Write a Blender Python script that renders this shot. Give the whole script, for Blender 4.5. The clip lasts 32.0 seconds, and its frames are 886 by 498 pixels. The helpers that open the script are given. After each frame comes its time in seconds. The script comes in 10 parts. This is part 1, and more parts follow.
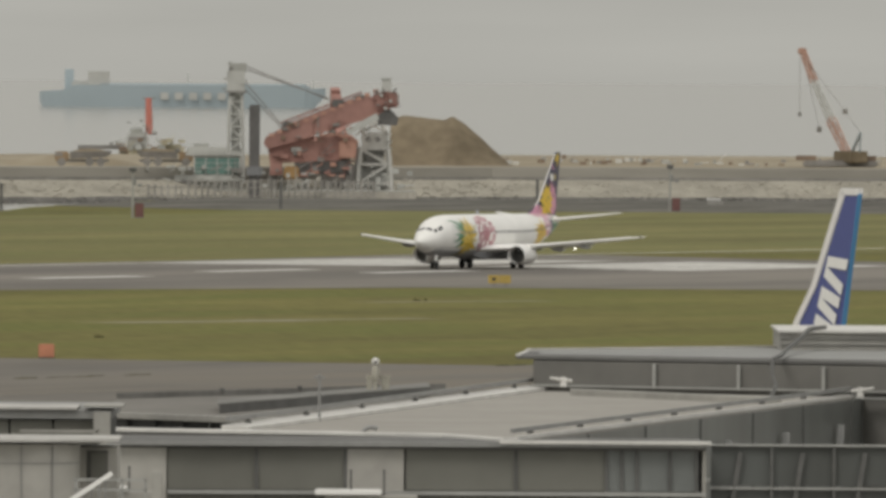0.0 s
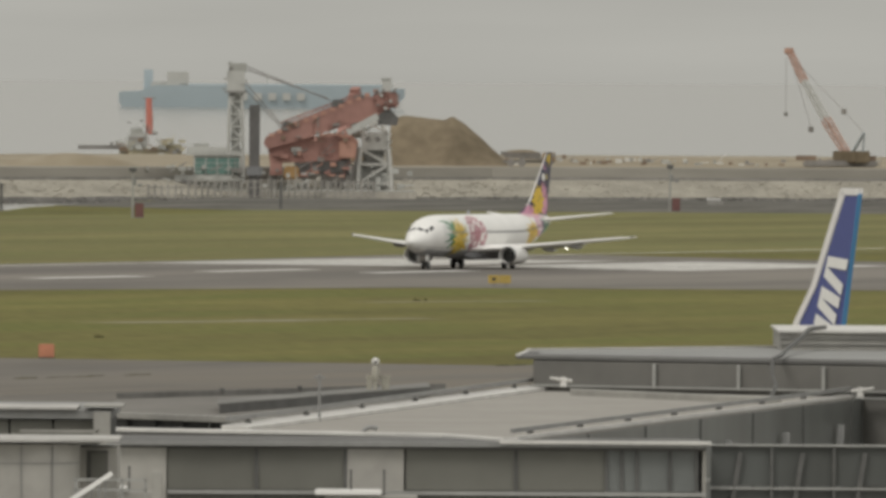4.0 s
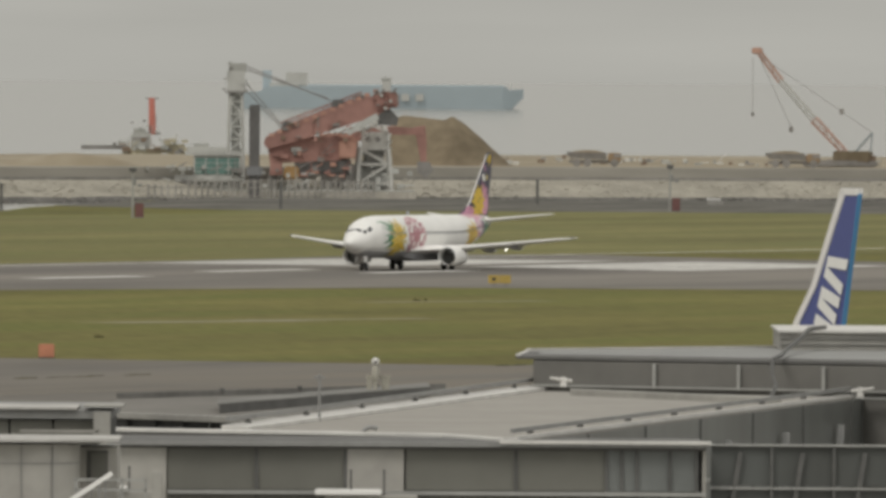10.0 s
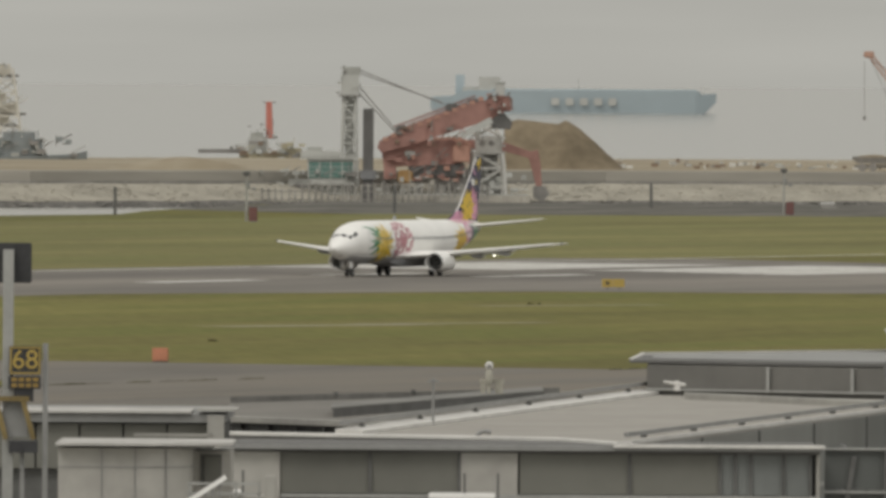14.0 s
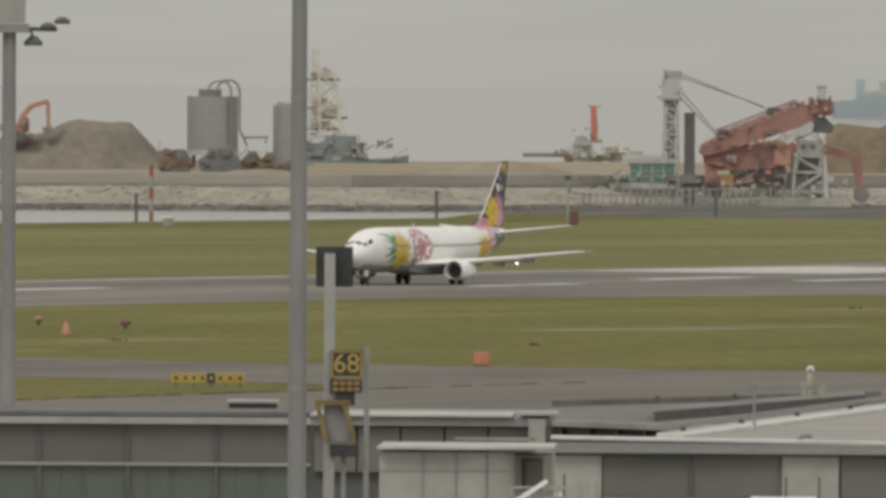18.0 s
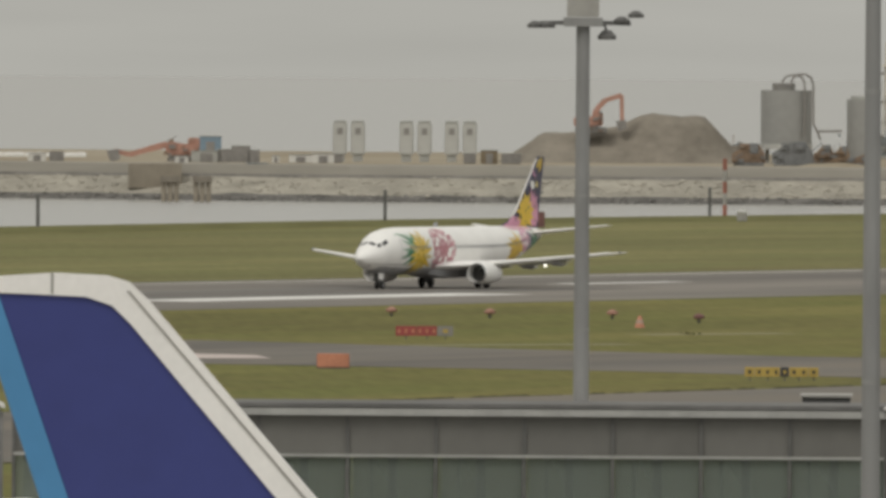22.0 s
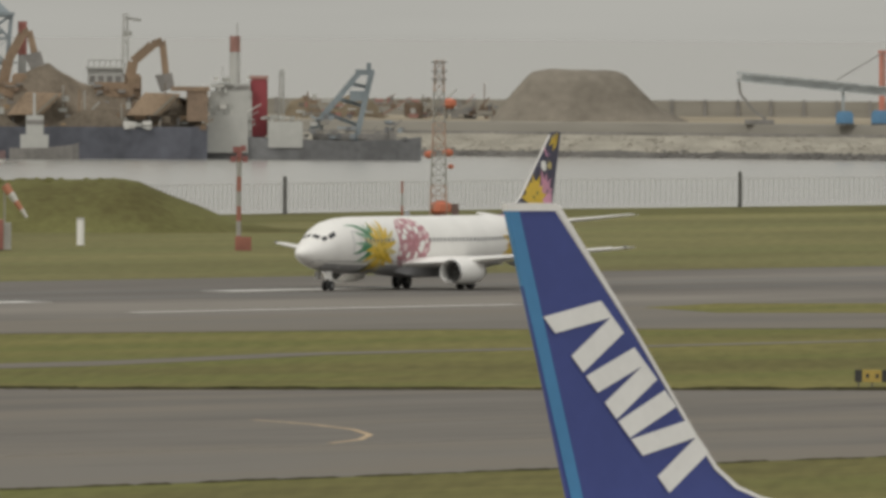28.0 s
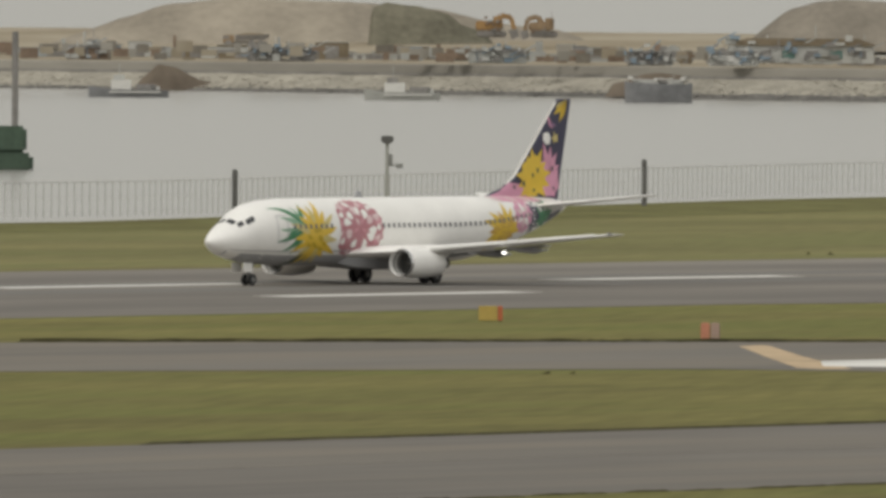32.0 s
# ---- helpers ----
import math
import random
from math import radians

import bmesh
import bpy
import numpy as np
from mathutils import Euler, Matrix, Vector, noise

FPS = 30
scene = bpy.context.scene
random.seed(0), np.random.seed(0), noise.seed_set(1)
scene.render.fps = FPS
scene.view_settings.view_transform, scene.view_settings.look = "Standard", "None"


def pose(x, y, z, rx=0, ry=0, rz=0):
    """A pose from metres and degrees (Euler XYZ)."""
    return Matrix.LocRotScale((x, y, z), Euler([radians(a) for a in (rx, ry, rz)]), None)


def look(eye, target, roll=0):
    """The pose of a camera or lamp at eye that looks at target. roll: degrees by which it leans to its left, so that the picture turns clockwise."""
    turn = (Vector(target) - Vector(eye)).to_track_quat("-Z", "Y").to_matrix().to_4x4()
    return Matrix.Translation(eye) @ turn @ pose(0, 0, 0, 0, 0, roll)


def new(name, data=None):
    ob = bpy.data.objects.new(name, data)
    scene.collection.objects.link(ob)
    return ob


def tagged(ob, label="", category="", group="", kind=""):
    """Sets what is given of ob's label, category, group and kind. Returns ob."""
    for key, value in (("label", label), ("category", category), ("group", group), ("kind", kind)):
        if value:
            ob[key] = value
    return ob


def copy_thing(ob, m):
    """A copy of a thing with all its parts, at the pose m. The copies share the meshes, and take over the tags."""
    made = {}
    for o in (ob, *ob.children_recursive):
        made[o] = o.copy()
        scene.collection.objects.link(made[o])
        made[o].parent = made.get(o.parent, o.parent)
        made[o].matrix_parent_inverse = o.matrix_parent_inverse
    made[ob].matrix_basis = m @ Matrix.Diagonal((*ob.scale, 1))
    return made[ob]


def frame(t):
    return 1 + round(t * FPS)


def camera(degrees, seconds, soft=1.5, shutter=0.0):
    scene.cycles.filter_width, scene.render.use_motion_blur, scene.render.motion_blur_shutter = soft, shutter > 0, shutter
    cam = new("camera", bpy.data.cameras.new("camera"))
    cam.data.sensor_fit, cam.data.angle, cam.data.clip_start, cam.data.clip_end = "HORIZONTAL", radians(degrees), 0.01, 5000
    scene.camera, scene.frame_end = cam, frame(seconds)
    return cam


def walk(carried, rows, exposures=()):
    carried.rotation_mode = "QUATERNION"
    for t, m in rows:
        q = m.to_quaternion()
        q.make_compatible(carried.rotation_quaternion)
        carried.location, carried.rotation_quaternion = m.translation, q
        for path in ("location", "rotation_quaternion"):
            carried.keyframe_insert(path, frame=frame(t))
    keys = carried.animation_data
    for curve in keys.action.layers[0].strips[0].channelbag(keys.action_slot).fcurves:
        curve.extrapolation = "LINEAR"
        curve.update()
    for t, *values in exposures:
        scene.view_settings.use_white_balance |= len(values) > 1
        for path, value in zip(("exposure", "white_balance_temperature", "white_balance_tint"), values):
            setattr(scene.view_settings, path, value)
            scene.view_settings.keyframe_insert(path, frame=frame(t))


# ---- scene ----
EYE = (0.0, 0.0, 17.5)


def aim(bearing, tilt):
    """A view from the terminal's deck: degrees round from the runway's line, and up."""
    b, e = radians(bearing), radians(tilt)
    way = Vector((math.cos(b) * math.cos(e), math.sin(b) * math.cos(e), math.sin(e)))
    return look(EYE, Vector(EYE) + 1000 * way, roll=0.35)


cam = camera(3.0758, 32.0, soft=3.6)
walk(cam, [(t, aim(b, e)) for t, b, e in [
    (0, 22.17, -0.573), (10, 22.17, -0.573), (10.5, 22.1765, -0.5704), (11, 22.1945, -0.5695), (11.5, 22.2431, -0.5632),
    (12, 22.3057, -0.5712), (12.5, 22.3539, -0.5694), (13, 22.4309, -0.5695), (13.5, 22.5016, -0.5659), (15.5, 22.9091, -0.554),
    (16, 23.1211, -0.5533), (16.5, 23.3094, -0.5562), (17, 23.4513, -0.5502), (17.5, 23.5778, -0.5538), (18, 23.6806, -0.555),
    (18.5, 23.7814, -0.5556), (19, 23.9851, -0.5564), (19.5, 24.1804, -0.5522), (20, 24.4357, -0.5578), (20.5, 24.6734, -0.5735),
    (21, 25.0012, -0.5717), (21.5, 25.3791, -0.5748), (22, 25.672, -0.5881), (22.5, 25.9601, -0.611), (23, 26.3545, -0.6165),
    (23.5, 26.7875, -0.6239), (24, 27.1933, -0.6425), (24.5, 27.576, -0.6687), (26.5, 29.1635, -0.7146), (27, 29.7101, -0.733),
    (27.5, 30.2763, -0.7232), (28, 30.8511, -0.7238), (28.5, 31.4242, -0.7251), (29, 32.095, -0.7292), (29.5, 32.9029, -0.7281),
    (30, 33.5337, -0.738), (30.5, 34.3202, -0.7582), (31, 35.0983, -0.8285), (31.5, 35.9967, -0.8816), (32, 36.9852, -0.8951),
]], exposures=[(0, 0.06), (24, 0.05), (28, 0.04), (30, 0.09), (32, 0.12)])

# ---- light: a high, even overcast ----
world = bpy.data.worlds.new("overcast_sky")
scene.world = world
world.use_nodes = True
wn, wl = world.node_tree.nodes, world.node_tree.links
wn.clear()
sky = wn.new("ShaderNodeTexSky")
sky.sky_type = "NISHITA"
sky.sun_disc = False
sky.sun_elevation, sky.sun_rotation = radians(42), radians(200)
sky.dust_density, sky.air_density, sky.ozone_density = 6.0, 1.5, 1.0
grey = wn.new("ShaderNodeHueSaturation")
grey.inputs["Saturation"].default_value = 0.12
geom = wn.new("ShaderNodeTexCoord")
stretch = wn.new("ShaderNodeMapping")
stretch.inputs["Scale"].default_value = (14.0, 14.0, 150.0)
clouds = wn.new("ShaderNodeTexNoise")
clouds.inputs["Scale"].default_value, clouds.inputs["Detail"].default_value = 1.6, 3.0
ramp = wn.new("ShaderNodeMapRange")
ramp.inputs["From Min"].default_value, ramp.inputs["From Max"].default_value = 0.3, 0.7
ramp.inputs["To Min"].default_value, ramp.inputs["To Max"].default_value = 0.945, 1.04
cover = wn.new("ShaderNodeMix")
cover.data_type = "RGBA"
cover.inputs[0].default_value = 0.75
cover.inputs[7].default_value = (4.7, 4.62, 4.23, 1)
tone = wn.new("ShaderNodeMix")
tone.data_type, tone.blend_type = "RGBA", "MULTIPLY"
tone.inputs[0].default_value = 1.0
back = wn.new("ShaderNodeBackground")
back.inputs["Strength"].default_value = 0.115
outw = wn.new("ShaderNodeOutputWorld")
wl.new(sky.outputs[0], grey.inputs["Color"])
wl.new(grey.outputs[0], cover.inputs[6])
wl.new(geom.outputs["Generated"], stretch.inputs[0])
wl.new(stretch.outputs[0], clouds.inputs["Vector"])
wl.new(clouds.outputs[0], ramp.inputs[0])
wl.new(cover.outputs[2], tone.inputs[6])
wl.new(ramp.outputs[0], tone.inputs[7])
wl.new(tone.outputs[2], back.inputs["Color"])
wl.new(back.outputs[0], outw.inputs[0])

sun_data = bpy.data.lights.new("sun", "SUN")
sun_data.energy, sun_data.angle, sun_data.color = 1.3, radians(25), (1.0, 0.96, 0.9)
sun = new("sun", sun_data)
sun.matrix_basis = look((-300, 200, 400), (0, 100, 0))


# ---- materials ----
def mat(name, color, rough=0.7, metal=0.0, vary=0.15, scale=1.0, bump=0.0, fine=8.0, stretch=(1, 1, 1), second=None, spec=0.4, each=0.0, third=None, low=0.5, high=0.95, isle=0.0, clump=0.0):
    """A surface with grain at two scales; second: the colour of its stains; each, isle: how far single or joined pieces differ."""
    m = bpy.data.materials.new(name)
    m.use_nodes = True
    n, l = m.node_tree.nodes, m.node_tree.links
    p = n["Principled BSDF"]
    p.inputs["Roughness"].default_value, p.inputs["Metallic"].default_value = rough, metal
    p.inputs["Specular IOR Level"].default_value = spec
    tc, mp = n.new("ShaderNodeTexCoord"), n.new("ShaderNodeMapping")
    mp.inputs["Scale"].default_value = stretch
    l.new(tc.outputs["Object"], mp.inputs[0])
    big, small = n.new("ShaderNodeTexNoise"), n.new("ShaderNodeTexNoise")
    big.inputs["Scale"].default_value, big.inputs["Detail"].default_value = scale, 4.0
    small.inputs["Scale"].default_value, small.inputs["Detail"].default_value = scale * fine, 3.0
    l.new(mp.outputs[0], big.inputs["Vector"])
    l.new(mp.outputs[0], small.inputs["Vector"])
    add = n.new("ShaderNodeMath")
    add.operation = "MULTIPLY_ADD"
    add.inputs[1].default_value = 0.45
    l.new(small.outputs[0], add.inputs[0])
    l.new(big.outputs[0], add.inputs[2])
    fac = n.new("ShaderNodeMapRange")
    fac.inputs["From Min"].default_value, fac.inputs["From Max"].default_value = low, high
    l.new(add.outputs[0], fac.inputs[0])
    mix = n.new("ShaderNodeMix")
    mix.data_type = "RGBA"
    dark = second or tuple(c * (1 - vary * 1.6) for c in color)
    mix.inputs[6].default_value = (*[min(1, c * (1 + vary * 0.5)) for c in color], 1)
    mix.inputs[7].default_value = (*dark, 1)
    l.new(fac.outputs[0], mix.inputs[0])
    last = mix.outputs[2]
    if third:
        patchy, sel, blend = n.new("ShaderNodeTexNoise"), n.new("ShaderNodeMapRange"), n.new("ShaderNodeMix")
        patchy.inputs["Scale"].default_value, patchy.inputs["Detail"].default_value = scale * 2.3, 5.0
        sel.inputs["From Min"].default_value, sel.inputs["From Max"].default_value = 0.46, 0.62
        blend.data_type, blend.inputs[7].default_value = "RGBA", (*third, 1)
        l.new(mp.outputs[0], patchy.inputs["Vector"])
        l.new(patchy.outputs[0], sel.inputs[0])
        l.new(sel.outputs[0], blend.inputs[0])
        l.new(last, blend.inputs[6])
        last = blend.outputs[2]
    if clump:
        m0 = n.new("ShaderNodeMapping")
        m0.inputs["Rotation"].default_value = (0, 0, radians(-29))
        m2, cl, hv, rg = n.new("ShaderNodeMapping"), n.new("ShaderNodeTexNoise"), n.new("ShaderNodeHueSaturation"), n.new("ShaderNodeMapRange")
        m2.inputs["Scale"].default_value = (0.09, 1.1, 1)
        cl.inputs["Scale"].default_value, cl.inputs["Detail"].default_value = 1.0, 8.0
        rg.inputs["From Min"].default_value, rg.inputs["From Max"].default_value = 0.3, 0.7
        rg.inputs["To Min"].default_value, rg.inputs["To Max"].default_value = 1 - clump, 1 + clump
        l.new(tc.outputs["Object"], m0.inputs[0])
        l.new(m0.outputs[0], m2.inputs[0])
        l.new(m2.outputs[0], cl.inputs["Vector"])
        l.new(cl.outputs[0], rg.inputs[0])
        l.new(rg.outputs[0], hv.inputs["Value"])
        l.new(last, hv.inputs["Color"])
        last = hv.outputs[0]
    if each or isle:
        oi, hs = n.new("ShaderNodeNewGeometry" if isle else "ShaderNodeObjectInfo"), n.new("ShaderNodeHueSaturation")
        mr = n.new("ShaderNodeMapRange")
        mr.inputs["To Min"].default_value, mr.inputs["To Max"].default_value = 1 - max(each, isle), 1 + max(each, isle)
        l.new(oi.outputs["Random Per Island" if isle else "Random"], mr.inputs[0])
        l.new(mr.outputs[0], hs.inputs["Value"])
        l.new(last, hs.inputs["Color"])
        last = hs.outputs[0]
    l.new(last, p.inputs["Base Color"])
    if bump:
        bp = n.new("ShaderNodeBump")
        bp.inputs["Strength"].default_value, bp.inputs["Distance"].default_value = 0.6, bump
        l.new(small.outputs[0], bp.inputs["Height"])
        l.new(bp.outputs[0], p.inputs["Normal"])
    return m


def glow(name, color, strength):
    m = bpy.data.materials.new(name)
    m.use_nodes = True
    p = m.node_tree.nodes["Principled BSDF"]
    p.inputs["Emission Color"].default_value, p.inputs["Emission Strength"].default_value = (*color, 1), strength
    return m


M = dict(
    grass=mat("mown_grass", (0.160, 0.147, 0.051), 0.95, vary=0.3, scale=0.02, fine=14, bump=0.05, stretch=(0.35, 1.6, 1), second=(0.125, 0.115, 0.042), spec=0.1, third=(0.138, 0.141, 0.045), low=0.6, high=0.84, clump=0.13),
    tuft=mat("long_dark_grass", (0.068, 0.062, 0.03), 0.95, vary=0.3, scale=0.3, fine=6, spec=0.05),
    berm=mat("rough_grass", (0.15, 0.15, 0.06), 0.95, vary=0.3, scale=0.12, fine=10, bump=0.2, second=(0.095, 0.085, 0.035), spec=0.1),
    asphalt=mat("runway_asphalt", (0.195, 0.178, 0.155), 0.85, vary=0.25, scale=0.03, fine=12, stretch=(0.15, 1.5, 1), second=(0.132, 0.121, 0.108), spec=0.25, low=0.58, high=0.86),
    taxi=mat("taxiway_asphalt", (0.152, 0.14, 0.122), 0.85, vary=0.2, scale=0.03, fine=12, stretch=(0.2, 1.4, 1), second=(0.118, 0.108, 0.096), spec=0.25, third=(0.175, 0.156, 0.129), low=0.6, high=0.86),
    rubber=mat("tyre_marks", (0.15, 0.142, 0.13), 0.8, vary=0.25, scale=0.05, stretch=(0.1, 1.5, 1)),
    paint=mat("runway_paint", (0.74, 0.73, 0.69), 0.7, vary=0.2, scale=0.1, fine=6, stretch=(0.3, 1.5, 1)),
    yellowline=mat("faded_orange_paint", (0.50, 0.37, 0.225), 0.7, vary=0.2, scale=0.2),
    concrete=mat("pale_concrete", (0.33, 0.32, 0.29), 0.85, vary=0.18, scale=0.3, bump=0.01),
    bare=mat("bare_earth", (0.27, 0.25, 0.19), 0.95, vary=0.3, scale=0.2, stretch=(0.3, 1.5, 1), second=(0.19, 0.17, 0.09), spec=0.1),
    # sand, wall and stone lose some yellow here to suggest haze
    sand=mat("landfill_sand", (0.335, 0.298, 0.23), 0.95, vary=0.2, scale=0.02, fine=9, bump=0.4, second=(0.24, 0.2, 0.14), spec=0.1),
    seawall=mat("sea_wall_face", (0.31, 0.292, 0.252), 0.9, vary=0.15, scale=0.03, fine=8, stretch=(0.3, 0.3, 2), spec=0.1),
    stone=mat("pale_armour_stone", (0.378, 0.354, 0.297), 0.9, vary=0.2, scale=0.12, fine=9, stretch=(1, 1, 4), spec=0.1, each=0.15),
    rock=mat("wet_dark_rock", (0.165, 0.158, 0.145), 0.9, vary=0.3, scale=0.2, fine=5, spec=0.2, each=0.25),
    soil=mat("brown_spoil", (0.22, 0.18, 0.125), 0.95, vary=0.25, scale=0.06, fine=9, bump=0.3, spec=0.1),
    greysoil=mat("grey_spoil", (0.233, 0.209, 0.172), 0.95, vary=0.22, scale=0.06, fine=9, bump=0.3, spec=0.1),
    white=mat("white_paint", (0.85, 0.84, 0.81), 0.35, vary=0.04, scale=0.6, spec=0.5),
    whitepanel=mat("white_wall_panel", (0.42, 0.405, 0.37), 0.6, vary=0.12, scale=0.5, fine=6),
    flash=mat("dull_white_flashing", (0.66, 0.645, 0.61), 0.5, vary=0.12, scale=0.7, fine=6),
    wallgrey=mat("grey_plant_room_wall", (0.165, 0.16, 0.147), 0.6, vary=0.12, scale=0.3, fine=7),
    offwhite=mat("weathered_white_panel", (0.36, 0.35, 0.32), 0.6, vary=0.14, scale=0.5, fine=6),
    greymetal=mat("grey_painted_steel", (0.27, 0.27, 0.26), 0.55, vary=0.12, scale=0.8, fine=6),
    polegrey=mat("galvanised_steel", (0.28, 0.28, 0.275), 0.55, metal=0.3, vary=0.15, scale=0.6, fine=5, stretch=(1, 1, 0.3)),
    darkgrey=mat("dark_grey_steel", (0.125, 0.124, 0.118), 0.6, vary=0.2, scale=0.8),
    black=mat("black_paint", (0.05, 0.05, 0.052), 0.5, vary=0.2, scale=1.0),
    tyre=mat("tyre_rubber", (0.045, 0.045, 0.047), 0.85, vary=0.3, scale=3.0),
    panel=mat("grey_infill_panel", (0.172, 0.17, 0.148), 0.5, vary=0.1, scale=0.25, fine=7, each=0.06),
    frame=mat("aluminium_frame", (0.42, 0.42, 0.40), 0.45, metal=0.4, vary=0.1, scale=1.0),
    roof=mat("roof_membrane", (0.335, 0.318, 0.288), 0.8, vary=0.08, scale=0.3, fine=8, second=(0.285, 0.268, 0.24)),
    roofdark=mat("dark_roof_sheet", (0.15, 0.147, 0.14), 0.7, vary=0.2, scale=0.3),
    orange=mat("orange_paint", (0.50, 0.14, 0.06), 0.6, vary=0.2, scale=0.15, fine=6),
    # red dulled in the base colour for haze across the field
    red=mat("red_paint", (0.31, 0.12, 0.11), 0.6, vary=0.2, scale=0.3),
    rust=mat("rusty_red_steel", (0.36, 0.15, 0.11), 0.75, vary=0.3, scale=0.12, fine=5),
    yellow=mat("yellow_paint", (0.46, 0.335, 0.09), 0.5, vary=0.1, scale=1.0),
    digger=mat("ochre_machine_paint", (0.36, 0.24, 0.07), 0.7, vary=0.2, scale=0.3),
    blue=mat("tail_blue_paint", (0.046, 0.057, 0.21), 0.35, vary=0.06, scale=0.3),
    # the same livery blue, brightened to include a difference in exposure
    brightblue=mat("tail_blue_paint_lighter", (0.065, 0.085, 0.275), 0.35, vary=0.06, scale=0.3),
    sky=mat("light_blue_paint", (0.08, 0.255, 0.48), 0.35, vary=0.06, scale=0.3),
    # crane blue is paled towards grey for haze
    craneblue=mat("hazed_blue_grey_steel", (0.315, 0.35, 0.365), 0.7, vary=0.2, scale=0.1),
    # ship's blue lightened and greyed, with the bay's haze in the colour
    shipblue=mat("hazed_blue_hull", (0.385, 0.45, 0.48), 0.7, vary=0.06, scale=0.02),
    teal=mat("teal_glazing", (0.13, 0.24, 0.21), 0.4, vary=0.15, scale=0.3),
    # far steel and hull tones are lifted, distance haze being put into the colour
    farsteel=mat("hazed_pale_steel", (0.38, 0.38, 0.35), 0.8, vary=0.12, scale=0.1),
    fardark=mat("hazed_dark_steel", (0.262, 0.25, 0.233), 0.8, vary=0.2, scale=0.15),
    hull=mat("dark_barge_hull", (0.215, 0.217, 0.22), 0.7, vary=0.25, scale=0.1),
    pink=mat("pink_paint", (0.68, 0.33, 0.46), 0.35, vary=0.05),
    cockpit=mat("cockpit_glass", (0.06, 0.062, 0.066), 0.2, vary=0.1, spec=0.5),
    cabin=mat("dim_cabin_glass", (0.16, 0.16, 0.17), 0.3, vary=0.1),
    # crimson and leaf green are lightened slightly to hold some haze
    crimson=mat("crimson_paint", (0.46, 0.20, 0.23), 0.35, vary=0.05),
    sunny=mat("sunny_yellow_paint", (0.72, 0.50, 0.06), 0.35, vary=0.05),
    ochrefleck=mat("ochre_yellow_paint", (0.52, 0.36, 0.03), 0.35, vary=0.05),
    darkleaf=mat("dark_leaf_paint", (0.06, 0.085, 0.07), 0.35, vary=0.05),
    leaf=mat("leaf_green_paint", (0.07, 0.24, 0.12), 0.35, vary=0.05),
    navy=mat("navy_paint", (0.055, 0.053, 0.095), 0.35, vary=0.05),
    belly=mat("light_grey_paint", (0.38, 0.385, 0.40), 0.4, vary=0.05),
    edge=mat("pale_edge_paint", (0.83, 0.81, 0.78), 0.4, vary=0.05),
    palesun=mat("pale_yellow_paint", (0.62, 0.52, 0.22), 0.4, vary=0.05),
    farpost=mat("pale_column_paint", (0.45, 0.46, 0.40), 0.6, vary=0.12, scale=0.6),
    dullyellow=mat("dirty_yellow_paint", (0.235, 0.175, 0.07), 0.6, vary=0.25, scale=1.5),
    marker=mat("faded_orange_plastic", (0.35, 0.19, 0.14), 0.65, vary=0.2, scale=1.5),
    rubble=mat("broken_pale_stone", (0.385, 0.36, 0.303), 0.9, vary=0.15, scale=0.3, fine=5, spec=0.1, isle=0.12),
    wetrubble=mat("broken_wet_stone", (0.21, 0.2, 0.183), 0.9, vary=0.25, scale=0.3, fine=5, spec=0.2, isle=0.25),
    chrome=mat("bare_metal", (0.6, 0.6, 0.6), 0.25, metal=0.9, vary=0.05),
)


def water_mat():
    m = bpy.data.materials.new("grey_sea_water")
    m.use_nodes = True
    n, l = m.node_tree.nodes, m.node_tree.links
    p = n["Principled BSDF"]
    p.inputs["Base Color"].default_value = (0.33, 0.325, 0.30, 1)
    p.inputs["Roughness"].default_value = 0.2
    p.inputs["IOR"].default_value = 1.33
    tc, mp, w = n.new("ShaderNodeTexCoord"), n.new("ShaderNodeMapping"), n.new("ShaderNodeTexNoise")
    mp.inputs["Scale"].default_value = (0.05, 0.05, 0.05)
    w.inputs["Scale"].default_value, w.inputs["Detail"].default_value = 1.0, 6.0
    bp = n.new("ShaderNodeBump")
    bp.inputs["Strength"].default_value, bp.inputs["Distance"].default_value = 0.25, 0.3
    l.new(tc.outputs["Object"], mp.inputs[0])
    l.new(mp.outputs[0], w.inputs["Vector"])
    l.new(w.outputs[0], bp.inputs["Height"])
    l.new(bp.outputs[0], p.inputs["Normal"])
    return m


M["pinkpatch"] = mat("pinkish_worn_paint", (0.56, 0.48, 0.44), 0.75, vary=0.2, scale=0.2)
M["fadedline"] = mat("faded_taxiway_line", (0.25, 0.23, 0.195), 0.8, vary=0.3, scale=0.3, fine=5, second=(0.16, 0.147, 0.128))
M["wornpaint"] = mat("tyre_worn_paint", (0.70, 0.69, 0.65), 0.7, vary=0.2, scale=0.09, fine=5, stretch=(0.5, 1.6, 1), second=(0.30, 0.285, 0.26), low=0.55, high=0.9)
# the same grass, paled and greyed for the haze beyond the runway
M["hazegrass"] = mat("hazed_mown_grass", (0.182, 0.169, 0.074), 0.95, vary=0.3, scale=0.02, fine=14, bump=0.05, stretch=(0.35, 1.6, 1), second=(0.142, 0.132, 0.058), spec=0.1, third=(0.16, 0.161, 0.066), low=0.6, high=0.84, clump=0.1)
M["petalpale"] = mat("pale_petal_paint", (0.70, 0.54, 0.55), 0.35, vary=0.05)
M["petalpink"] = mat("rose_petal_paint", (0.60, 0.30, 0.34), 0.35, vary=0.05)
M["leafpale"] = mat("pale_leaf_paint", (0.25, 0.42, 0.29), 0.35, vary=0.05)
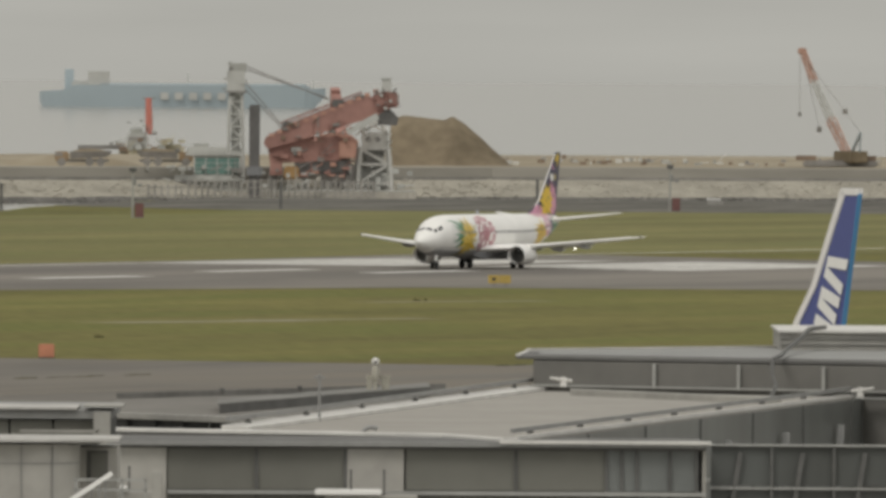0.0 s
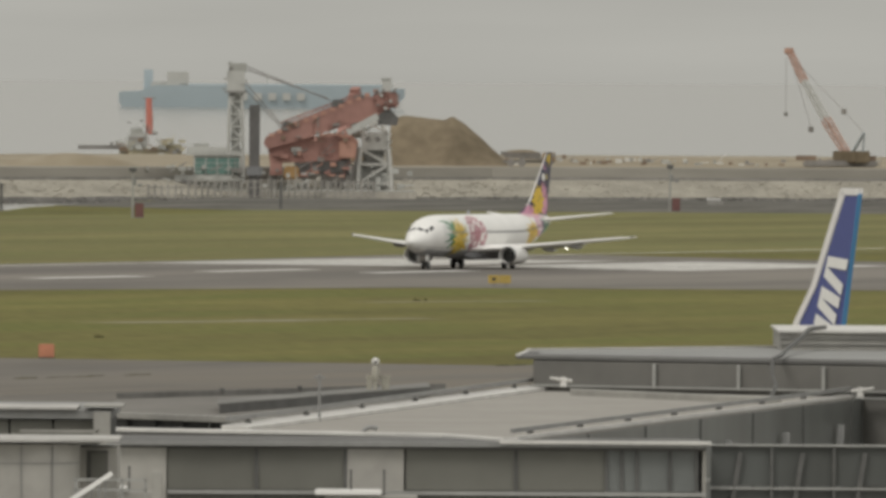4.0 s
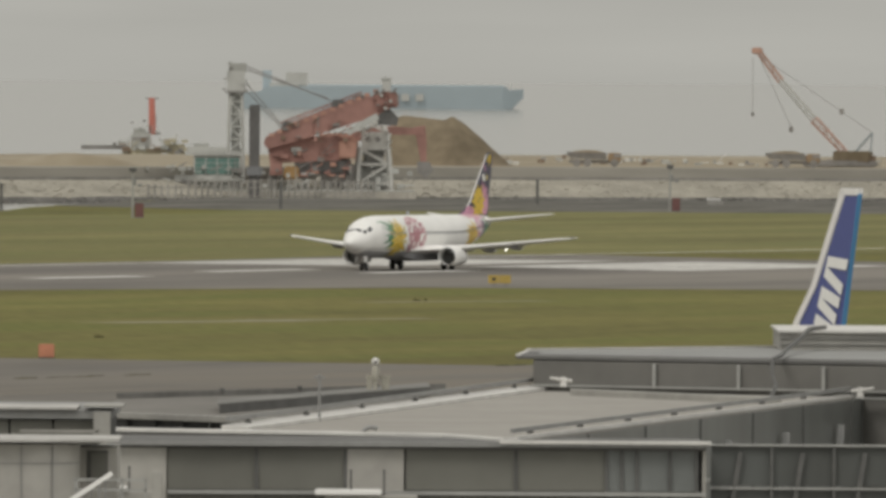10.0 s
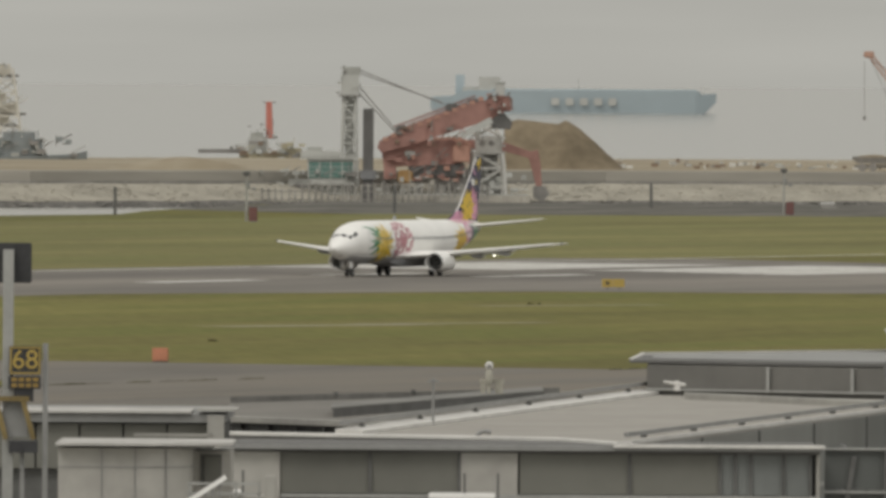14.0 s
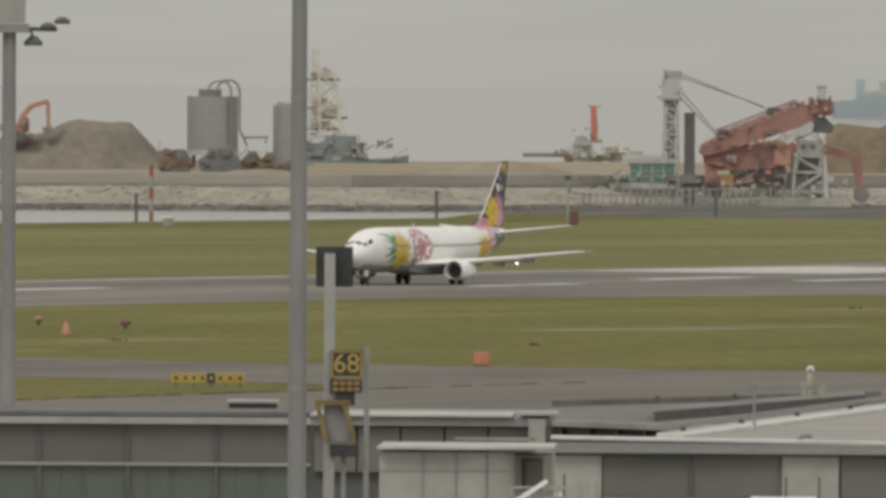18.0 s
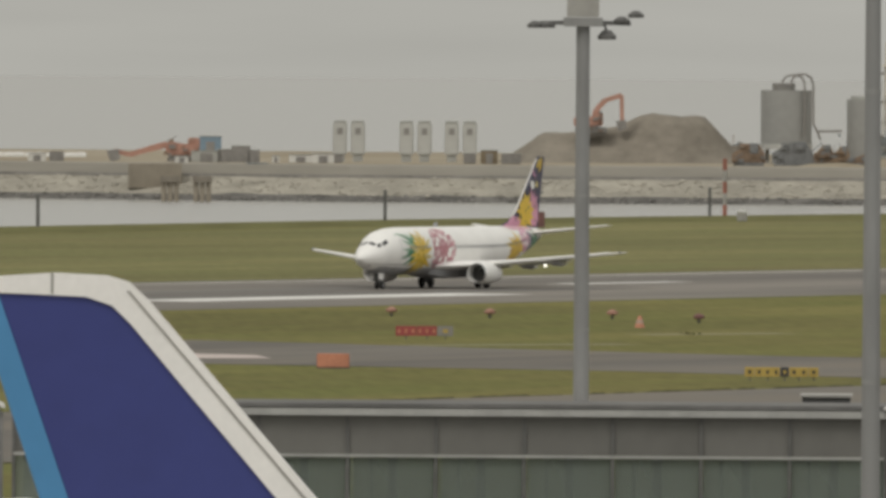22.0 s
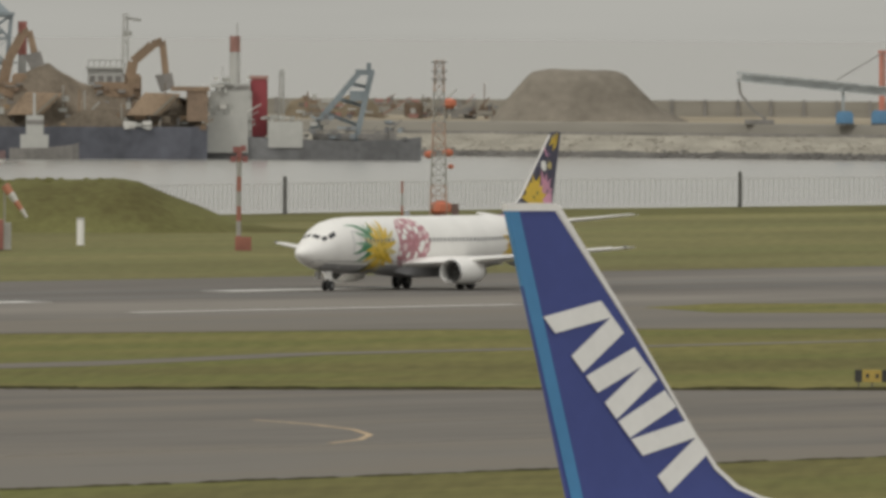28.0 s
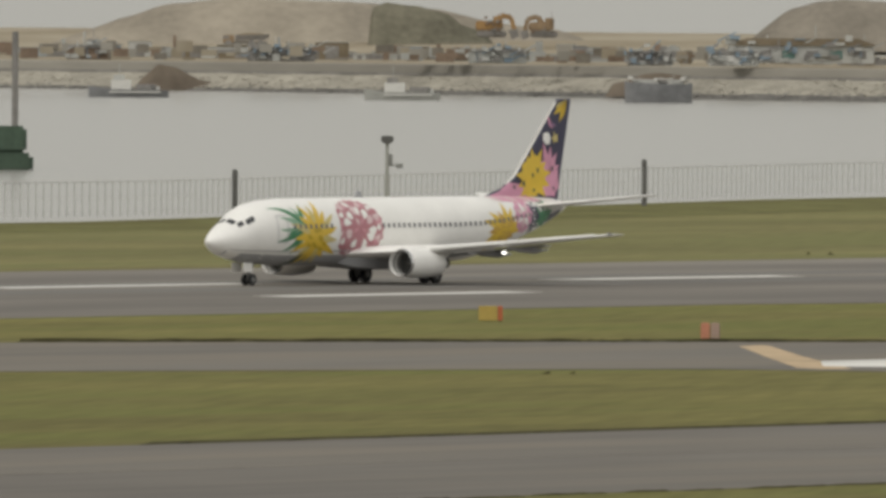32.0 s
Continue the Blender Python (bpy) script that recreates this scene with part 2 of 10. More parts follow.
M["violet"] = mat("violet_paint", (0.30, 0.17, 0.30), 0.35, vary=0.05)
M["amber"] = mat("amber_paint", (0.58, 0.36, 0.08), 0.35, vary=0.05)
M["water"] = water_mat()
M["shoregravel"] = mat("dark_shore_gravel", (0.152, 0.145, 0.128), 0.95, vary=0.3, scale=0.08, fine=9, bump=0.1, stretch=(0.4, 1.2, 1), spec=0.1)
# spoil tone lightened to include the haze over far ground
M["palesoil"] = mat("hazed_pale_spoil", (0.315, 0.28, 0.225), 0.95, vary=0.2, scale=0.05, fine=9, bump=0.3, spec=0.1)
M["scrub"] = mat("scrubby_dark_spoil", (0.17, 0.16, 0.12), 0.95, vary=0.25, scale=0.08, fine=8, bump=0.3, spec=0.1)
# black lifted to dark grey, as haze leaves it
M["spudblack"] = mat("hazed_black_steel", (0.132, 0.127, 0.121), 0.7, vary=0.2, scale=0.2)
M["machineochre"] = mat("worn_orange_machine_paint", (0.38, 0.235, 0.10), 0.8, vary=0.25, scale=0.25, fine=5)


def glass_mat(name, tint, rough=0.08):
    m = bpy.data.materials.new(name)
    m.use_nodes = True
    p = m.node_tree.nodes["Principled BSDF"]
    p.inputs["Base Color"].default_value = (*tint, 1)
    p.inputs["Roughness"].default_value, p.inputs["Transmission Weight"].default_value = rough, 0.75
    p.inputs["IOR"].default_value = 1.3
    return m


M["glass"] = glass_mat("green_tinted_glass", (0.39, 0.44, 0.40))
M["dimglass"] = glass_mat("dim_green_glass", (0.36, 0.40, 0.35))


# ---- building helpers ----
def at(b, d, z=0.0):
    """The place d metres from the deck at a bearing in degrees."""
    return Vector((d * math.cos(radians(b)), d * math.sin(radians(b)), z))


def facing(b, d, z=0.0, turn=0.0):
    """A frame at that place: x to the right of one who looks from the deck, y away, z up."""
    p = at(b, d, z)
    return pose(p.x, p.y, p.z, 0, 0, b - 90 + turn)


def box(bm, x0, x1, y0, y1, z0, z1, m=None):
    vs = [bm.verts.new((m @ Vector(c)) if m else c) for c in ((x0, y0, z0), (x1, y0, z0), (x1, y1, z0), (x0, y1, z0), (x0, y0, z1), (x1, y0, z1), (x1, y1, z1), (x0, y1, z1))]
    for f in ((0, 3, 2, 1), (4, 5, 6, 7), (0, 1, 5, 4), (1, 2, 6, 5), (2, 3, 7, 6), (3, 0, 4, 7)):
        bm.faces.new([vs[i] for i in f])
    return bm


def loft(bm, rings, caps=True, closed=True):
    """Skin through rings of equal count."""
    vr = [[bm.verts.new(p) for p in r] for r in rings]
    n = len(vr[0])
    for a, b in zip(vr, vr[1:]):
        for i in range(n if closed else n - 1):
            j = (i + 1) % n
            bm.faces.new((a[i], a[j], b[j], b[i]))
    if caps and closed:
        bm.faces.new(list(reversed(vr[0])))
        bm.faces.new(vr[-1])
    return bm


def rod(bm, p0, p1, r0, r1=None, n=8):
    """A round bar from p0 to p1."""
    p0, p1 = Vector(p0), Vector(p1)
    q = (p1 - p0).to_track_quat("Z", "Y")
    rings = []
    for p, r in ((p0, r0), (p1, r0 if r1 is None else r1)):
        rings.append([p + q @ Vector((r * math.cos(2 * math.pi * i / n), r * math.sin(2 * math.pi * i / n), 0)) for i in range(n)])
    return loft(bm, rings)


def bar(bm, p0, p1, w, h=None):
    """A square bar from p0 to p1."""
    p0, p1 = Vector(p0), Vector(p1)
    h = h or w
    q = (p1 - p0).to_track_quat("Z", "Y")
    rings = [[p + q @ Vector((sx * w / 2, sy * h / 2, 0)) for sx, sy in ((-1, -1), (1, -1), (1, 1), (-1, 1))] for p in (p0, p1)]
    return loft(bm, rings)


def prism(bm, pts, axis, a, b):
    """An outline in the two other axes, drawn out from a to b along the axis x, y or z."""
    def put(p, c):
        return {"x": (c, p[0], p[1]), "y": (p[0], c, p[1]), "z": (p[0], p[1], c)}[axis]
    return loft(bm, [[put(p, a) for p in pts], [put(p, b) for p in pts]])


def lattice(bm, p0, p1, w0, w1, n, t):
    """A four-cornered lattice mast or jib from p0 to p1."""
    p0, p1 = Vector(p0), Vector(p1)
    q = (p1 - p0).to_track_quat("Z", "Y")
    rows = []
    for i in range(n + 1):
        k = i / n
        w = (w0 + (w1 - w0) * k) / 2
        rows.append([p0.lerp(p1, k) + q @ Vector((sx * w, sy * w, 0)) for sx, sy in ((-1, -1), (1, -1), (1, 1), (-1, 1))])
    for j in range(4):
        bar(bm, rows[0][j], rows[-1][j], t * 1.3)
    for i, (a, b) in enumerate(zip(rows, rows[1:])):
        for j in range(4):
            k = (j + 1) % 4
            bar(bm, b[j], b[k], t * 0.8)
            bar(bm, a[j] if i % 2 else a[k], b[k] if i % 2 else b[j], t * 0.8)
    return bm


def part(name, bm, material, parent=None, label="", smooth=False, m=None):
    """One mesh object, under a thing or a part."""
    if bm.faces and len(bm.faces) < 60000:
        bmesh.ops.recalc_face_normals(bm, faces=bm.faces)
    me = bpy.data.meshes.new(name)
    bm.to_mesh(me)
    bm.free()
    mats = material if isinstance(material, (list, tuple)) else [material]
    for one in mats:
        me.materials.append(one)
    if smooth:
        me.shade_smooth()
        me.set_sharp_from_angle(angle=radians(40))
    ob = new(name, me)
    if parent:
        ob.parent = parent
    if m:
        ob.matrix_basis = m
    if label:
        ob["label"] = label
    return ob


def loose(name, bm, material, parent):
    """Each unconnected bar of a frame becomes a part of its own."""
    bm.verts.index_update()
    left = set(bm.verts)
    while left:
        todo, group = [min(left, key=lambda v: v.index)], []
        left.discard(todo[0])
        while todo:
            v = todo.pop()
            group.append(v)
            for e in v.link_edges:
                o = e.other_vert(v)
                if o in left:
                    left.discard(o)
                    todo.append(o)
        where = {v: i for i, v in enumerate(group)}
        faces = list(dict.fromkeys(f for v in group for f in v.link_faces))
        me = bpy.data.meshes.new(name)
        me.from_pydata([v.co[:] for v in group], [], [[where[v] for v in f.verts] for f in faces])
        me.materials.append(material)
        ob = new(name, me)
        ob.parent = parent
    bm.free()


def thing(name, m, label, category, group="", kind=""):
    ob = new(name)
    ob.empty_display_size = 0.5
    ob.matrix_basis = m
    return tagged(ob, label, category, group, kind)


def B():
    return bmesh.new()


# ---- the setting: airfield, water, landfill ----
PAVED = []


def inside(x, y):
    """Whether a spot lies on pavement."""
    for pts in PAVED:
        odd = False
        for (x0, y0), (x1, y1) in zip(pts, pts[1:] + pts[:1]):
            if (y0 > y) != (y1 > y) and x < x0 + (x1 - x0) * (y - y0) / (y1 - y0):
                odd = not odd
        if odd:
            return True
    return False


def sheet(name, pts, z, material, label, category, depth=0.0):
    if name in ("runway", "taxiway", "road"):
        PAVED.append(pts)
    bm = B()
    prism(bm, pts, "z", z - depth if depth else z - 0.02, z)
    return tagged(part(name, bm, material), label, category, kind="structure")


SHORE = [(-3500, 560), (300, 640), (760, 748), (968, 762), (1130, 815), (1260, 838), (1454, 866), (1640, 868), (1830, 890), (2030, 892), (2108, 921), (2243, 961), (2278, 874), (2600, 830), (4700, 800)]
ground = sheet("ground", SHORE + [(4700, -2500), (-3500, -2500)], 0.0, M["grass"], "mown airfield grass, dull olive green with straw patches", "grass", depth=6.0)


def quay():
    """The near bank: a dark earth lip along the water."""
    bm = B()
    rings = []
    for x, y in SHORE[1:10]:
        rings.append([(x, y - 26, 0.0), (x, y - 14, 0.12), (x, y - 2, 0.2), (x, y + 3, 0.05), (x, y + 9, -5)])
    loft(bm, rings, caps=False, closed=False)
    tagged(part("bank", bm, M["berm"], smooth=True), "low rough grass bank along the water's edge", "bank", kind="structure")


quay()


def shore_track():
    """The dark gravel track on the raised bank, where the shore runs out to sea."""
    bm = B()
    rings = []
    for i in range(24):
        b = 23.52 - i * 0.2
        k = min(1.0, i / 3)
        rings.append([at(b, 2326 - 55 * k, 0.012), at(b, 2330 - 30 * k, 0.02 + 0.1 * k), at(b, 2334 + 46 * k, 0.03 + 0.59 * k), at(b, 2336 + 80 * k, 0.03 + 0.61 * k), at(b, 2338 + 84 * k, -5)])
    loft(bm, rings, caps=False, closed=False)
    tagged(part("shore_track", bm, M["shoregravel"], smooth=True), "dark gravel track along the raised shore bank", "track", kind="structure")


shore_track()


def sea():
    """One sheet of water from the bank to the horizon."""
    bm = B()
    rings = []
    for d in (300, 900, 1500, 2200, 2900, 3300, 3600, 3900, 4200, 4500, 4700, 4850, 4990):
        s = max(0.0, (d - 3300) / 1690)
        z = -4 + 22 * s ** 1.7
        rings.append([at(b, d, z) for b in range(-30, 211, 4)])
    loft(bm, rings, caps=False, closed=False)
    tagged(part("water", bm, M["water"], smooth=True), "calm grey bay water fading into haze", "water", kind="structure")


sea()

sheet("apron", [(150, -600), (1600, -600), (1600, 286), (150, 286)], 0.02, M["concrete"], "pale concrete apron round the pier", "apron")

# paved areas lie a little proud of the turf
sheet("runway", [(-1200, 545), (700, 545), (900, 543), (1000, 549), (1060, 557), (1265, 557), (1312, 536), (1326, 500), (1340, 460), (1440, 440), (1490, 513), (1540, 578), (1576, 626), (1566, 641), (1490, 634), (-1200, 634)], 0.02, M["asphalt"], "dark grey asphalt runway with worn tyre marks", "runway")
sheet("taxiway", [(-800, 342), (2300, 342), (2300, 383), (950, 383), (905, 388), (760, 394), (606, 390), (-800, 390)], 0.02, M["taxi"], "weathered grey taxiway parallel to the runway", "taxiway")
sheet("taxiway", [(874, 388.5), (890, 398), (900, 420), (907, 470), (890, 492), (858, 512), (790, 533), (745, 546), (905, 546), (1000, 557), (1046, 558), (1036, 548.5), (1024.6, 543), (1018, 540), (1012, 534.6), (1003, 526.5), (999.8, 523.4), (996, 517), (993, 511), (987, 498), (980, 480), (969, 462), (956, 435), (951, 382)], 0.026, M["taxi"], "grey link taxiway between runway and apron", "taxiway")
sheet("taxiway", [(545, 546), (640, 506), (657, 494.6), (672, 483), (679, 476.5), (687, 455), (696.5, 435), (709, 423.2), (724.5, 406.5), (752, 393), (640, 388), (599.6, 390.5), (610.5, 397.2), (619.6, 404.1), (626.7, 411.8), (627.6, 420), (627.2, 431), (624.3, 439), (620, 451), (608.6, 458.6), (589, 469.5), (520, 515), (450, 546)], 0.026, M["taxi"], "grey curved exit taxiway off the runway", "taxiway")
VERGE = [(30.15, 1085), (29.9, 1104), (29.12, 1110), (28.5, 1112), (28.22, 1100), (28.22, 1090), (28.5, 1078), (29.12, 1071), (29.9, 1066)]
sheet("verge", [at(b, d).xy for b, d in VERGE], 0.034, M["grass"], "thin leftover strip of mown grass in the paving", "grass")
# this sheet carries the haze-paled grass tone
sheet("far_verge", [(640, 634.6), (1490, 634.6), (1566, 641.6), (1640, 600), (2300, 600), (2270, 840), (2108, 885), (2030, 862), (1830, 860), (1640, 839), (1454, 837), (1260, 809), (1130, 786), (985, 744), (760, 718), (640, 690)], 0.012, M["hazegrass"], "mown grass beyond the runway, paled for haze", "grass")
sheet("road", [(706, 472.4), (721, 467.4), (747, 467.9), (770, 472.4), (784, 475.5), (810, 475), (850, 474.5), (850, 477), (810, 478), (785, 479.5), (760, 474.8), (733, 474.3), (716, 474.3)], 0.022, M["taxi"], "narrow grey service road across the grass", "road")

# tyre rubber down the middle of the runway
for y0, y1 in ((586, 593), (600, 607)):
    sheet("tyre_marks", [(200, y0), (1260, y0), (1260, y1), (200, y1)], 0.026, M["rubber"], "black rubber streaks along the runway", "tyre marks")


def mark(x, y, length, width, material=M["paint"], turn=0.0, label="worn white runway marking", z=0.03):
    bm = B()
    box(bm, -length / 2, length / 2, -width / 2, width / 2, -0.005, 0.005)
    ob = part("marking", bm, material, m=pose(x, y, z, 0, 0, turn))
    tagged(ob, label, "marking", kind="structure")


for x, y in ((765, 600), (816, 597), (758, 574), (913, 584), (922, 609), (986, 600), (1067, 588), (1292, 604), (1354, 586), (1417, 596), (1420, 581)):
    mark(x, y, 24, 2.8)
for y in (580.5, 617.5):
    mark(1186, y, 62, 7.5, label="broad white aiming point bar")
# threshold bars at the runway's end
for k in range(18):
    y = 567.5 + k * 3.6
    if 594 < y < 603:
        continue
    mark(1495 - max(0, 590 - y) * 0.75, y, 60, 3.1, M["wornpaint"], label="tyre-worn white threshold bar at the runway end")
for x, y, l, w, a in ((1112, 472, 22, 5.5, -20), (1130, 469, 20, 3.5, -22), (1038, 478, 14, 3.6, -22), (985, 468, 18, 3.5, -30), (1230, 500, 20, 3.5, -25), (1270, 690, 30, 4.0, -28)):
    mark(x, y, l, w, M["bare"], a, "bare pale streak worn in the grass", 0.004)
bm = B()
prism(bm, [(660.8, 479.3), (663.6, 480), (662.9, 479.0), (643.7, 463), (625.5, 447.2), (623.9, 447.8), (625.0, 450), (643.6, 465.3)], "z", 0.02, 0.034)
tagged(part("marking", bm, M["yellowline"]), "broad faded orange band across the taxiway", "marking", kind="structure")
bm = B()
prism(bm, [(637.2, 457.4), (642.7, 457.4), (631, 445.5), (628.5, 451)], "z", 0.02, 0.036)
tagged(part("marking", bm, M["paint"]), "pale worn patch of taxiway paint", "marking", kind="structure")
bm = B()
prism(bm, [(937, 468.5), (934, 462), (924, 456), (922, 460)], "z", 0.02, 0.036)
tagged(part("marking", bm, M["pinkpatch"]), "pale worn patch of taxiway paint", "marking", kind="structure")
bm = B()
CURVE = [(646, 396), (643, 392.2), (639.5, 388.6), (634, 383.4), (625.6, 377.4), (618, 373.3), (611, 370.6)]
for a, b in zip(CURVE, CURVE[1:]):
    bar(bm, (*a, 0.026), (*b, 0.026), 0.3, 0.014)
tagged(part("marking", bm, M["yellowline"]), "thin yellow taxiway centre line curving away", "marking", kind="structure")
mark(600, 369.5, 520, 0.3, M["fadedline"], label="faded centre line on the taxiway")
mark(918, 557, 48, 1.1, label="thin white runway side stripe")
mark(1495, 629, 610, 0.9, label="thin white runway side stripe")


def fringe(name, line, label, step=3.0, high=0.16):
    """Uneven tufts of longer grass that the mower leaves along an edge."""
    rnd = random.Random(7)
    bm = B()
    for (x0, y0), (x1, y1) in zip(line, line[1:]):
        n = max(2, int(math.hypot(x1 - x0, y1 - y0) / step))
        for k in range(n):
            if rnd.random() < 0.05:
                continue
            u = (k + rnd.random()) / n
            x, y, r, h = x0 + (x1 - x0) * u, y0 + (y1 - y0) * u + rnd.uniform(-0.3, 0.3), rnd.uniform(step * 0.45, step * 0.95), high * rnd.uniform(0.45, 1.0)
            foot = [bm.verts.new((x + r * math.cos(a), y + 0.45 * math.sin(a), -0.01)) for a in (0, 1.2, 2.2, 3.14, 4.2, 5.2)]
            top = [bm.verts.new((x + r * c, y, h * g)) for c, g in ((-0.6, 0.6), (-0.15, 1.0), (0.3, 0.7), (0.7, 0.9))]
            bm.faces.new((foot[3], top[0], foot[4]))
            bm.faces.new((foot[4], top[0], top[1]))
            bm.faces.new((foot[4], top[1], top[2], foot[5]))
            bm.faces.new((foot[5], top[2], top[3], foot[0]))
            bm.faces.new((foot[3], foot[2], top[1], top[0]))
            bm.faces.new((foot[2], foot[1], top[2], top[1]))
            bm.faces.new((foot[1], foot[0], top[3], top[2]))
    tagged(part(name, bm, M["tuft"]), label, "grass", kind="stuff")


fringe("grass_fringe", [(500, 390.4), (592, 390.4)], "longer dark grass along the taxiway edge", high=0.12)
fringe("grass_fringe", [(752, 394.2), (905, 388.4)], "longer dark grass along the taxiway edge", high=0.12)
fringe("grass_fringe", [(950, 383.2), (1300, 383.2)], "longer dark grass along the taxiway edge", high=0.14)
fringe("grass_fringe", [(640, 508), (657, 494.9), (672, 483.4), (679.3, 476.8), (687.3, 455), (696.8, 435.2), (709.3, 423.4), (724.8, 406.8), (745, 397.5)], "longer dark grass along the service road", step=2.0, high=0.2)
fringe("grass_fringe", [(450, 341.8), (1000, 341.8)], "longer dark grass along the taxiway edge", high=0.1)


def turf_lip(line, high, label):
    """The turf's cut edge, which stands a little over the pavement."""
    bm = B()
    rnd = random.Random(17)
    pts = []
    for (x0, y0), (x1, y1) in zip(line, line[1:]):
        n = max(1, int(math.hypot(x1 - x0, y1 - y0) / 1.5))
        pts += [(x0 + (x1 - x0) * k / n, y0 + (y1 - y0) * k / n) for k in range(n)]
    rings = []
    for x, y in pts + [line[-1]]:
        far = math.hypot(x, y)
        ux, uy = x / far, y / far
        h = high * rnd.uniform(0.6, 1.15)
        w = rnd.uniform(-0.25, 0.25)
        rings.append([(x + ux * (r + w), y + uy * (r + w), z) for r, z in ((0, -0.02), (0.02, h * 0.8), (0.3, h), (5.0, -0.02))])
    loft(bm, rings, caps=False, closed=False)
    tagged(part("turf_edge", bm, M["tuft"]), label, "grass", kind="structure")


turf_lip([(640, 508.2), (657, 495.1), (672, 483.6), (679.3, 477), (687.3, 455.2), (696.8, 435.4), (709.3, 423.6), (724.8, 407), (745, 397.9)], 0.18, "dark cut turf edge along the exit taxiway")
turf_lip([(500, 390.6), (590, 390.6)], 0.05, "low dark turf edge along the taxiway")


def scattered_tufts():
    rnd = random.Random(21)
    bm = B()
    for _ in range(40):
        b, d = rnd.uniform(20.5, 38), rnd.uniform(640, 1350)
        p = at(b, d, 0)
        if not (396 < p.y < 530 or 640 < p.y < 700):
            continue
        if inside(p.x, p.y):
            continue
        for k in range(rnd.randint(2, 5)):
            c = p + Vector((rnd.uniform(-0.8, 0.8), rnd.uniform(-0.8, 0.8), 0))
            r, h = rnd.uniform(0.1, 0.3), rnd.uniform(0.08, 0.24)
            base = [bm.verts.new(c + Vector((r * math.cos(a), r * math.sin(a), -0.01))) for a in (0.3, 2.4, 4.5)]
            tip = bm.verts.new(c + Vector((rnd.uniform(-0.1, 0.1), rnd.uniform(-0.1, 0.1), h)))
            for i in range(3):
                bm.faces.new((base[i], base[(i + 1) % 3], tip))
    tagged(part("grass_tuft", bm, M["tuft"]), "scattered dark weed tufts in the mown grass", "grass", kind="stuff")


scattered_tufts()


def far_land():
    """The landfill across the channel: dark rocks, pale stone, a wall and the filled ground behind."""
    line = [(16, 3100), (19, 3030), (22, 2985), (24, 2880), (26, 2885), (28, 2960), (30, 3045), (32, 3110), (34, 3180), (36, 3310), (38, 3440), (41, 3600)]
    fine = []
    for (b0, d0), (b1, d1) in zip(line, line[1:]):
        fine += [(b0 + (b1 - b0) * k / 20, d0 + (d1 - d0) * k / 20) for k in range(20)]
    fine.append(line[-1])

    def strip(name, prof, material, label, category, rough=0.0):
        bm = B()
        rings = []
        for i, (b, d) in enumerate(fine):
            up = max(0.0, min(1.0, (b - 30) / 6))
            rings.append([at(b, d + r + rough * noise.noise((i * 1.7, r, 0)) * 2, z + rough * noise.noise((i * 0.9, r * 3.1, 5)) + lift * up) for r, z, lift in prof])
        loft(bm, rings, caps=False, closed=False)
        tagged(part(name, bm, material), label, category, kind="structure")
    strip("rock_toe", [(-2, -5, 0), (2, -3.5, 0), (4, -3.1, 0), (5, -2.9, 0)], M["rock"], "dark wet rubble along the waterline", "rocks", 0.35)
    strip("stone_slope", [(5, -2.9, 0), (11, -1.9, 0), (16, -0.9, 0), (20, 0.0, 0), (23, 0.15, 0)], M["stone"], "pale stone revetment below the wall", "revetment", 0.2)
    strip("sea_wall", [(23, 0.15, 0), (23.4, 0.1, 0), (24, 2.3, 0), (30, 2.45, 0)], M["seawall"], "long drab earth-coloured sea wall", "wall")
    strip("fill", [(30, 2.44, 0), (150, 2.3, 0.3), (330, 2.4, 3.2), (520, 2.5, 5.6), (560, -3, 8), (620, -8, 0)], M["sand"], "flat sandy landfill", "sand", 0.15)
    bm = B()
    for (b0, d0), (b1, d1) in zip(fine, fine[1:]):
        bar(bm, at(b0, d0 + 22.5, 0.35), at(b1, d1 + 22.5, 0.35), 0.45)
    tagged(part("kerb_beam", bm, M["fardark"]), "dark line of a drainage beam along the wall", "beam", kind="structure")


    def rubble(name, r0, r1, wide, per_metre, small, large, material, label):
        """Loose stones bedded in the slope."""
        rnd = random.Random(name)
        prof = ((-2, -5), (2, -3.5), (5, -2.9), (11, -1.9), (16, -0.9), (20, 0.0), (23, 0.15))
        verts, faces = [], []
        for (b0, d0), (b1, d1) in zip(fine, fine[1:]):
            if not 18.5 < b0 < 41:
                continue
            for i in range(int(abs(b1 - b0) / 57.3 * d0 * per_metre)):
                s, r = rnd.random(), r0 + (r1 + wide * max(0.0, min(1.0, (b0 - 28) / 4)) - r0) * rnd.random()
                z = 0.0
                for (ra, za), (rb, zb) in zip(prof, prof[1:]):
                    if ra <= r <= rb:
                        z = za + (zb - za) * (r - ra) / (rb - ra)
                c = at(b0 + (b1 - b0) * s, d0 + (d1 - d0) * s + r, z)
                w = small + (large - small) * rnd.random() ** 2
                turn = rnd.random() * 3.14
                k = len(verts)
                for x, y, h in ((1, 0, 0), (0, 1, 0), (-1, 0, 0), (0, -1, 0), (0.2, 0.1, 1), (0, 0, -1)):
                    x, y = x * (0.7 + 0.6 * rnd.random()), y * (0.7 + 0.6 * rnd.random())
                    verts.append((c.x + w * (x * math.cos(turn) - y * math.sin(turn)), c.y + w * (x * math.sin(turn) + y * math.cos(turn)), c.z + w * (0.38 * h + 0.2 * (rnd.random() - 0.5))))
                for i0, i1 in ((0, 1), (1, 2), (2, 3), (3, 0)):
                    faces.append((k + i0, k + i1, k + 4))
                    faces.append((k + i1, k + i0, k + 5))
        me = bpy.data.meshes.new(name)
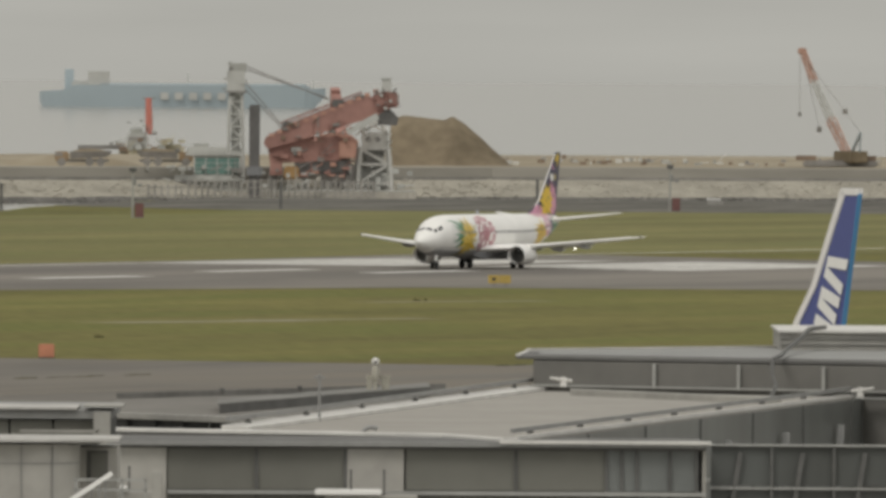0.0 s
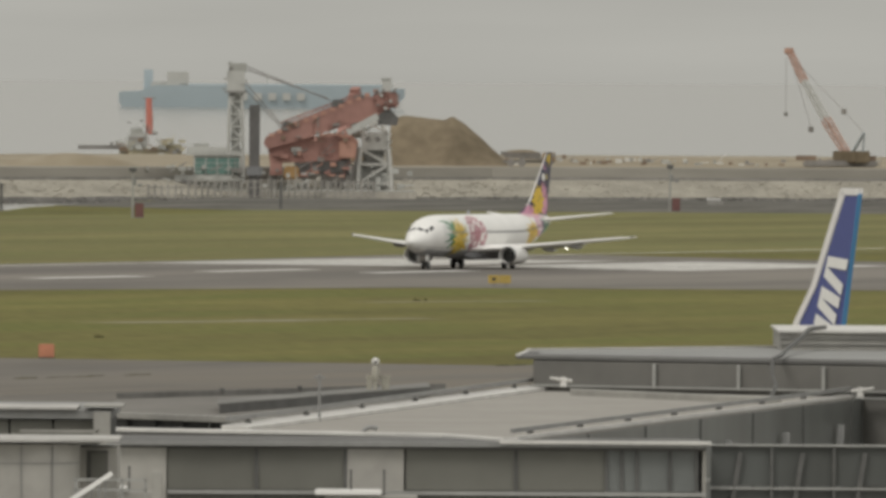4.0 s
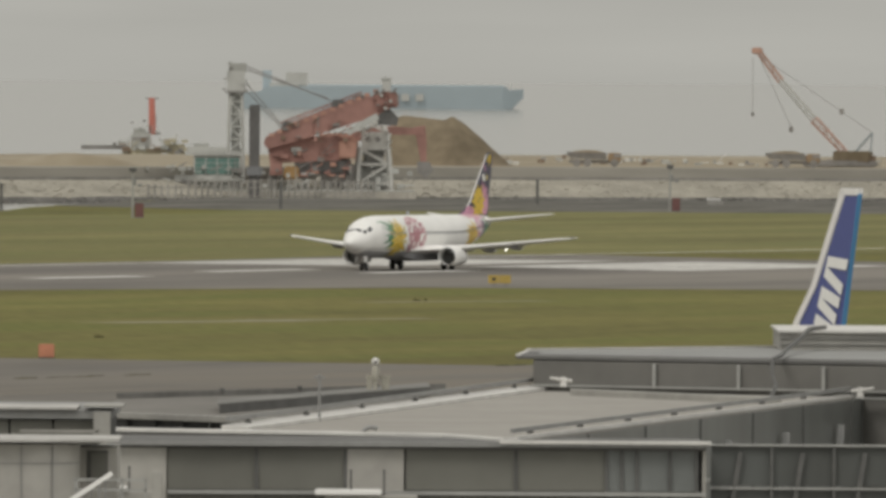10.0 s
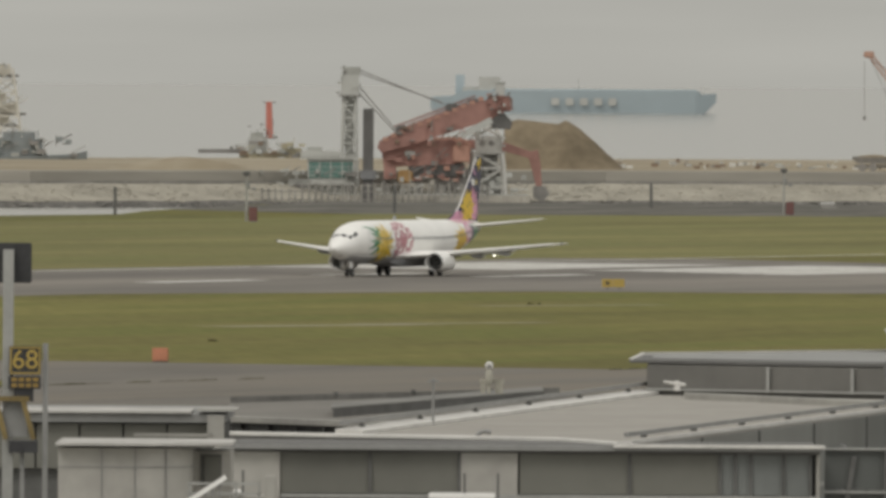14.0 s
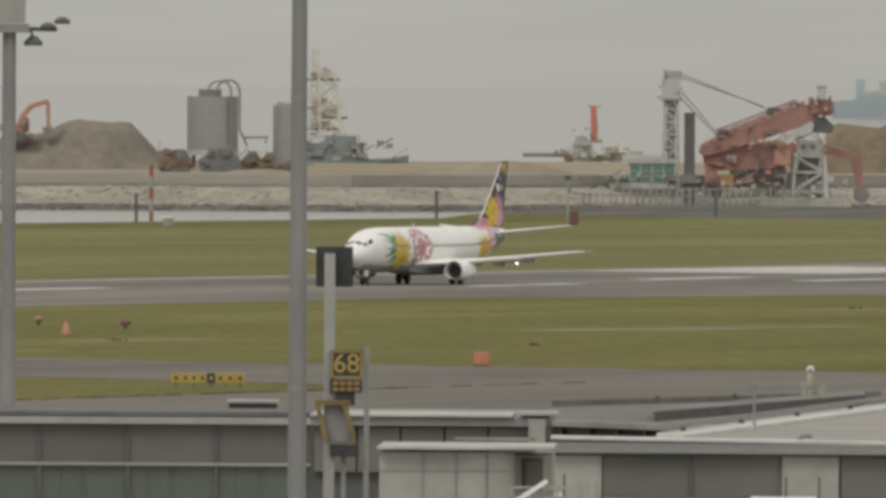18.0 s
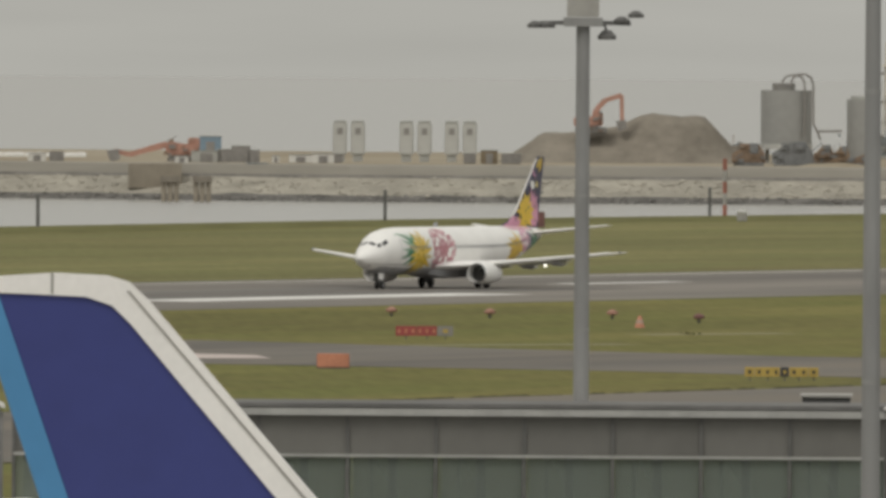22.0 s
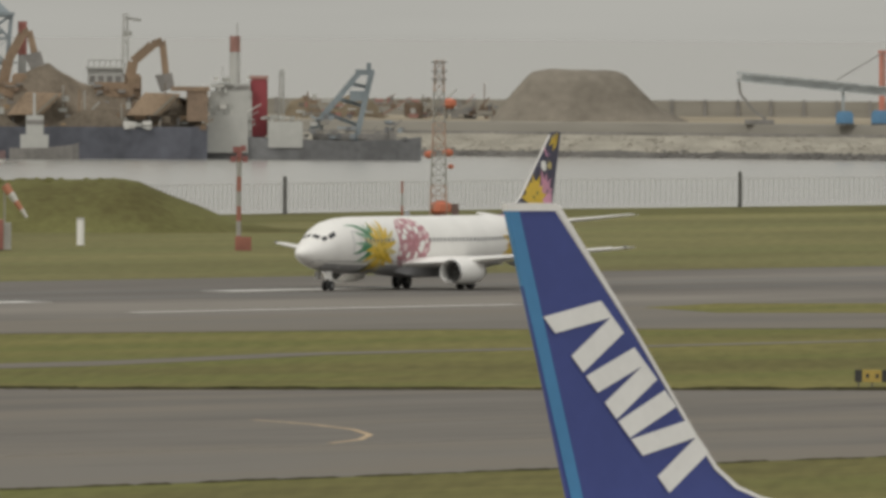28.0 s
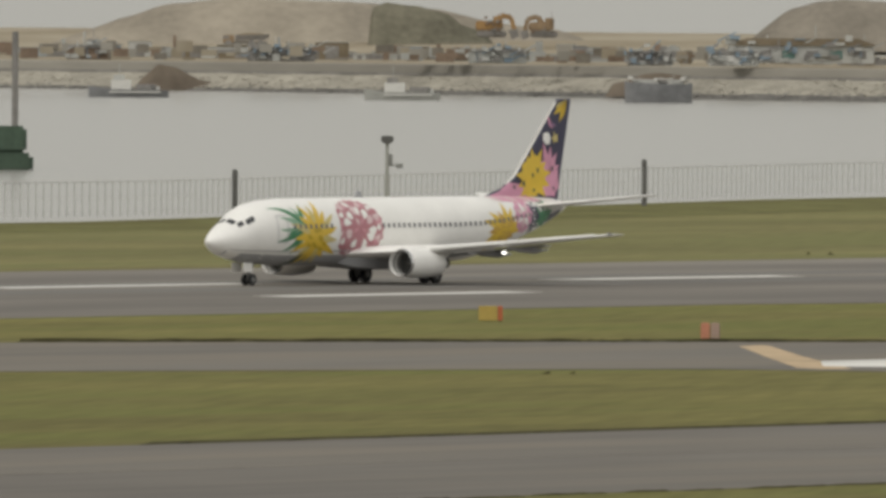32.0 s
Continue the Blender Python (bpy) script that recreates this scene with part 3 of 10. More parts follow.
        me.from_pydata(verts, [], faces)
        me.materials.append(material)
        tagged(new(name, me), label, "stones", kind="stuff")
    rubble("revetment_stones", 4.5, 21, 0, 6, 0.3, 0.75, M["rubble"], "loose pale stones covering the revetment slope")
    rubble("waterline_rocks", 0.5, 4.8, 3, 4, 0.3, 0.75, M["wetrubble"], "dark wet rocks along the waterline")


far_land()


# ---- the pier, its corridors and masts, nearest to the deck ----
M["flankglass"] = mat("green_grey_glass", (0.118, 0.126, 0.121), 0.3, vary=0.3, scale=0.12, stretch=(1, 1, 0.25), spec=0.35, second=(0.078, 0.08, 0.075))
M["flankbar"] = mat("dull_glazing_bar", (0.115, 0.115, 0.108), 0.5, vary=0.15, scale=0.5)


M["corridorpanel"] = mat("dull_grey_wall_panel", (0.148, 0.145, 0.132), 0.5, vary=0.1, scale=0.25, fine=7, each=0.06)
M["dustroof"] = mat("dusty_brown_roof_sheet", (0.185, 0.173, 0.155), 0.75, vary=0.15, scale=0.3, fine=7)
M["dullflash"] = mat("weathered_white_flashing", (0.50, 0.485, 0.455), 0.55, vary=0.2, scale=0.7, fine=6)
M["dimpane"] = mat("blue_grey_glazing", (0.185, 0.195, 0.188), 0.35, vary=0.1, scale=0.4, spec=0.4)
M["kerbgrey"] = mat("weathered_grey_kerb", (0.2, 0.195, 0.18), 0.65, vary=0.2, scale=0.5, fine=6)
M["vent"] = mat("cream_vent_paint", (0.46, 0.44, 0.37), 0.6, vary=0.15, scale=1.0)


def text_part(words, size, material, parent, m, label=""):
    cu = bpy.data.curves.new("lettering", "FONT")
    cu.body, cu.size, cu.align_x, cu.align_y, cu.extrude = words, size, "CENTER", "CENTER", 0.01
    tmp = new("lettering", cu)
    me = bpy.data.meshes.new_from_object(tmp.evaluated_get(bpy.context.evaluated_depsgraph_get()))
    bpy.data.objects.remove(tmp)
    me.materials.clear()
    me.materials.append(material)
    ob = new("lettering", me)
    ob.parent, ob.matrix_basis = parent, m
    if label:
        ob["label"] = label
    return ob


def boxpart(name, dims, material, parent, label="", bevel=0.0):
    bm = box(B(), *dims)
    if bevel:
        bmesh.ops.bevel(bm, geom=bm.edges[:], offset=bevel, segments=2, affect="EDGES")
    return part(name, bm, material, parent, label)


PIER = facing(22.17, 350)


def main_roof():
    """The flat-roofed connector that runs away from the deck, with rails along both parapets."""
    t = thing("pier_building", PIER, "flat-roofed pier building with pale membrane roof and white parapets", "building")
    left0, left1, right0, right1 = Vector((-4.75, 5.6, 10)), Vector((3.25, 63.5, 10)), Vector((1.6, -2.4, 10)), Vector((12.4, 63.2, 10))
    bm = B()
    prism(bm, [(-7.0, 6.7), (0.0, 2.6), (1.6, -2.4), (12.4, 63.2), (3.25, 63.5), (-4.75, 6.4)], "z", 9.7, 10.0)
    part("roof_slab", bm, M["roof"], t, "pale stained roof membrane")
    bm = B()
    prism(bm, [(-6.8, 6.9), (0.05, 2.9), (1.55, -1.9), (12.2, 63), (3.3, 63), (-4.6, 7)], "z", 0.0, 9.68)
    part("body", bm, M["panel"], t)
    # left parapet: a broad white coping, a dark rail on short posts
    for name, a, b, inner in (("parapet", left0, left1, 1), ("parapet", right0, right1, -1)):
        d = (b - a).normalized()
        n = Vector((d.y, -d.x, 0)) * inner
        bm = B()
        wd, hi = (0.6, 0.12) if inner > 0 else (0.3, 0.07)
        loft(bm, [[p, p + n * wd, p + n * wd + Vector((0, 0, hi * 0.7)), p + Vector((0, 0, hi))] for p in (a, b)])
        part(name, bm, M["flash"], t, "white sheet-metal coping")
        bm = B()
        up = 0.25 if inner > 0 else 0.2
        bar(bm, a + n * 0.12 + Vector((0, 0, up)), b + n * 0.12 + Vector((0, 0, up)), 0.08, 0.09)
        rail = part("rail", bm, M["greymetal"], t, "grey guard rail")
        n_posts = 7 if inner > 0 else 10
        for i in range(n_posts):
            p = a.lerp(b, (i + 0.35) / (n_posts - 0.3)) + n * 0.12
            bm = B()
            bar(bm, p + Vector((0, 0, 0.1)), p + Vector((0, 0, up)), 0.06)
            box(bm, p.x - 0.07, p.x + 0.07, p.y - 0.12, p.y + 0.12, 10.1, 10.16)
            part("rail_post", bm, M["darkgrey"], rail)
        # fall-arrest anchor at the rail's far end
        bm = B()
        e = Vector((2.95, 52.0, 10.08)) if inner > 0 else Vector((9.93, 41.9, 10.06))
        rod(bm, e + Vector((0, 0, 0.22)), e + Vector((-0.32 * inner, -0.2, 0.28)), 0.05, 0.03)
        rod(bm, e + Vector((0, 0, 0.06)), e + Vector((0, 0, 0.3)), 0.09, 0.06)
        rod(bm, e + Vector((0, 0, 0.22)), e + Vector((0.2 * inner, 0.1, 0.2)), 0.06, 0.04)
        part("anchor", bm, M["flash"], rail, "white roof anchor")
    bm = B()
    loft(bm, [[(x, y, 10.0), (x, y, 10.14), (x, y + 0.35, 10.16), (x, y + 0.35, 10.0)] for x, y in ((3.1, 48.5), (8.0, 38.5))])
    part("far_kerb", bm, M["offwhite"], t, "pale kerb across the roof")
    bm = B()
    loft(bm, [[(x, y - 0.04, 9.95), (x, y - 0.04, 10.01), (x, y + 0.25, 10.03), (x, y + 0.25, 9.95)] for x, y in ((-7.05, 6.65), (0.0, 2.55), (1.62, -2.45))])
    part("front_coping", bm, M["flash"], t, "bright white roof edge")
    bm = B()
    loft(bm, [[(x, y - 0.02, 9.6), (x, y - 0.02, 9.925), (x, y + 0.25, 9.925), (x, y + 0.25, 9.6)] for x, y in ((-7.05, 6.65), (0.0, 2.55), (1.62, -2.45))])
    part("front_fascia", bm, M["roofdark"], t, "dark roof fascia")
    # glazed right flank
    a, b = Vector((1.72, -2.2, 0)), Vector((12.4, 62.6, 0))
    for i in range(8):
        p, q = a.lerp(b, i / 8), a.lerp(b, (i + 1) / 8)
        d = (q - p).normalized()
        n = Vector((d.y, -d.x, 0))
        bm = B()
        for z0, z1 in ((8.62, 9.97), (7.1, 8.56), (3.0, 7.04)):
            loft(bm, [[v + n * 0.06 + Vector((0, 0, z0)), v + n * 0.1 + Vector((0, 0, z0)), v + n * 0.1 + Vector((0, 0, z1)), v + n * 0.06 + Vector((0, 0, z1))] for v in (p + d * 0.05, q - d * 0.05)])
        part("pane", bm, M["flankglass"], t, "dark greenish flank glazing")
        bm = B()
        bar(bm, p + n * 0.1 + Vector((0, 0, 3)), p + n * 0.1 + Vector((0, 0, 9.97)), 0.06)
        part("mullion", bm, M["flankbar"], t)
    for z in (8.59, 7.07):
        bm = B()
        n = Vector(((b - a).y, -(b - a).x, 0)).normalized()
        bar(bm, a + n * 0.16 + Vector((0, 0, z)), b + n * 0.16 + Vector((0, 0, z)), 0.08)
        part("transom", bm, M["frame"], t, "white transom")
    # bars set before the flank glass imitate faint reflections
    for i in range(5):
        bm = B()
        p = a.lerp(b, 0.25 + i * 0.14)
        bar(bm, p + n * 0.3 + Vector((0, 0, 4)), p + n * 0.3 + Vector((0.35, 2.4, 9.4)), 0.16)
        part("brace", bm, M["greymetal"], t, "pale bar for a brace reflected in the glass")


main_roof()


def front_block():
    """The lower cross corridor in front, with grey panes between white panels."""
    t = thing("cross_corridor", PIER, "low cross corridor with grey panes and white panels", "building")
    boxpart("body", (-7.0, 5.42, -6.6, 2.0, 0, 9.88), M["darkgrey"], t)
    boxpart("eave", (-6.95, 5.56, -7.1, -6.95, 9.96, 10.06), M["greymetal"], t, "dull grey eave")
    boxpart("roof", (-6.9, 5.5, -6.95, 2.4, 9.9, 9.96), M["roofdark"], t, "dark narrow roof")
    boxpart("eave_edge", (1.2, 5.6, -7.16, -6.9, 10.03, 10.1), M["flash"], t, "bright white sheet edge")
    for x0, x1, kind in ((-6.88, -5.72, 0), (-5.70, -3.88, 1), (-3.82, -2.02, 1), (-1.98, -0.78, 0), (-0.74, 1.52, 1), (1.58, 3.40, 1), (3.46, 3.72, 2), (3.78, 4.04, 2), (4.10, 4.72, 2), (4.78, 5.28, 2), (5.42, 5.5, 0)):
        if kind == 0:
            boxpart("white_panel", (x0, x1, -6.9, -6.55, 6.0, 9.94), M["whitepanel"], t, "weathered white wall panel", 0.02)
        else:
            boxpart("pane", (x0, x1, -6.85, -6.62, 9.05, 9.93), M["panel"] if kind == 1 else M["dimpane"], t, "flat grey pane" if kind == 1 else "blue-grey glass pane")
            boxpart("lower_pane", (x0, x1, -6.85, -6.62, 6.0, 8.94), M["panel"] if kind == 1 else M["dimpane"], t)
            boxpart("mullion", (x1 - 0.01, x1 + 0.06, -6.9, -6.6, 6.0, 9.94), M["darkgrey"], t)
    boxpart("sill", (-5.7, 5.5, -6.95, -6.6, 8.95, 9.03), M["frame"], t, "pale sill rail")
    # the glazed end wall that carries on to the right
    for i in range(7):
        x0 = 5.62 + i * 1.3
        boxpart("end_pane", (x0, x0 + 1.24, -5.6, -5.5, 9.15, 9.98), M["flankglass"], t, "dark green-grey glass pane")
        boxpart("end_pane", (x0, x0 + 1.24, -5.6, -5.5, 6.0, 9.07), M["flankglass"], t, "dark green-grey glass pane")
        boxpart("end_mullion", (x0 + 1.24, x0 + 1.3, -5.7, -5.4, 6.0, 9.98), M["darkgrey"], t)
        # slanted bar drawn as a reflection on the pane
        bm = B()
        bar(bm, (x0 + 0.35, -5.64, 8.2), (x0 + 0.62, -5.64, 9.85), 0.1)
        part("end_brace", bm, M["darkgrey"], t, "slanted bar for a brace reflected in the glass")
    for z in (9.08, 9.98):
        boxpart("end_transom", (5.6, 14.8, -5.72, -5.5, z, z + 0.04), M["frame"], t, "pale transom")
    # equipment on the ledge in front
    for x0, x1, z in ((-2.62, -0.5, 9.09), (-7.65, -5.9, 9.13)):
        u = thing("service_unit", PIER @ pose((x0 + x1) / 2, -8.6, 0), "white rooftop service unit with thin aerials", "service unit")
        w = (x1 - x0) / 2
        boxpart("stand", (-w * 0.9, w * 0.9, -0.5, 0.9, 0, 8.6), M["greymetal"], u)
        boxpart("cover", (-w, w * 0.3, -0.6, 1.0, z - 0.1, z), M["white"], u, "white cover sheet", 0.02)
        boxpart("casing", (-w * 0.8, w, -0.5, 0.9, 8.6, z - 0.11), M["offwhite"], u)
        for k in (-0.3, 0.35):
            bm = B()
            rod(bm, (w * k, 0.2, z - 0.12), (w * k, 0.2, z + 0.42), 0.025)
            part("aerial", bm, M["darkgrey"], u)
    s = thing("boarding_stair", facing(22.17, 327) @ pose(-6.86, 0, 0), "white slanted stair rail beside the corridor", "stair")
    bm = B()
    bar(bm, (-0.5, 0, 9.2), (0.33, 0, 9.75), 0.09)
    part("handrail", bm, M["white"], s, "white slanted handrail")
    for k in range(6):
        bm = B()
        bar(bm, (-0.5 + k * 0.14, 0, 6.0), (-0.5 + k * 0.14, 0, 9.15 + k * 0.1), 0.03)
        part("baluster", bm, M["greymetal"], s)
    for z in (9.6, 9.4):
        bm = B()
        bar(bm, (-0.45, 0.6, z), (1.0, 0.6, z), 0.05)
        part("landing_rail", bm, M["frame"], s, "pale landing rail")
    for k in range(4):
        bm = B()
        bar(bm, (-0.4 + k * 0.46, 0.6, 8.0), (-0.4 + k * 0.46, 0.6, 9.62), 0.05)
        part("landing_post", bm, M["frame"], s)
    boxpart("cabinet", (1.1, 1.32, 0.3, 0.7, 0, 9.76), M["offwhite"], s, "pale upright cabinet", 0.02)
    boxpart("flight", (-0.8, 0.3, 0.05, 0.9, 0, 8.6), M["greymetal"], s)


front_block()


def rotunda():
    t = thing("rotunda", facing(22.17, 331), "weathered white bridge rotunda with panel seams", "rotunda")
    bm = B()
    outline = [(-9.98, 0.0)]
    for i in range(9):
        a = radians(-90 + i * 11.25)
        outline.append((-8.3 + 1.0 * math.cos(a), 1.0 + 1.0 * math.sin(a)))
    outline += [(-7.3, 4.5), (-9.98, 4.5)]
    prism(bm, outline, "z", 0, 10.22)
    part("drum", bm, M["whitepanel"], t, smooth=True)
    for x, y in ((-9.1, 0), (-8.43, 0.0), (-7.81, 0.12)):
        boxpart("seam", (x - 0.012, x + 0.012, y - 0.02, y, 6, 10.2), M["greymetal"], t)
    bm = B()
    prism(bm, [(x + (0.012 if x > -9 else 0), y - 0.012 if y < 4 else y) for x, y in outline], "z", 9.825, 9.845)
    part("seam", bm, M["greymetal"], t)
    bm = B()
    prism(bm, [(-10.03, -0.25), (-8.2, -0.3), (-6.5, 0.4), (-6.5, 4.6), (-10.03, 4.6)], "z", 10.27, 10.32)
    part("cap", bm, M["dullflash"], t, "white cap sheet")
    boxpart("neck", (-9.9, -6.9, 0.4, 4.4, 10.2, 10.27), M["greymetal"], t)
    boxpart("link", (-7.4, -6.55, 2.0, 5.0, 0, 10.12), M["whitepanel"], t, "grey link beside the drum")
    boxpart("recess", (-7.16, -6.74, 1.97, 2.02, 9.42, 10.06), M["darkgrey"], t, "dark framed recess")
    boxpart("recess_panel", (-7.08, -6.76, 1.95, 1.99, 9.46, 10.02), M["panel"], t)


rotunda()


def back_corridor():
    t = thing("back_corridor", facing(22.17, 400), "grey glazed corridor behind the rotunda", "corridor")
    boxpart("body", (-13.6, -8.0, -4, 6, 0, 9.3), M["darkgrey"], t)
    boxpart("fascia", (-13.6, -7.9, -4.4, 6, 9.42, 9.62), M["greymetal"], t)
    boxpart("cap", (-13.6, -8.75, -4.5, 0, 9.64, 9.69), M["dullflash"], t, "white flashing")
    boxpart("cap", (-8.6, -7.65, -4.5, -1, 9.70, 9.74), M["offwhite"], t)
    boxpart("column", (-8.35, -7.95, -4.7, -4.0, 0, 9.6), M["offwhite"], t, "pale concrete column")
    for i in range(5):
        boxpart("pane", (-13.5 + i * 1.05, -12.5 + i * 1.05, -4.2, -4.05, 8.3, 9.38), M["panel"], t)
    boxpart("guard", (-10.1, -8.2, -5.2, -5.1, 9.1, 9.17), M["offwhite"], t)
    boxpart("guard_post", (-8.32, -8.2, -5.2, -5.1, 8.4, 9.17), M["offwhite"], t)
    u = thing("low_corridor", facing(22.17, 400), "low dark-glazed corridor under a pale sheet roof", "corridor")
    bm = B()
    prism(bm, [(-8.2, 8.0), (-4.7, 2.1), (-2.2, 2.1), (-2.2, 14), (-8.2, 14)], "z", 0, 9.22)
    part("body", bm, M["darkgrey"], u)
    bm = B()
    prism(bm, [(-8.3, 7.9), (-4.7, 2.0), (-2.0, 2.0), (-0.05, 42), (-8.4, 26)], "z", 9.24, 9.32)
    part("roof", bm, M["dustroof"], u, "dusty brown-grey roof sheet")
    bm = B()
    loft(bm, [[(x, y - 0.05, 9.2), (x, y - 0.05, 9.34), (x, y + 0.2, 9.35), (x, y + 0.2, 9.2)] for x, y in ((-8.35, 7.85), (-4.7, 1.9), (-2.0, 1.9))])
    part("eave", bm, M["offwhite"], u, "pale eave sheet")
    for k in range(5):
        p = Vector((-8.2, 7.95, 0)).lerp(Vector((-4.7, 2.05, 0)), 0.12 + k * 0.2)
        boxpart("mullion", (p.x - 0.025, p.x + 0.025, p.y - 0.16, p.y, 7.6, 9.2), M["flankbar"], u)
    bm = B()
    loft(bm, [[(x, y, 9.32), (x, y, 9.47), (x + 0.2, y + 0.35, 9.47), (x + 0.2, y + 0.35, 9.32)] for x, y in ((-8.4, 25.8), (-0.1, 42))])
    rear = part("rear_kerb", bm, M["kerbgrey"], u, "long grey roof kerb")
    for k in range(3):
        p = Vector((-8.4, 25.8, 9.47)).lerp(Vector((-0.1, 42, 9.47)), 0.32 + k * 0.24)
        boxpart("kerb_foot", (p.x - 0.06, p.x + 0.06, p.y - 0.12, p.y + 0.12, 9.4, 9.52), M["darkgrey"], rear)
    d = thing("roof_duct", facing(22.17, 400), "long pale-topped duct lying on the corridor roof", "duct")
    bm = B()
    loft(bm, [[(x, y, 9.325), (x, y, 9.52), (x - 0.08, y + 5.5, 9.52), (x - 0.08, y + 5.5, 9.325)] for x, y in ((-5.5, 8.0), (-0.3, 33))])
    part("casing", bm, M["darkgrey"], d)
    bm = B()
    loft(bm, [[(x, y - 0.2, 9.525), (x, y - 0.2, 9.56), (x - 0.08, y + 5.7, 9.56), (x - 0.08, y + 5.7, 9.525)] for x, y in ((-5.55, 7.9), (-0.3, 33.1))])
    part("lid", bm, M["kerbgrey"], d, "grey sheet lid")
    v = thing("roof_vent", facing(22.402, 428), "cream domed roof vent beside a small frame", "vent")
    bm = B()
    rod(bm, (0, 0, 9.2), (0, 0, 10.0), 0.045, n=12)
    part("stem", bm, M["vent"], v)
    bm = B()
    loft(bm, [[(r * math.cos(a * math.pi / 6), r * math.sin(a * math.pi / 6), z) for a in range(12)] for z, r in ((9.78, 0.06), (9.84, 0.09), (10.02, 0.095), (10.12, 0.085), (10.2, 0.06))])
    part("body", bm, M["vent"], v, "cream vent body", smooth=True)
    bm = B()
    loft(bm, [[(r * math.cos(a * math.pi / 6), r * math.sin(a * math.pi / 6), z) for a in range(12)] for z, r in ((10.2, 0.05), (10.24, 0.1), (10.32, 0.105), (10.37, 0.07), (10.39, 0.02))])
    part("dome", bm, M["flash"], v, "white dome cap", smooth=True)
    boxpart("dark_slot", (-0.03, 0.03, -0.115, -0.08, 10.25, 10.31), M["darkgrey"], v)
    for x0, x1, z0 in ((-0.22, -0.1, 9.3), (0.16, 0.36, 9.3)):
        boxpart("bracket_leg", (x0, x1, 0.15, 0.3, z0, 9.84), M["vent"], v)
    boxpart("bracket_head", (-0.24, 0.38, 0.14, 0.31, 9.84, 9.92), M["vent"], v)
    w = thing("aerial_mast", facing(22.17, 366), "thin grey aerial on the roof edge", "aerial")
    bm = B()
    rod(bm, (-2.72, 0, 9.9), (-2.72, 0, 11.05), 0.03)
    box(bm, -2.85, -2.6, -0.05, 0.05, 10.95, 11.0)
    part("pole", bm, M["greymetal"], w)
    g = thing("goose_vent", facing(22.17, 354), "small curved grey pipe on the roof edge", "pipe")
    bm = B()
    pts = [Vector((-1.72, 0, 9.9)), Vector((-1.68, 0, 10.06)), Vector((-1.55, 0, 10.13)), Vector((-1.38, 0, 10.1))]
    for p, q in zip(pts, pts[1:]):
        rod(bm, p, q, 0.05)
    part("pipe", bm, M["greymetal"], g)


back_corridor()


def plant_room():
    t = thing("plant_room", facing(22.17, 400), "grey plant room under an overhanging sheet roof", "building")
    bm = B()
    prism(bm, [(2.23, 4.2), (13.5, -4.0), (13.5, 23), (8.4, 18), (2.4, 11)], "z", 0, 10.74)
    part("body", bm, M["wallgrey"], t)
    for k in (0.26, 0.44, 0.62, 0.8):
        p = Vector((2.23, 4.15, 0)).lerp(Vector((13.5, -4.05, 0)), k)
        boxpart("seam", (p.x - 0.04, p.x + 0.04, p.y - 0.08, p.y, 10.1, 10.72), M["frame"], t)
    bm = B()
    prism(bm, [(1.8, 4.6), (13.5, -3.4), (13.5, 24.4), (8.5, 19), (2.15, 12)], "z", 10.77, 10.84)
    part("roof", bm, M["roofdark"], t, "layered sheet roof")
    bm = B()
    prism(bm, [(2.4, 6.4), (13.5, -1.6), (13.5, 24.2), (8.5, 18.8), (2.4, 11.9)], "z", 10.845, 10.86)
    part("upper_sheet", bm, M["greymetal"], t)
    bm = B()
    bar(bm, (1.85, 4.9, 10.85), (2.15, 12, 10.85), 0.1, 0.05)
    bar(bm, (2.15, 12, 10.87), (8.5, 19, 10.87), 0.16, 0.08)
    bar(bm, (8.5, 19, 10.87), (13.5, 24.4, 10.87), 0.16, 0.08)
    part("ridge_flashing", bm, M["flash"], t, "pale ridge flashing")
    bm = B()
    a, b = Vector((2.2, 4.1, 10.14)), Vector((13.5, -4.1, 10.14))
    bar(bm, a, b, 0.12, 0.05)
    bar(bm, a - Vector((0, 0.3, 0.16)), b - Vector((0, 0.3, 0.16)), 0.12, 0.05)
    part("skirting", bm, M["frame"], t)
    c = thing("lift_overrun", facing(22.17, 415), "grey box-shaped lift head on the roof", "building")
    boxpart("body", (8.5, 14, 0, 9, 10.5, 11.3), M["offwhite"], c)
    boxpart("coping", (8.44, 14, -0.1, 9.1, 11.305, 11.36), M["flash"], c, "pale coping sheet")
    for k in range(4):
        boxpart("rib", (8.48, 14, -0.05, 0.0, 10.7 + k * 0.15, 10.712 + k * 0.15), M["greymetal"], c)
    h = thing("roof_hose", facing(22.17, 394), "dark hose hanging over the roof edge", "hose")
    pts = [(9.65, 21.9, 11.43), (9.21, 20.7, 11.4), (8.9, 17.2, 11.2), (8.5, 12, 11.04), (8.2, 6.0, 10.96), (7.93, 1.9, 10.94), (7.9, 1.3, 10.64), (7.99, 0.9, 10.33), (7.84, -0.1, 10.04)]
    bm = B()
    for p, q in zip(pts, pts[1:]):
        rod(bm, p, q, 0.05)
    part("hose", bm, M["darkgrey"], h)


plant_room()


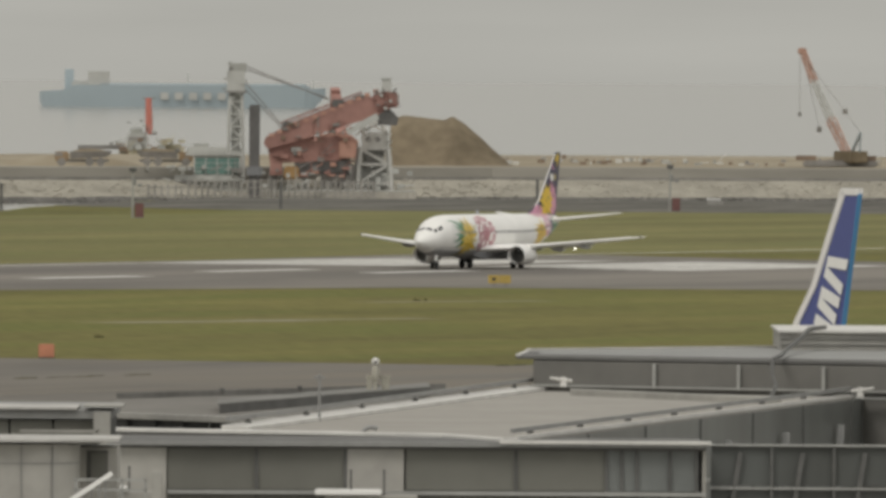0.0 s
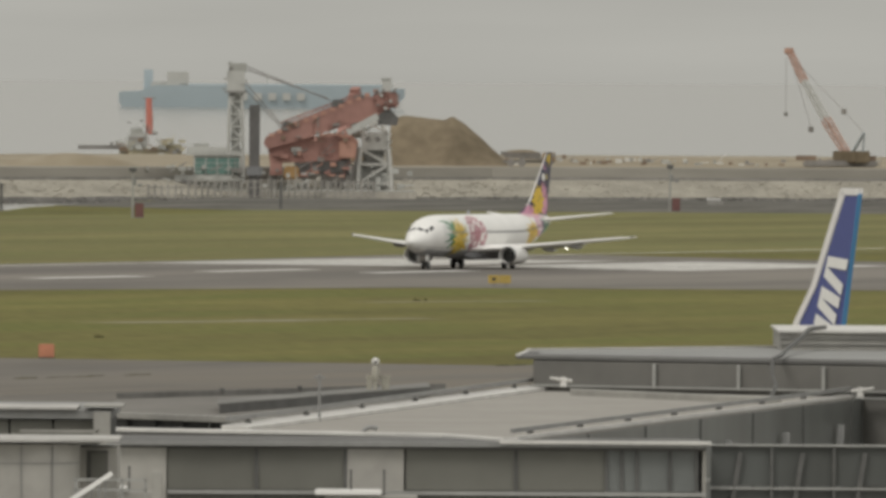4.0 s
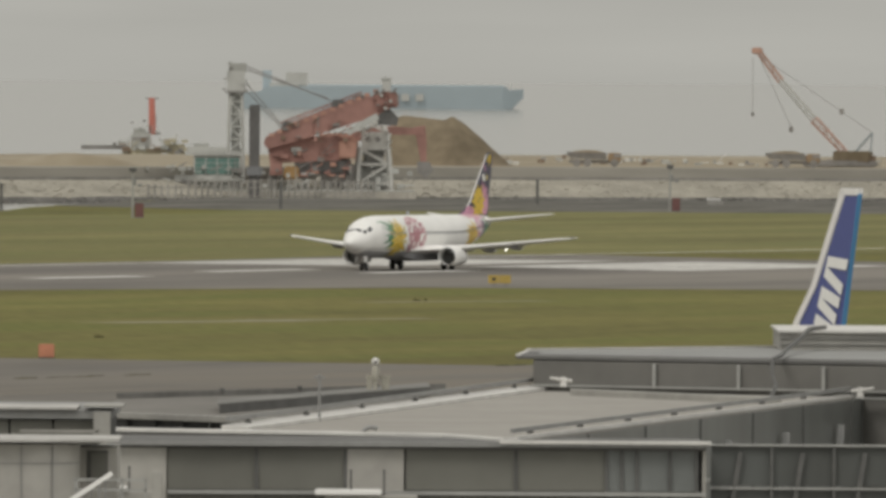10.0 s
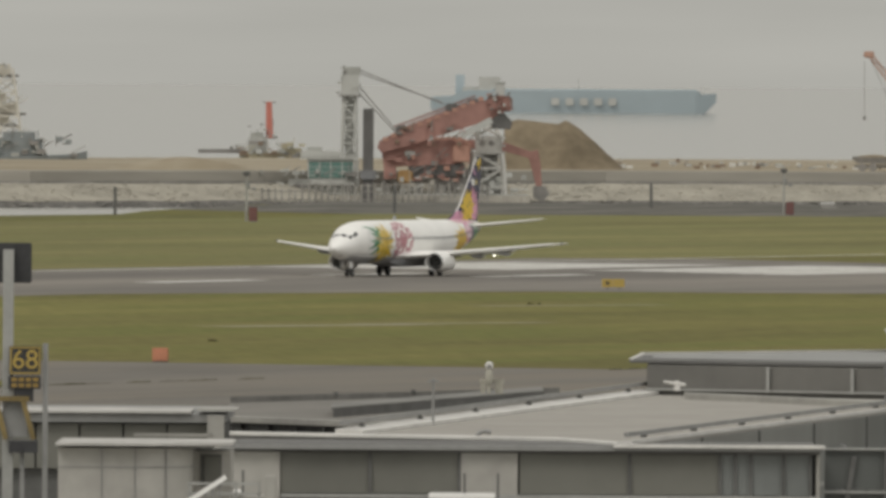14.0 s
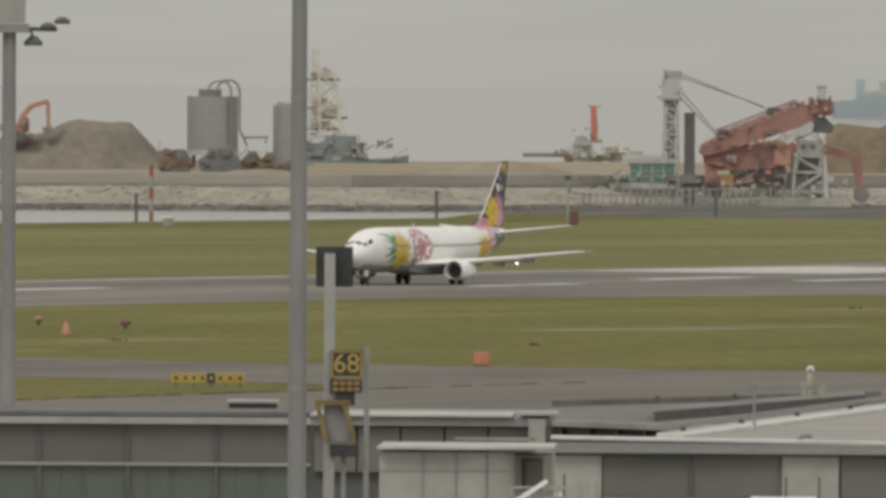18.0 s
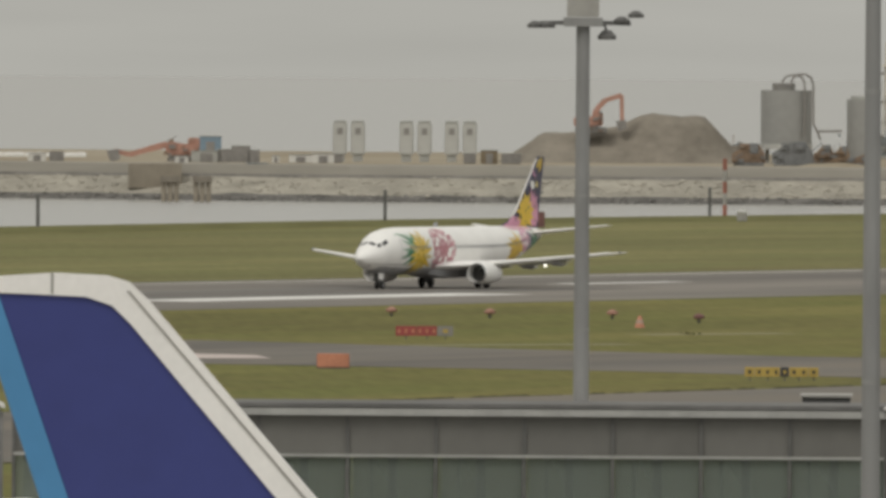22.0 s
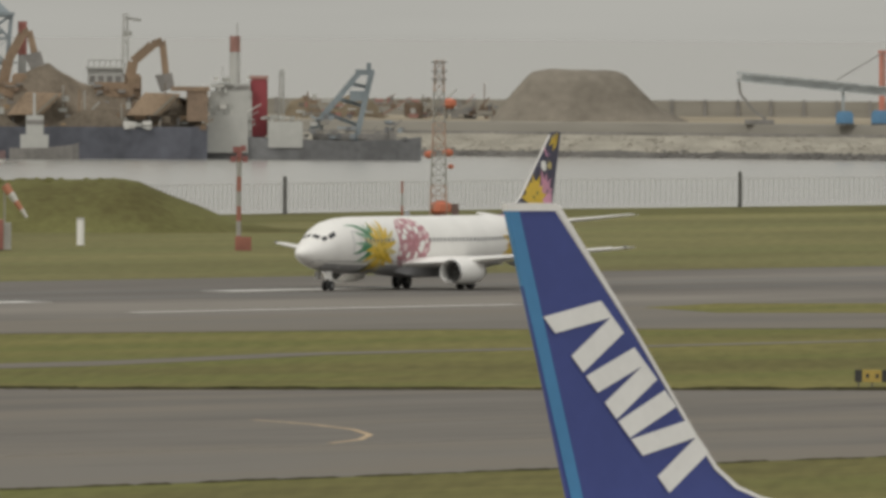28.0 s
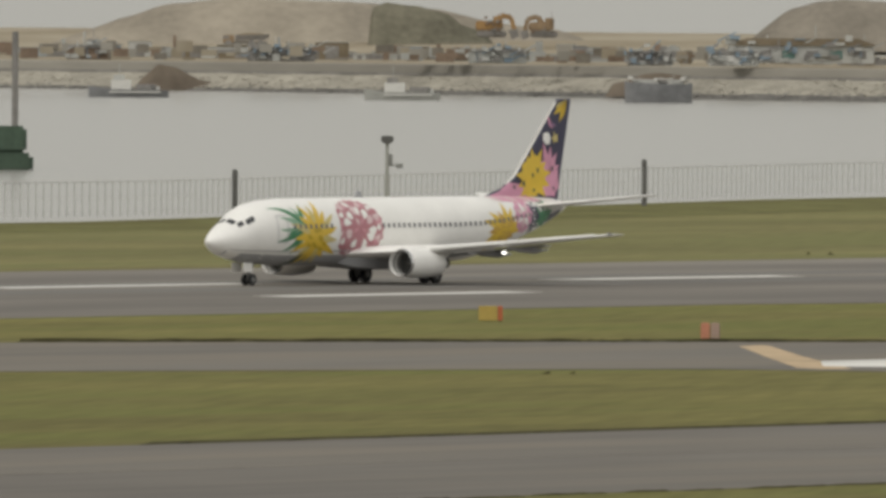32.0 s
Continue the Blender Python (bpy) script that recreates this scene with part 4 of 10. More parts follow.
def corridor():
    """The long glazed boarding corridor, seen square on."""
    t = thing("boarding_corridor", facing(24.44, 455), "long boarding corridor with grey panels over green-tinted glass", "corridor")
    boxpart("roof", (-21.6, 4.2, -0.2, 5.2, 8.45, 8.56), M["roofdark"], t, "dark flat roof")
    boxpart("cap", (-21.6, 4.2, -0.35, 0.2, 8.23, 8.42), M["frame"], t, "pale metal cap")
    boxpart("floor_slab", (-21.6, 4.2, 0.1, 5, 4.2, 4.5), M["concrete"], t)
    boxpart("rear_wall", (-21.6, 4.2, 4.8, 5.0, 7.1, 8.4), M["panel"], t)
    boxpart("base", (-21.6, 4.2, 0.3, 4.9, 0, 4.2), M["darkgrey"], t)
    x = -22.15
    while x < 4.0:
        x0, x1 = max(-21.6, x), min(4.17, x + 2.44)
        if x1 - x0 > 0.3:
            boxpart("panel", (x0 + 0.04, x1 - 0.04, -0.1, 0.0, 7.16, 8.22), M["corridorpanel"], t)
            boxpart("pane", (x0 + 0.04, x1 - 0.04, -0.06, -0.03, 4.5, 7.06), M["glass"], t, "green-tinted glass pane")
            boxpart("mullion", (x0 - 0.045, x0 + 0.045, -0.16, 0.05, 4.3, 8.23), M["darkgrey"], t)
            mid = (x0 + x1) / 2
            boxpart("column", (mid - 0.12, mid + 0.12, 1.2, 1.5, 4.5, 8.4), M["darkgrey"], t)
            boxpart("rear_mullion", (x0 + 0.5, x0 + 0.58, 4.85, 4.95, 4.5, 7.1), M["darkgrey"], t)
            boxpart("rear_pane", (x0 + 0.04, x1 - 0.04, 4.9, 4.93, 4.5, 7.06), M["glass"], t, "green-tinted glass pane")
            bm = B()
            bar(bm, (mid, 1.6, 6.2), (mid - 0.5, 1.6, 7.0), 0.05)
            part("brace", bm, M["greymetal"], t)
        x += 2.44
    for z in (7.08, 5.72):
        boxpart("transom", (-21.6, 4.17, -0.2, 0.0, z, z + 0.075), M["frame"], t, "white transom")
    h = thing("roof_hatch", facing(24.0, 462), "flat white-edged hatch on the corridor roof", "hatch")
    boxpart("curb", (-3.4, -2.05, 0, 3, 8.0, 8.66), M["darkgrey"], h)
    boxpart("lid", (-3.45, -2.0, -0.1, 3.1, 8.67, 8.73), M["offwhite"], h)


corridor()


def gate():
    """Bridge head 68 with the cornered glass lobby beside it."""
    k = 1.05
    m = facing(27.6, 440 * k)

    def high(z):
        return 17.5 - (17.5 - z) * k if z > 0 else 0.0

    def bit(name, dims, material, parent, label="", bevel=0.0):
        x0, x1, y0, y1, z0, z1 = dims
        return boxpart(name, (x0 * k, x1 * k, y0 * k, y1 * k, high(z0), high(z1)), material, parent, label, bevel)

    def slab(name, pts, z0, z1, material, parent, label=""):
        bm = B()
        prism(bm, [(x * k, y * k) for x, y in pts], "z", high(z0), high(z1))
        return part(name, bm, material, parent, label)
    g = thing("glass_lobby", m, "cornered glass lobby with grey upper panels", "lobby")
    west, corner, east = (-6.36, 0.0), (-2.65, -2.9), (-1.15, -0.7)
    slab("roof", [(-6.45, -0.05), (-2.65, -3.1), (-1.0, -0.75), (-1.0, 9.5), (-2.65, 8.0)], 8.47, 8.53, M["flash"], g, "dull white roof sheet")
    slab("fascia", [(-6.4, 0.0), (-2.65, -3.0), (-1.08, -0.7), (-1.08, 5.0)], 8.36, 8.469, M["offwhite"], g)
    slab("core", [(-5.6, 1.2), (-2.6, 0.0), (-1.4, 0.6), (-1.4, 4.0), (-5.6, 4.0)], 0, 8.35, M["darkgrey"], g)

    def face(a, b, cuts):
        a, b = Vector(a), Vector(b)
        along = (b - a).normalized()
        out = Vector((along.y, -along.x))

        def run(name, s0, s1, o0, o1, z0, z1, material, label=""):
            p, q = a + (b - a) * s0, a + (b - a) * s1
            return slab(name, [p + out * o0, q + out * o0, q + out * o1, p + out * o1], z0, z1, material, g, label)
        for s0, s1 in zip(cuts, cuts[1:]):
            run("panel", s0 + 0.01, s1 - 0.01, 0.0, -0.1, 7.36, 8.35, M["panel"])
            run("pane", s0 + 0.01, s1 - 0.01, -0.03, -0.06, 6.24, 7.28, M["dimglass"], "dark green-tinted glass pane")
            run("pane", s0 + 0.01, s1 - 0.01, -0.03, -0.06, 4.6, 6.17, M["dimglass"], "dark green-tinted glass pane")
        for s in cuts:
            run("mullion", s - 0.012, s + 0.012, 0.04, -0.12, 0, 8.352, M["darkgrey"])
        for z in (7.285, 6.175, 4.5):
            run("transom", 0.0, 1.0, 0.07, -0.05, z, z + 0.07, M["frame"], "pale transom")
    face(west, corner, (0.012, 0.345, 0.755, 0.99))
    face(corner, east, (0.01, 0.36, 0.985))
    for x, y in ((-5.35, 0.9), (-3.05, -0.8)):
        bit("column", (x - 0.17, x + 0.17, y, y + 0.3, 0, 8.3), M["farpost"], g, "pale round-edged column", 0.04)
    h = thing("boarding_bridge", m, "weathered white boarding bridge head numbered 68", "boarding bridge")
    bit("body", (-0.95, 3.06, -1.0, 3.5, 5.6, 8.62), M["whitepanel"], h, "", 0.03)
    bm = B()
    rail = [(-1.0, 8.66), (0.3, 8.82), (1.7, 8.88), (2.9, 8.86), (3.15, 8.74)]
    prism(bm, [(x * k, high(z)) for x, z in rail] + [(x * k, high(z - 0.07)) for x, z in reversed(rail)], "y", -1.25, 3.7)
    part("roof", bm, M["flash"], h, "dull white roof sheet")
    bit("roof_gap", (-0.4, 2.9, -0.9, 3.3, 8.62, 8.74), M["darkgrey"], h)
    bit("rib", (-0.95, 3.1, -1.08, -1.0, 8.46, 8.54), M["frame"], h)
    bit("rib", (-0.7, 3.0, -1.03, -1.0, 7.98, 8.0), M["greymetal"], h)
    bit("rib", (-0.9, 0.9, -1.1, -1.0, 7.5, 7.66), M["offwhite"], h)
    for i in range(2):
        bit("seam", (1.6, 3.0, -1.02, -1.0, 7.32 - i * 0.55, 7.335 - i * 0.55), M["greymetal"], h)
    bit("nameplate", (1.35, 1.75, -1.03, -1.0, 7.74, 7.79), M["white"], h, "small white plate")
    bit("corner_post", (-0.98, -0.72, -1.1, -0.9, 5.6, 8.6), M["greymetal"], h)
    bit("edge_post", (2.94, 3.1, -1.08, -0.9, 0, 8.6), M["greymetal"], h)
    text_part("68", 0.65, M["darkgrey"], h, m=pose(2.14 * k, -1.16, high(7.66), 90), label="dark number 68")
    bit("support", (-0.4, 2.2, 0.5, 2.8, 0, 5.6), M["darkgrey"], h)
    c = thing("bridge_cab", facing(27.6, 434 * k), "white cab roof of a boarding bridge", "bridge cab")
    bm = B()
    loft(bm, [[(x * k, y, high(z)) for x, y in ((-0.7, 0), (0.9 + (7.28 - z) * 0.6, 0), (0.9 + (7.28 - z) * 0.6, 2.5), (-0.7, 2.5))] for z in (5.7, 7.28)])
    part("cab_roof", bm, M["white"], c, "bright white sheet")
    bit("lower_roof", (-1.1, 3.25, -0.6, -0.05, 6.32, 6.38), M["flash"], c, "pale lower roof edge")
    bit("gutter", (-1.0, 3.2, -0.55, -0.05, 6.15, 6.32), M["black"], c)
    bit("support", (-0.5, 1.2, 0.5, 2, 0, 5.68), M["greymetal"], c)
    bit("console", (-1.32, -0.8, 0.2, 1.0, 0, 7.95), M["offwhite"], c, "pale equipment cabinet", 0.05)
    bit("console_door", (-1.3, -0.98, 0.12, 0.19, 6.6, 7.7), M["whitepanel"], c)
    bm = B()
    for p, q, w in (((0.85, 8.05), (1.4, 6.95), 0.1), ((0.95, 7.75), (1.5, 6.7), 0.1), ((1.45, 7.1), (2.2, 7.1), 0.045), ((1.45, 6.88), (2.2, 6.88), 0.045), ((1.45, 6.66), (2.2, 6.66), 0.045),
                    ((1.45, 7.5), (1.45, 6.4), 0.05), ((0.35, 7.28), (0.35, 8.2), 0.05), ((0.62, 7.28), (0.62, 8.15), 0.05), ((0.6, 8.1), (0.9, 8.05), 0.05), ((-0.8, 7.42), (0.7, 7.42), 0.05)):
        bar(bm, (p[0] * k, -0.1, high(p[1])), (q[0] * k, -0.1, high(q[1])), w)
    part("stair_rail", bm, M["greymetal"], c, "grey stair rails")


gate()


def mast(b, d, r0, r1, top, lamps, label):
    """A tapered floodlight mast; lamps hang from a cross frame near its head."""
    t = thing("floodlight_mast", facing(b, d), label, "light mast", group="apron floodlight masts")
    bm = B()
    rod(bm, (0, 0, 0), (0, 0, top), r0, r1, 20)
    part("pole", bm, M["polegrey"], t, smooth=True)
    bm = B()
    rod(bm, (0, 0, 0), (0, 0, 0.4), r0 * 1.7, r0 * 1.6, 16)
    part("base", bm, M["concrete"], t)
    for z in (top * 0.37, top * 0.5, top * 0.72):
        bm = B()
        rod(bm, (0, 0, z), (0, 0, z + 0.1), r0 * 1.03 - (r0 - r1) * z / top, n=20)
        part("band", bm, M["greymetal"], t, "faint joint band")
    if lamps:
        boxpart("head_plate", (-0.62, 0.62, -0.4, 0.4, top, top + 0.28), M["greymetal"], t)
        bm = B()
        prism(bm, [(-0.52, top + 0.3), (0.5, top + 0.3), (0.52, top + 1.9), (-0.48, top + 1.9)], "y", -0.3, 0.3)
        part("lamp_basket", bm, M["offwhite"], t, "pale lamp basket")
        for x0, x1, z in ((-0.6, -1.35, 0.04), (0.6, 1.5, 0.06)):
            bm = B()
            bar(bm, (x0, 0, top + 0.12), (x1, 0, top + 0.1), 0.13)
            arm = part("arm", bm, M["darkgrey"], t)
            for k, x in enumerate((x1, (x0 + x1) / 2)):
                bm = B()
                s = 1 if x > 0 else -1
                dz = 0.28 if (k == 0 and s > 0) else (-0.05 if s < 0 else 0.1)
                loft(bm, [[(x + s * 0.16 + r * math.cos(a * 0.5236) , r * math.sin(a * 0.5236), top + 0.1 + dz + h) for a in range(12)] for h, r in ((-0.1, 0.24), (0.0, 0.26), (0.12, 0.1))])
                part("floodlight", bm, M["darkgrey"], arm, "dark grey floodlight")
        bm = B()
        loft(bm, [[(0.75 + r * math.cos(a * 0.5236), r * math.sin(a * 0.5236), top - 0.25 + h) for a in range(12)] for h, r in ((-0.16, 0.28), (-0.05, 0.3), (0.14, 0.12))])
        bar(bm, (0.65, 0, top + 0.1), (0.75, 0, top - 0.15), 0.08)
        part("floodlight", bm, M["darkgrey"], t, "dark hanging floodlight")
    return t


mast(25.19, 520, 0.27, 0.21, 19.2, True, "tall grey floodlight mast with lamps on cross arms")
mast(24.183, 300, 0.21, 0.12, 24.0, False, "tall tapered grey mast close by the pier")
mast(28.106, 520, 0.29, 0.2, 19.25, True, "tall grey floodlight mast with a hanging lamp")


def gate_sign():
    t = thing("gate_sign", facing(24.2, 370), "black gate sign with yellow number 68 and docking display", "sign")
    boxpart("post", (0.7, 0.94, 0.05, 0.3, 0, 13.8), M["frame"], t, "pale square post")
    boxpart("signal_box", (0.51, 1.34, 0.32, 0.6, 13.05, 13.95), M["black"], t, "black signal box", 0.02)
    boxpart("number_board", (0.85, 1.56, -0.1, 0.12, 11.0, 11.64), M["black"], t, "black number board", 0.015)
    bm = B()
    for x0, x1, z0, z1 in ((0.87, 1.54, 11.59, 11.62), (0.87, 1.54, 11.02, 11.05), (0.87, 0.9, 11.05, 11.59), (1.51, 1.54, 11.05, 11.59)):
        box(bm, x0, x1, -0.12, -0.101, z0, z1)
    part("border", bm, M["yellow"], t, "thin yellow border")
    text_part("68", 0.6, M["yellow"], t, m=pose(1.205, -0.115, 11.32, 90), label="yellow number 68")
    boxpart("lower_board", (0.83, 1.56, -0.08, 0.1, 10.68, 10.97), M["black"], t)
    for k in range(4):
        for j in range(2):
            boxpart("unreadable_line", (0.9 + k * 0.16, 1.02 + k * 0.16, -0.1, -0.081, 10.72 + j * 0.13, 10.8 + j * 0.13), M["digger"], t, "small unreadable yellow marks")
    boxpart("side_post", (1.6, 1.72, 0.0, 0.15, 0, 11.7), M["greymetal"], t)
    boxpart("bracket", (0.95, 1.4, -0.05, 0.1, 10.4, 10.68), M["black"], t)
    bm = B()
    for a, b in (((0.5, 10.46), (1.3, 10.46)), ((0.55, 10.44), (0.78, 9.55)), ((1.16, 10.44), (1.4, 9.55))):
        bar(bm, (a[0], -0.1, a[1]), (b[0], -0.1, b[1]), 0.11)
    part("hood", bm, M["dullyellow"], t, "dull yellow hood frame")
    boxpart("display", (0.72, 1.26, 0.0, 0.2, 9.6, 10.4), M["greymetal"], t)
    boxpart("tray", (0.85, 1.5, -0.2, 0.3, 9.25, 9.52), M["black"], t)
    boxpart("stem", (1.1, 1.2, 0, 0.15, 0, 9.3), M["greymetal"], t)


gate_sign()


# ---- parked aircraft, of which the deck sees fins and backs ----
def parked(name, m, label, fin_pts, light_pts, white_pts, top, length, radius, thick, bars, paint, rise=0.0):
    """fin_pts: outline (x forward, z up) of the fin; the fuselage lies under it."""
    t = thing(name, m, label, "airliner", group="parked airliners")

    def plate(nm, pts, material, half, lab=""):
        bm = B()
        n = len(pts)
        cx = sum(p[0] for p in pts) / n
        rings = []
        for s, k in ((-1, 0.985), (-0.72, 1.0), (0.72, 1.0), (1, 0.985)):
            rings.append([(cx + (x - cx) * k, s * half, z) for x, z in pts])
        loft(bm, rings)
        return part(nm, bm, material, t, lab)
    fin = plate("fin", fin_pts, paint, thick, "deep blue tail fin")
    plate("rudder_edge", light_pts, M["sky"], thick + 0.03, "light blue trailing band")
    for pts in white_pts:
        plate("edge_strip", pts, M["edge"], thick + 0.05, "pale leading edge")
    for pts in bars:
        for s in (-1, 1):
            bm = B()
            prism(bm, pts, "y", s * (thick + 0.04), s * (thick + 0.06))
            part("tail_emblem", bm, M["white"], fin, "white emblem stroke")
    bm = B()
    rear = min(p[0] for p in fin_pts)
    rings = []
    for k, r in ((-0.6, 0.15), (1.5, 0.5), (4, 0.75), (8, 0.95), (11, 1.0), (length - 6, 1.0), (length - 3, 0.85), (length - 1, 0.5), (length, 0.05)):
        rr = radius * r
        zc = (top - rr if k < length / 2 else top - radius - (radius - rr) * 0.3) + rise * (min(k, 26) - 10.6)
        rings.append([(rear + k, rr * math.sin(a * math.pi / 12), zc + rr * math.cos(a * math.pi / 12)) for a in range(24)])
    loft(bm, rings)
    part("fuselage", bm, M["white"], t, "white fuselage", smooth=True)
    for x, y in ((rear + length * 0.52, -2.8), (rear + length * 0.52, 2.8), (rear + length - 4.5, 0)):
        bm = B()
        rod(bm, (x, y, 0.3), (x, y * 0.4, top - radius), 0.12)
        leg = part("gear_leg", bm, M["greymetal"], t)
        bm = B()
        rod(bm, (x, y - 0.4, 0.5), (x, y + 0.4, 0.5), 0.5, n=18)
        part("wheel", bm, M["tyre"], leg)
    for s in (-1, 1):
        bm = B()
        loft(bm, [aerofoil(bm, -(rear + length * 0.58), -(rear + length * 0.36), s * 1.5, top - radius * 1.6, 0.12), aerofoil(bm, -(rear + length * 0.4), -(rear + length * 0.34), s * radius * 8, top - radius, 0.1)])
        bmesh.ops.scale(bm, vec=(-1, 1, 1), verts=bm.verts)
        part("wing", bm, M["belly"], t, smooth=True)
        bm = B()
        loft(bm, [aerofoil(bm, -(rear + 5.2), -(rear + 1.0), s * 0.4, top - radius * 0.7, 0.1), aerofoil(bm, -(rear + 1.6), -(rear + 0.2), s * radius * 3.4, top - radius * 0.55, 0.1)])
        bmesh.ops.scale(bm, vec=(-1, 1, 1), verts=bm.verts)
        part("stabiliser", bm, M["belly"], t, smooth=True)
    return t


# ---- the airliner that takes off ----
RINGS = [(0.0, 0.03, 2.72, 2.78), (0.25, 0.36, 2.40, 3.08), (0.7, 0.68, 2.14, 3.38), (1.3, 0.98, 1.9, 3.72), (2.1, 1.28, 1.7, 4.15), (2.9, 1.5, 1.56, 4.66), (3.8, 1.68, 1.45, 4.98),
         (5.0, 1.81, 1.36, 5.17), (6.5, 1.88, 1.3, 5.26), (12.0, 1.88, 1.3, 5.28), (22.0, 1.88, 1.3, 5.28), (24.5, 1.86, 1.42, 5.28), (27.0, 1.72, 1.85, 5.28), (29.5, 1.45, 2.45, 5.27), (32.0, 1.05, 3.2, 5.22), (34.0, 0.6, 3.95, 5.1), (35.2, 0.22, 4.45, 4.85)]


def section(x):
    for a, b in zip(RINGS, RINGS[1:]):
        if a[0] <= x <= b[0]:
            k = (x - a[0]) / (b[0] - a[0])
            return [p + (q - p) * k for p, q in zip(a[1:], b[1:])]
    return RINGS[-1][1:]


def skin(x, turn, out=0.0):
    """A point of the fuselage: turn 0 is the top, 90 the port side."""
    w, lo, hi = section(x)
    c, h = (lo + hi) / 2, (hi - lo) / 2
    a = radians(turn)
    return Vector((x, -(w + out) * math.sin(a), c + (h + out) * math.cos(a)))


def petals(bm, x, turn, rx, rt, points, depth, out=0.02, spin=0.0, n=5, wild=0.0):
    """A spiky flower or leaf burst laid on the fuselage."""
    k = points * 4
    rows = []
    rnd = random.Random(int(x * 10 + points))
    lens = [1 + wild * (rnd.random() - 0.5) for _ in range(points)]
    for j in range(1, n + 1):
        row = []
        for i in range(k):
            a = 2 * math.pi * i / k + spin
            tip = (1 - depth) + depth * abs(1 - 2 * ((i / 4) % 1.0)) if depth else 1
            r = j / n * tip * lens[(i // 4) % points]
            row.append(bm.verts.new(skin(min(35.1, max(0.05, x + rx * r * math.cos(a))), turn + rt * r * math.sin(a), out)))
        rows.append(row)
    c = bm.verts.new(skin(x, turn, out))
    for i in range(k):
        bm.faces.new((c, rows[0][i], rows[0][(i + 1) % k]))
        for a, b in zip(rows, rows[1:]):
            bm.faces.new((a[i], b[i], b[(i + 1) % k], a[(i + 1) % k]))


def blade(bm, x0, t0, x1, t1, w, bend=0.0, out=0.02):
    """A pointed leaf on the fuselage from (x0, t0) to its tip; bend: how far its middle bows aside, in metres."""
    dx, dt = x1 - x0, (t1 - t0) * 0.034
    far = math.hypot(dx, dt)
    nx, nt = -dt / far, dx / far / 0.034
    rows = []
    for k in range(8):
        u = k / 7
        o, h = bend * 4 * u * (1 - u), w * min(1.0, 0.45 + 1.6 * u) * max(0.02, 1 - u ** 2.2)
        rows.append([bm.verts.new(skin(x0 + dx * u + nx * (o + q), t0 + (t1 - t0) * u + nt * (o + q), out)) for q in (-h, 0, h)])
    for p, q in zip(rows, rows[1:]):
        bm.faces.new((p[0], q[0], q[1], p[1]))
        bm.faces.new((p[1], q[1], q[2], p[2]))


def patch(bm, x0, x1, t0, t1, out=0.015, nx=4, nt=4):
    rows = [[bm.verts.new(skin(x0 + (x1 - x0) * i / nx, t0 + (t1 - t0) * j / nt, out)) for j in range(nt + 1)] for i in range(nx + 1)]
    for a, b in zip(rows, rows[1:]):
        for j in range(nt):
            bm.faces.new((a[j], a[j + 1], b[j + 1], b[j]))


def aerofoil(bm, x0, x1, y, z, thick, flat=True):
    """A ring of a wing section between leading and trailing edge; flat: at span y, else upright at height z."""
    c = x1 - x0
    shape = [(0, 0), (0.03, 0.35), (0.12, 0.75), (0.35, 1.0), (0.65, 0.65), (1, 0.05), (1, -0.05), (0.65, -0.45), (0.35, -0.75), (0.12, -0.6), (0.03, -0.3)]
    return [(x0 + u * c, y, z + v * thick * c / 2) if flat else (x0 + u * c, y + v * thick * c / 2, z) for u, v in shape]


def ring(x, y, z, r, squash=1.0, n=28):
    return [(x, y + r * math.sin(2 * math.pi * i / n), z + r * math.cos(2 * math.pi * i / n) * (1 if math.cos(2 * math.pi * i / n) > 0 else squash)) for i in range(n)]


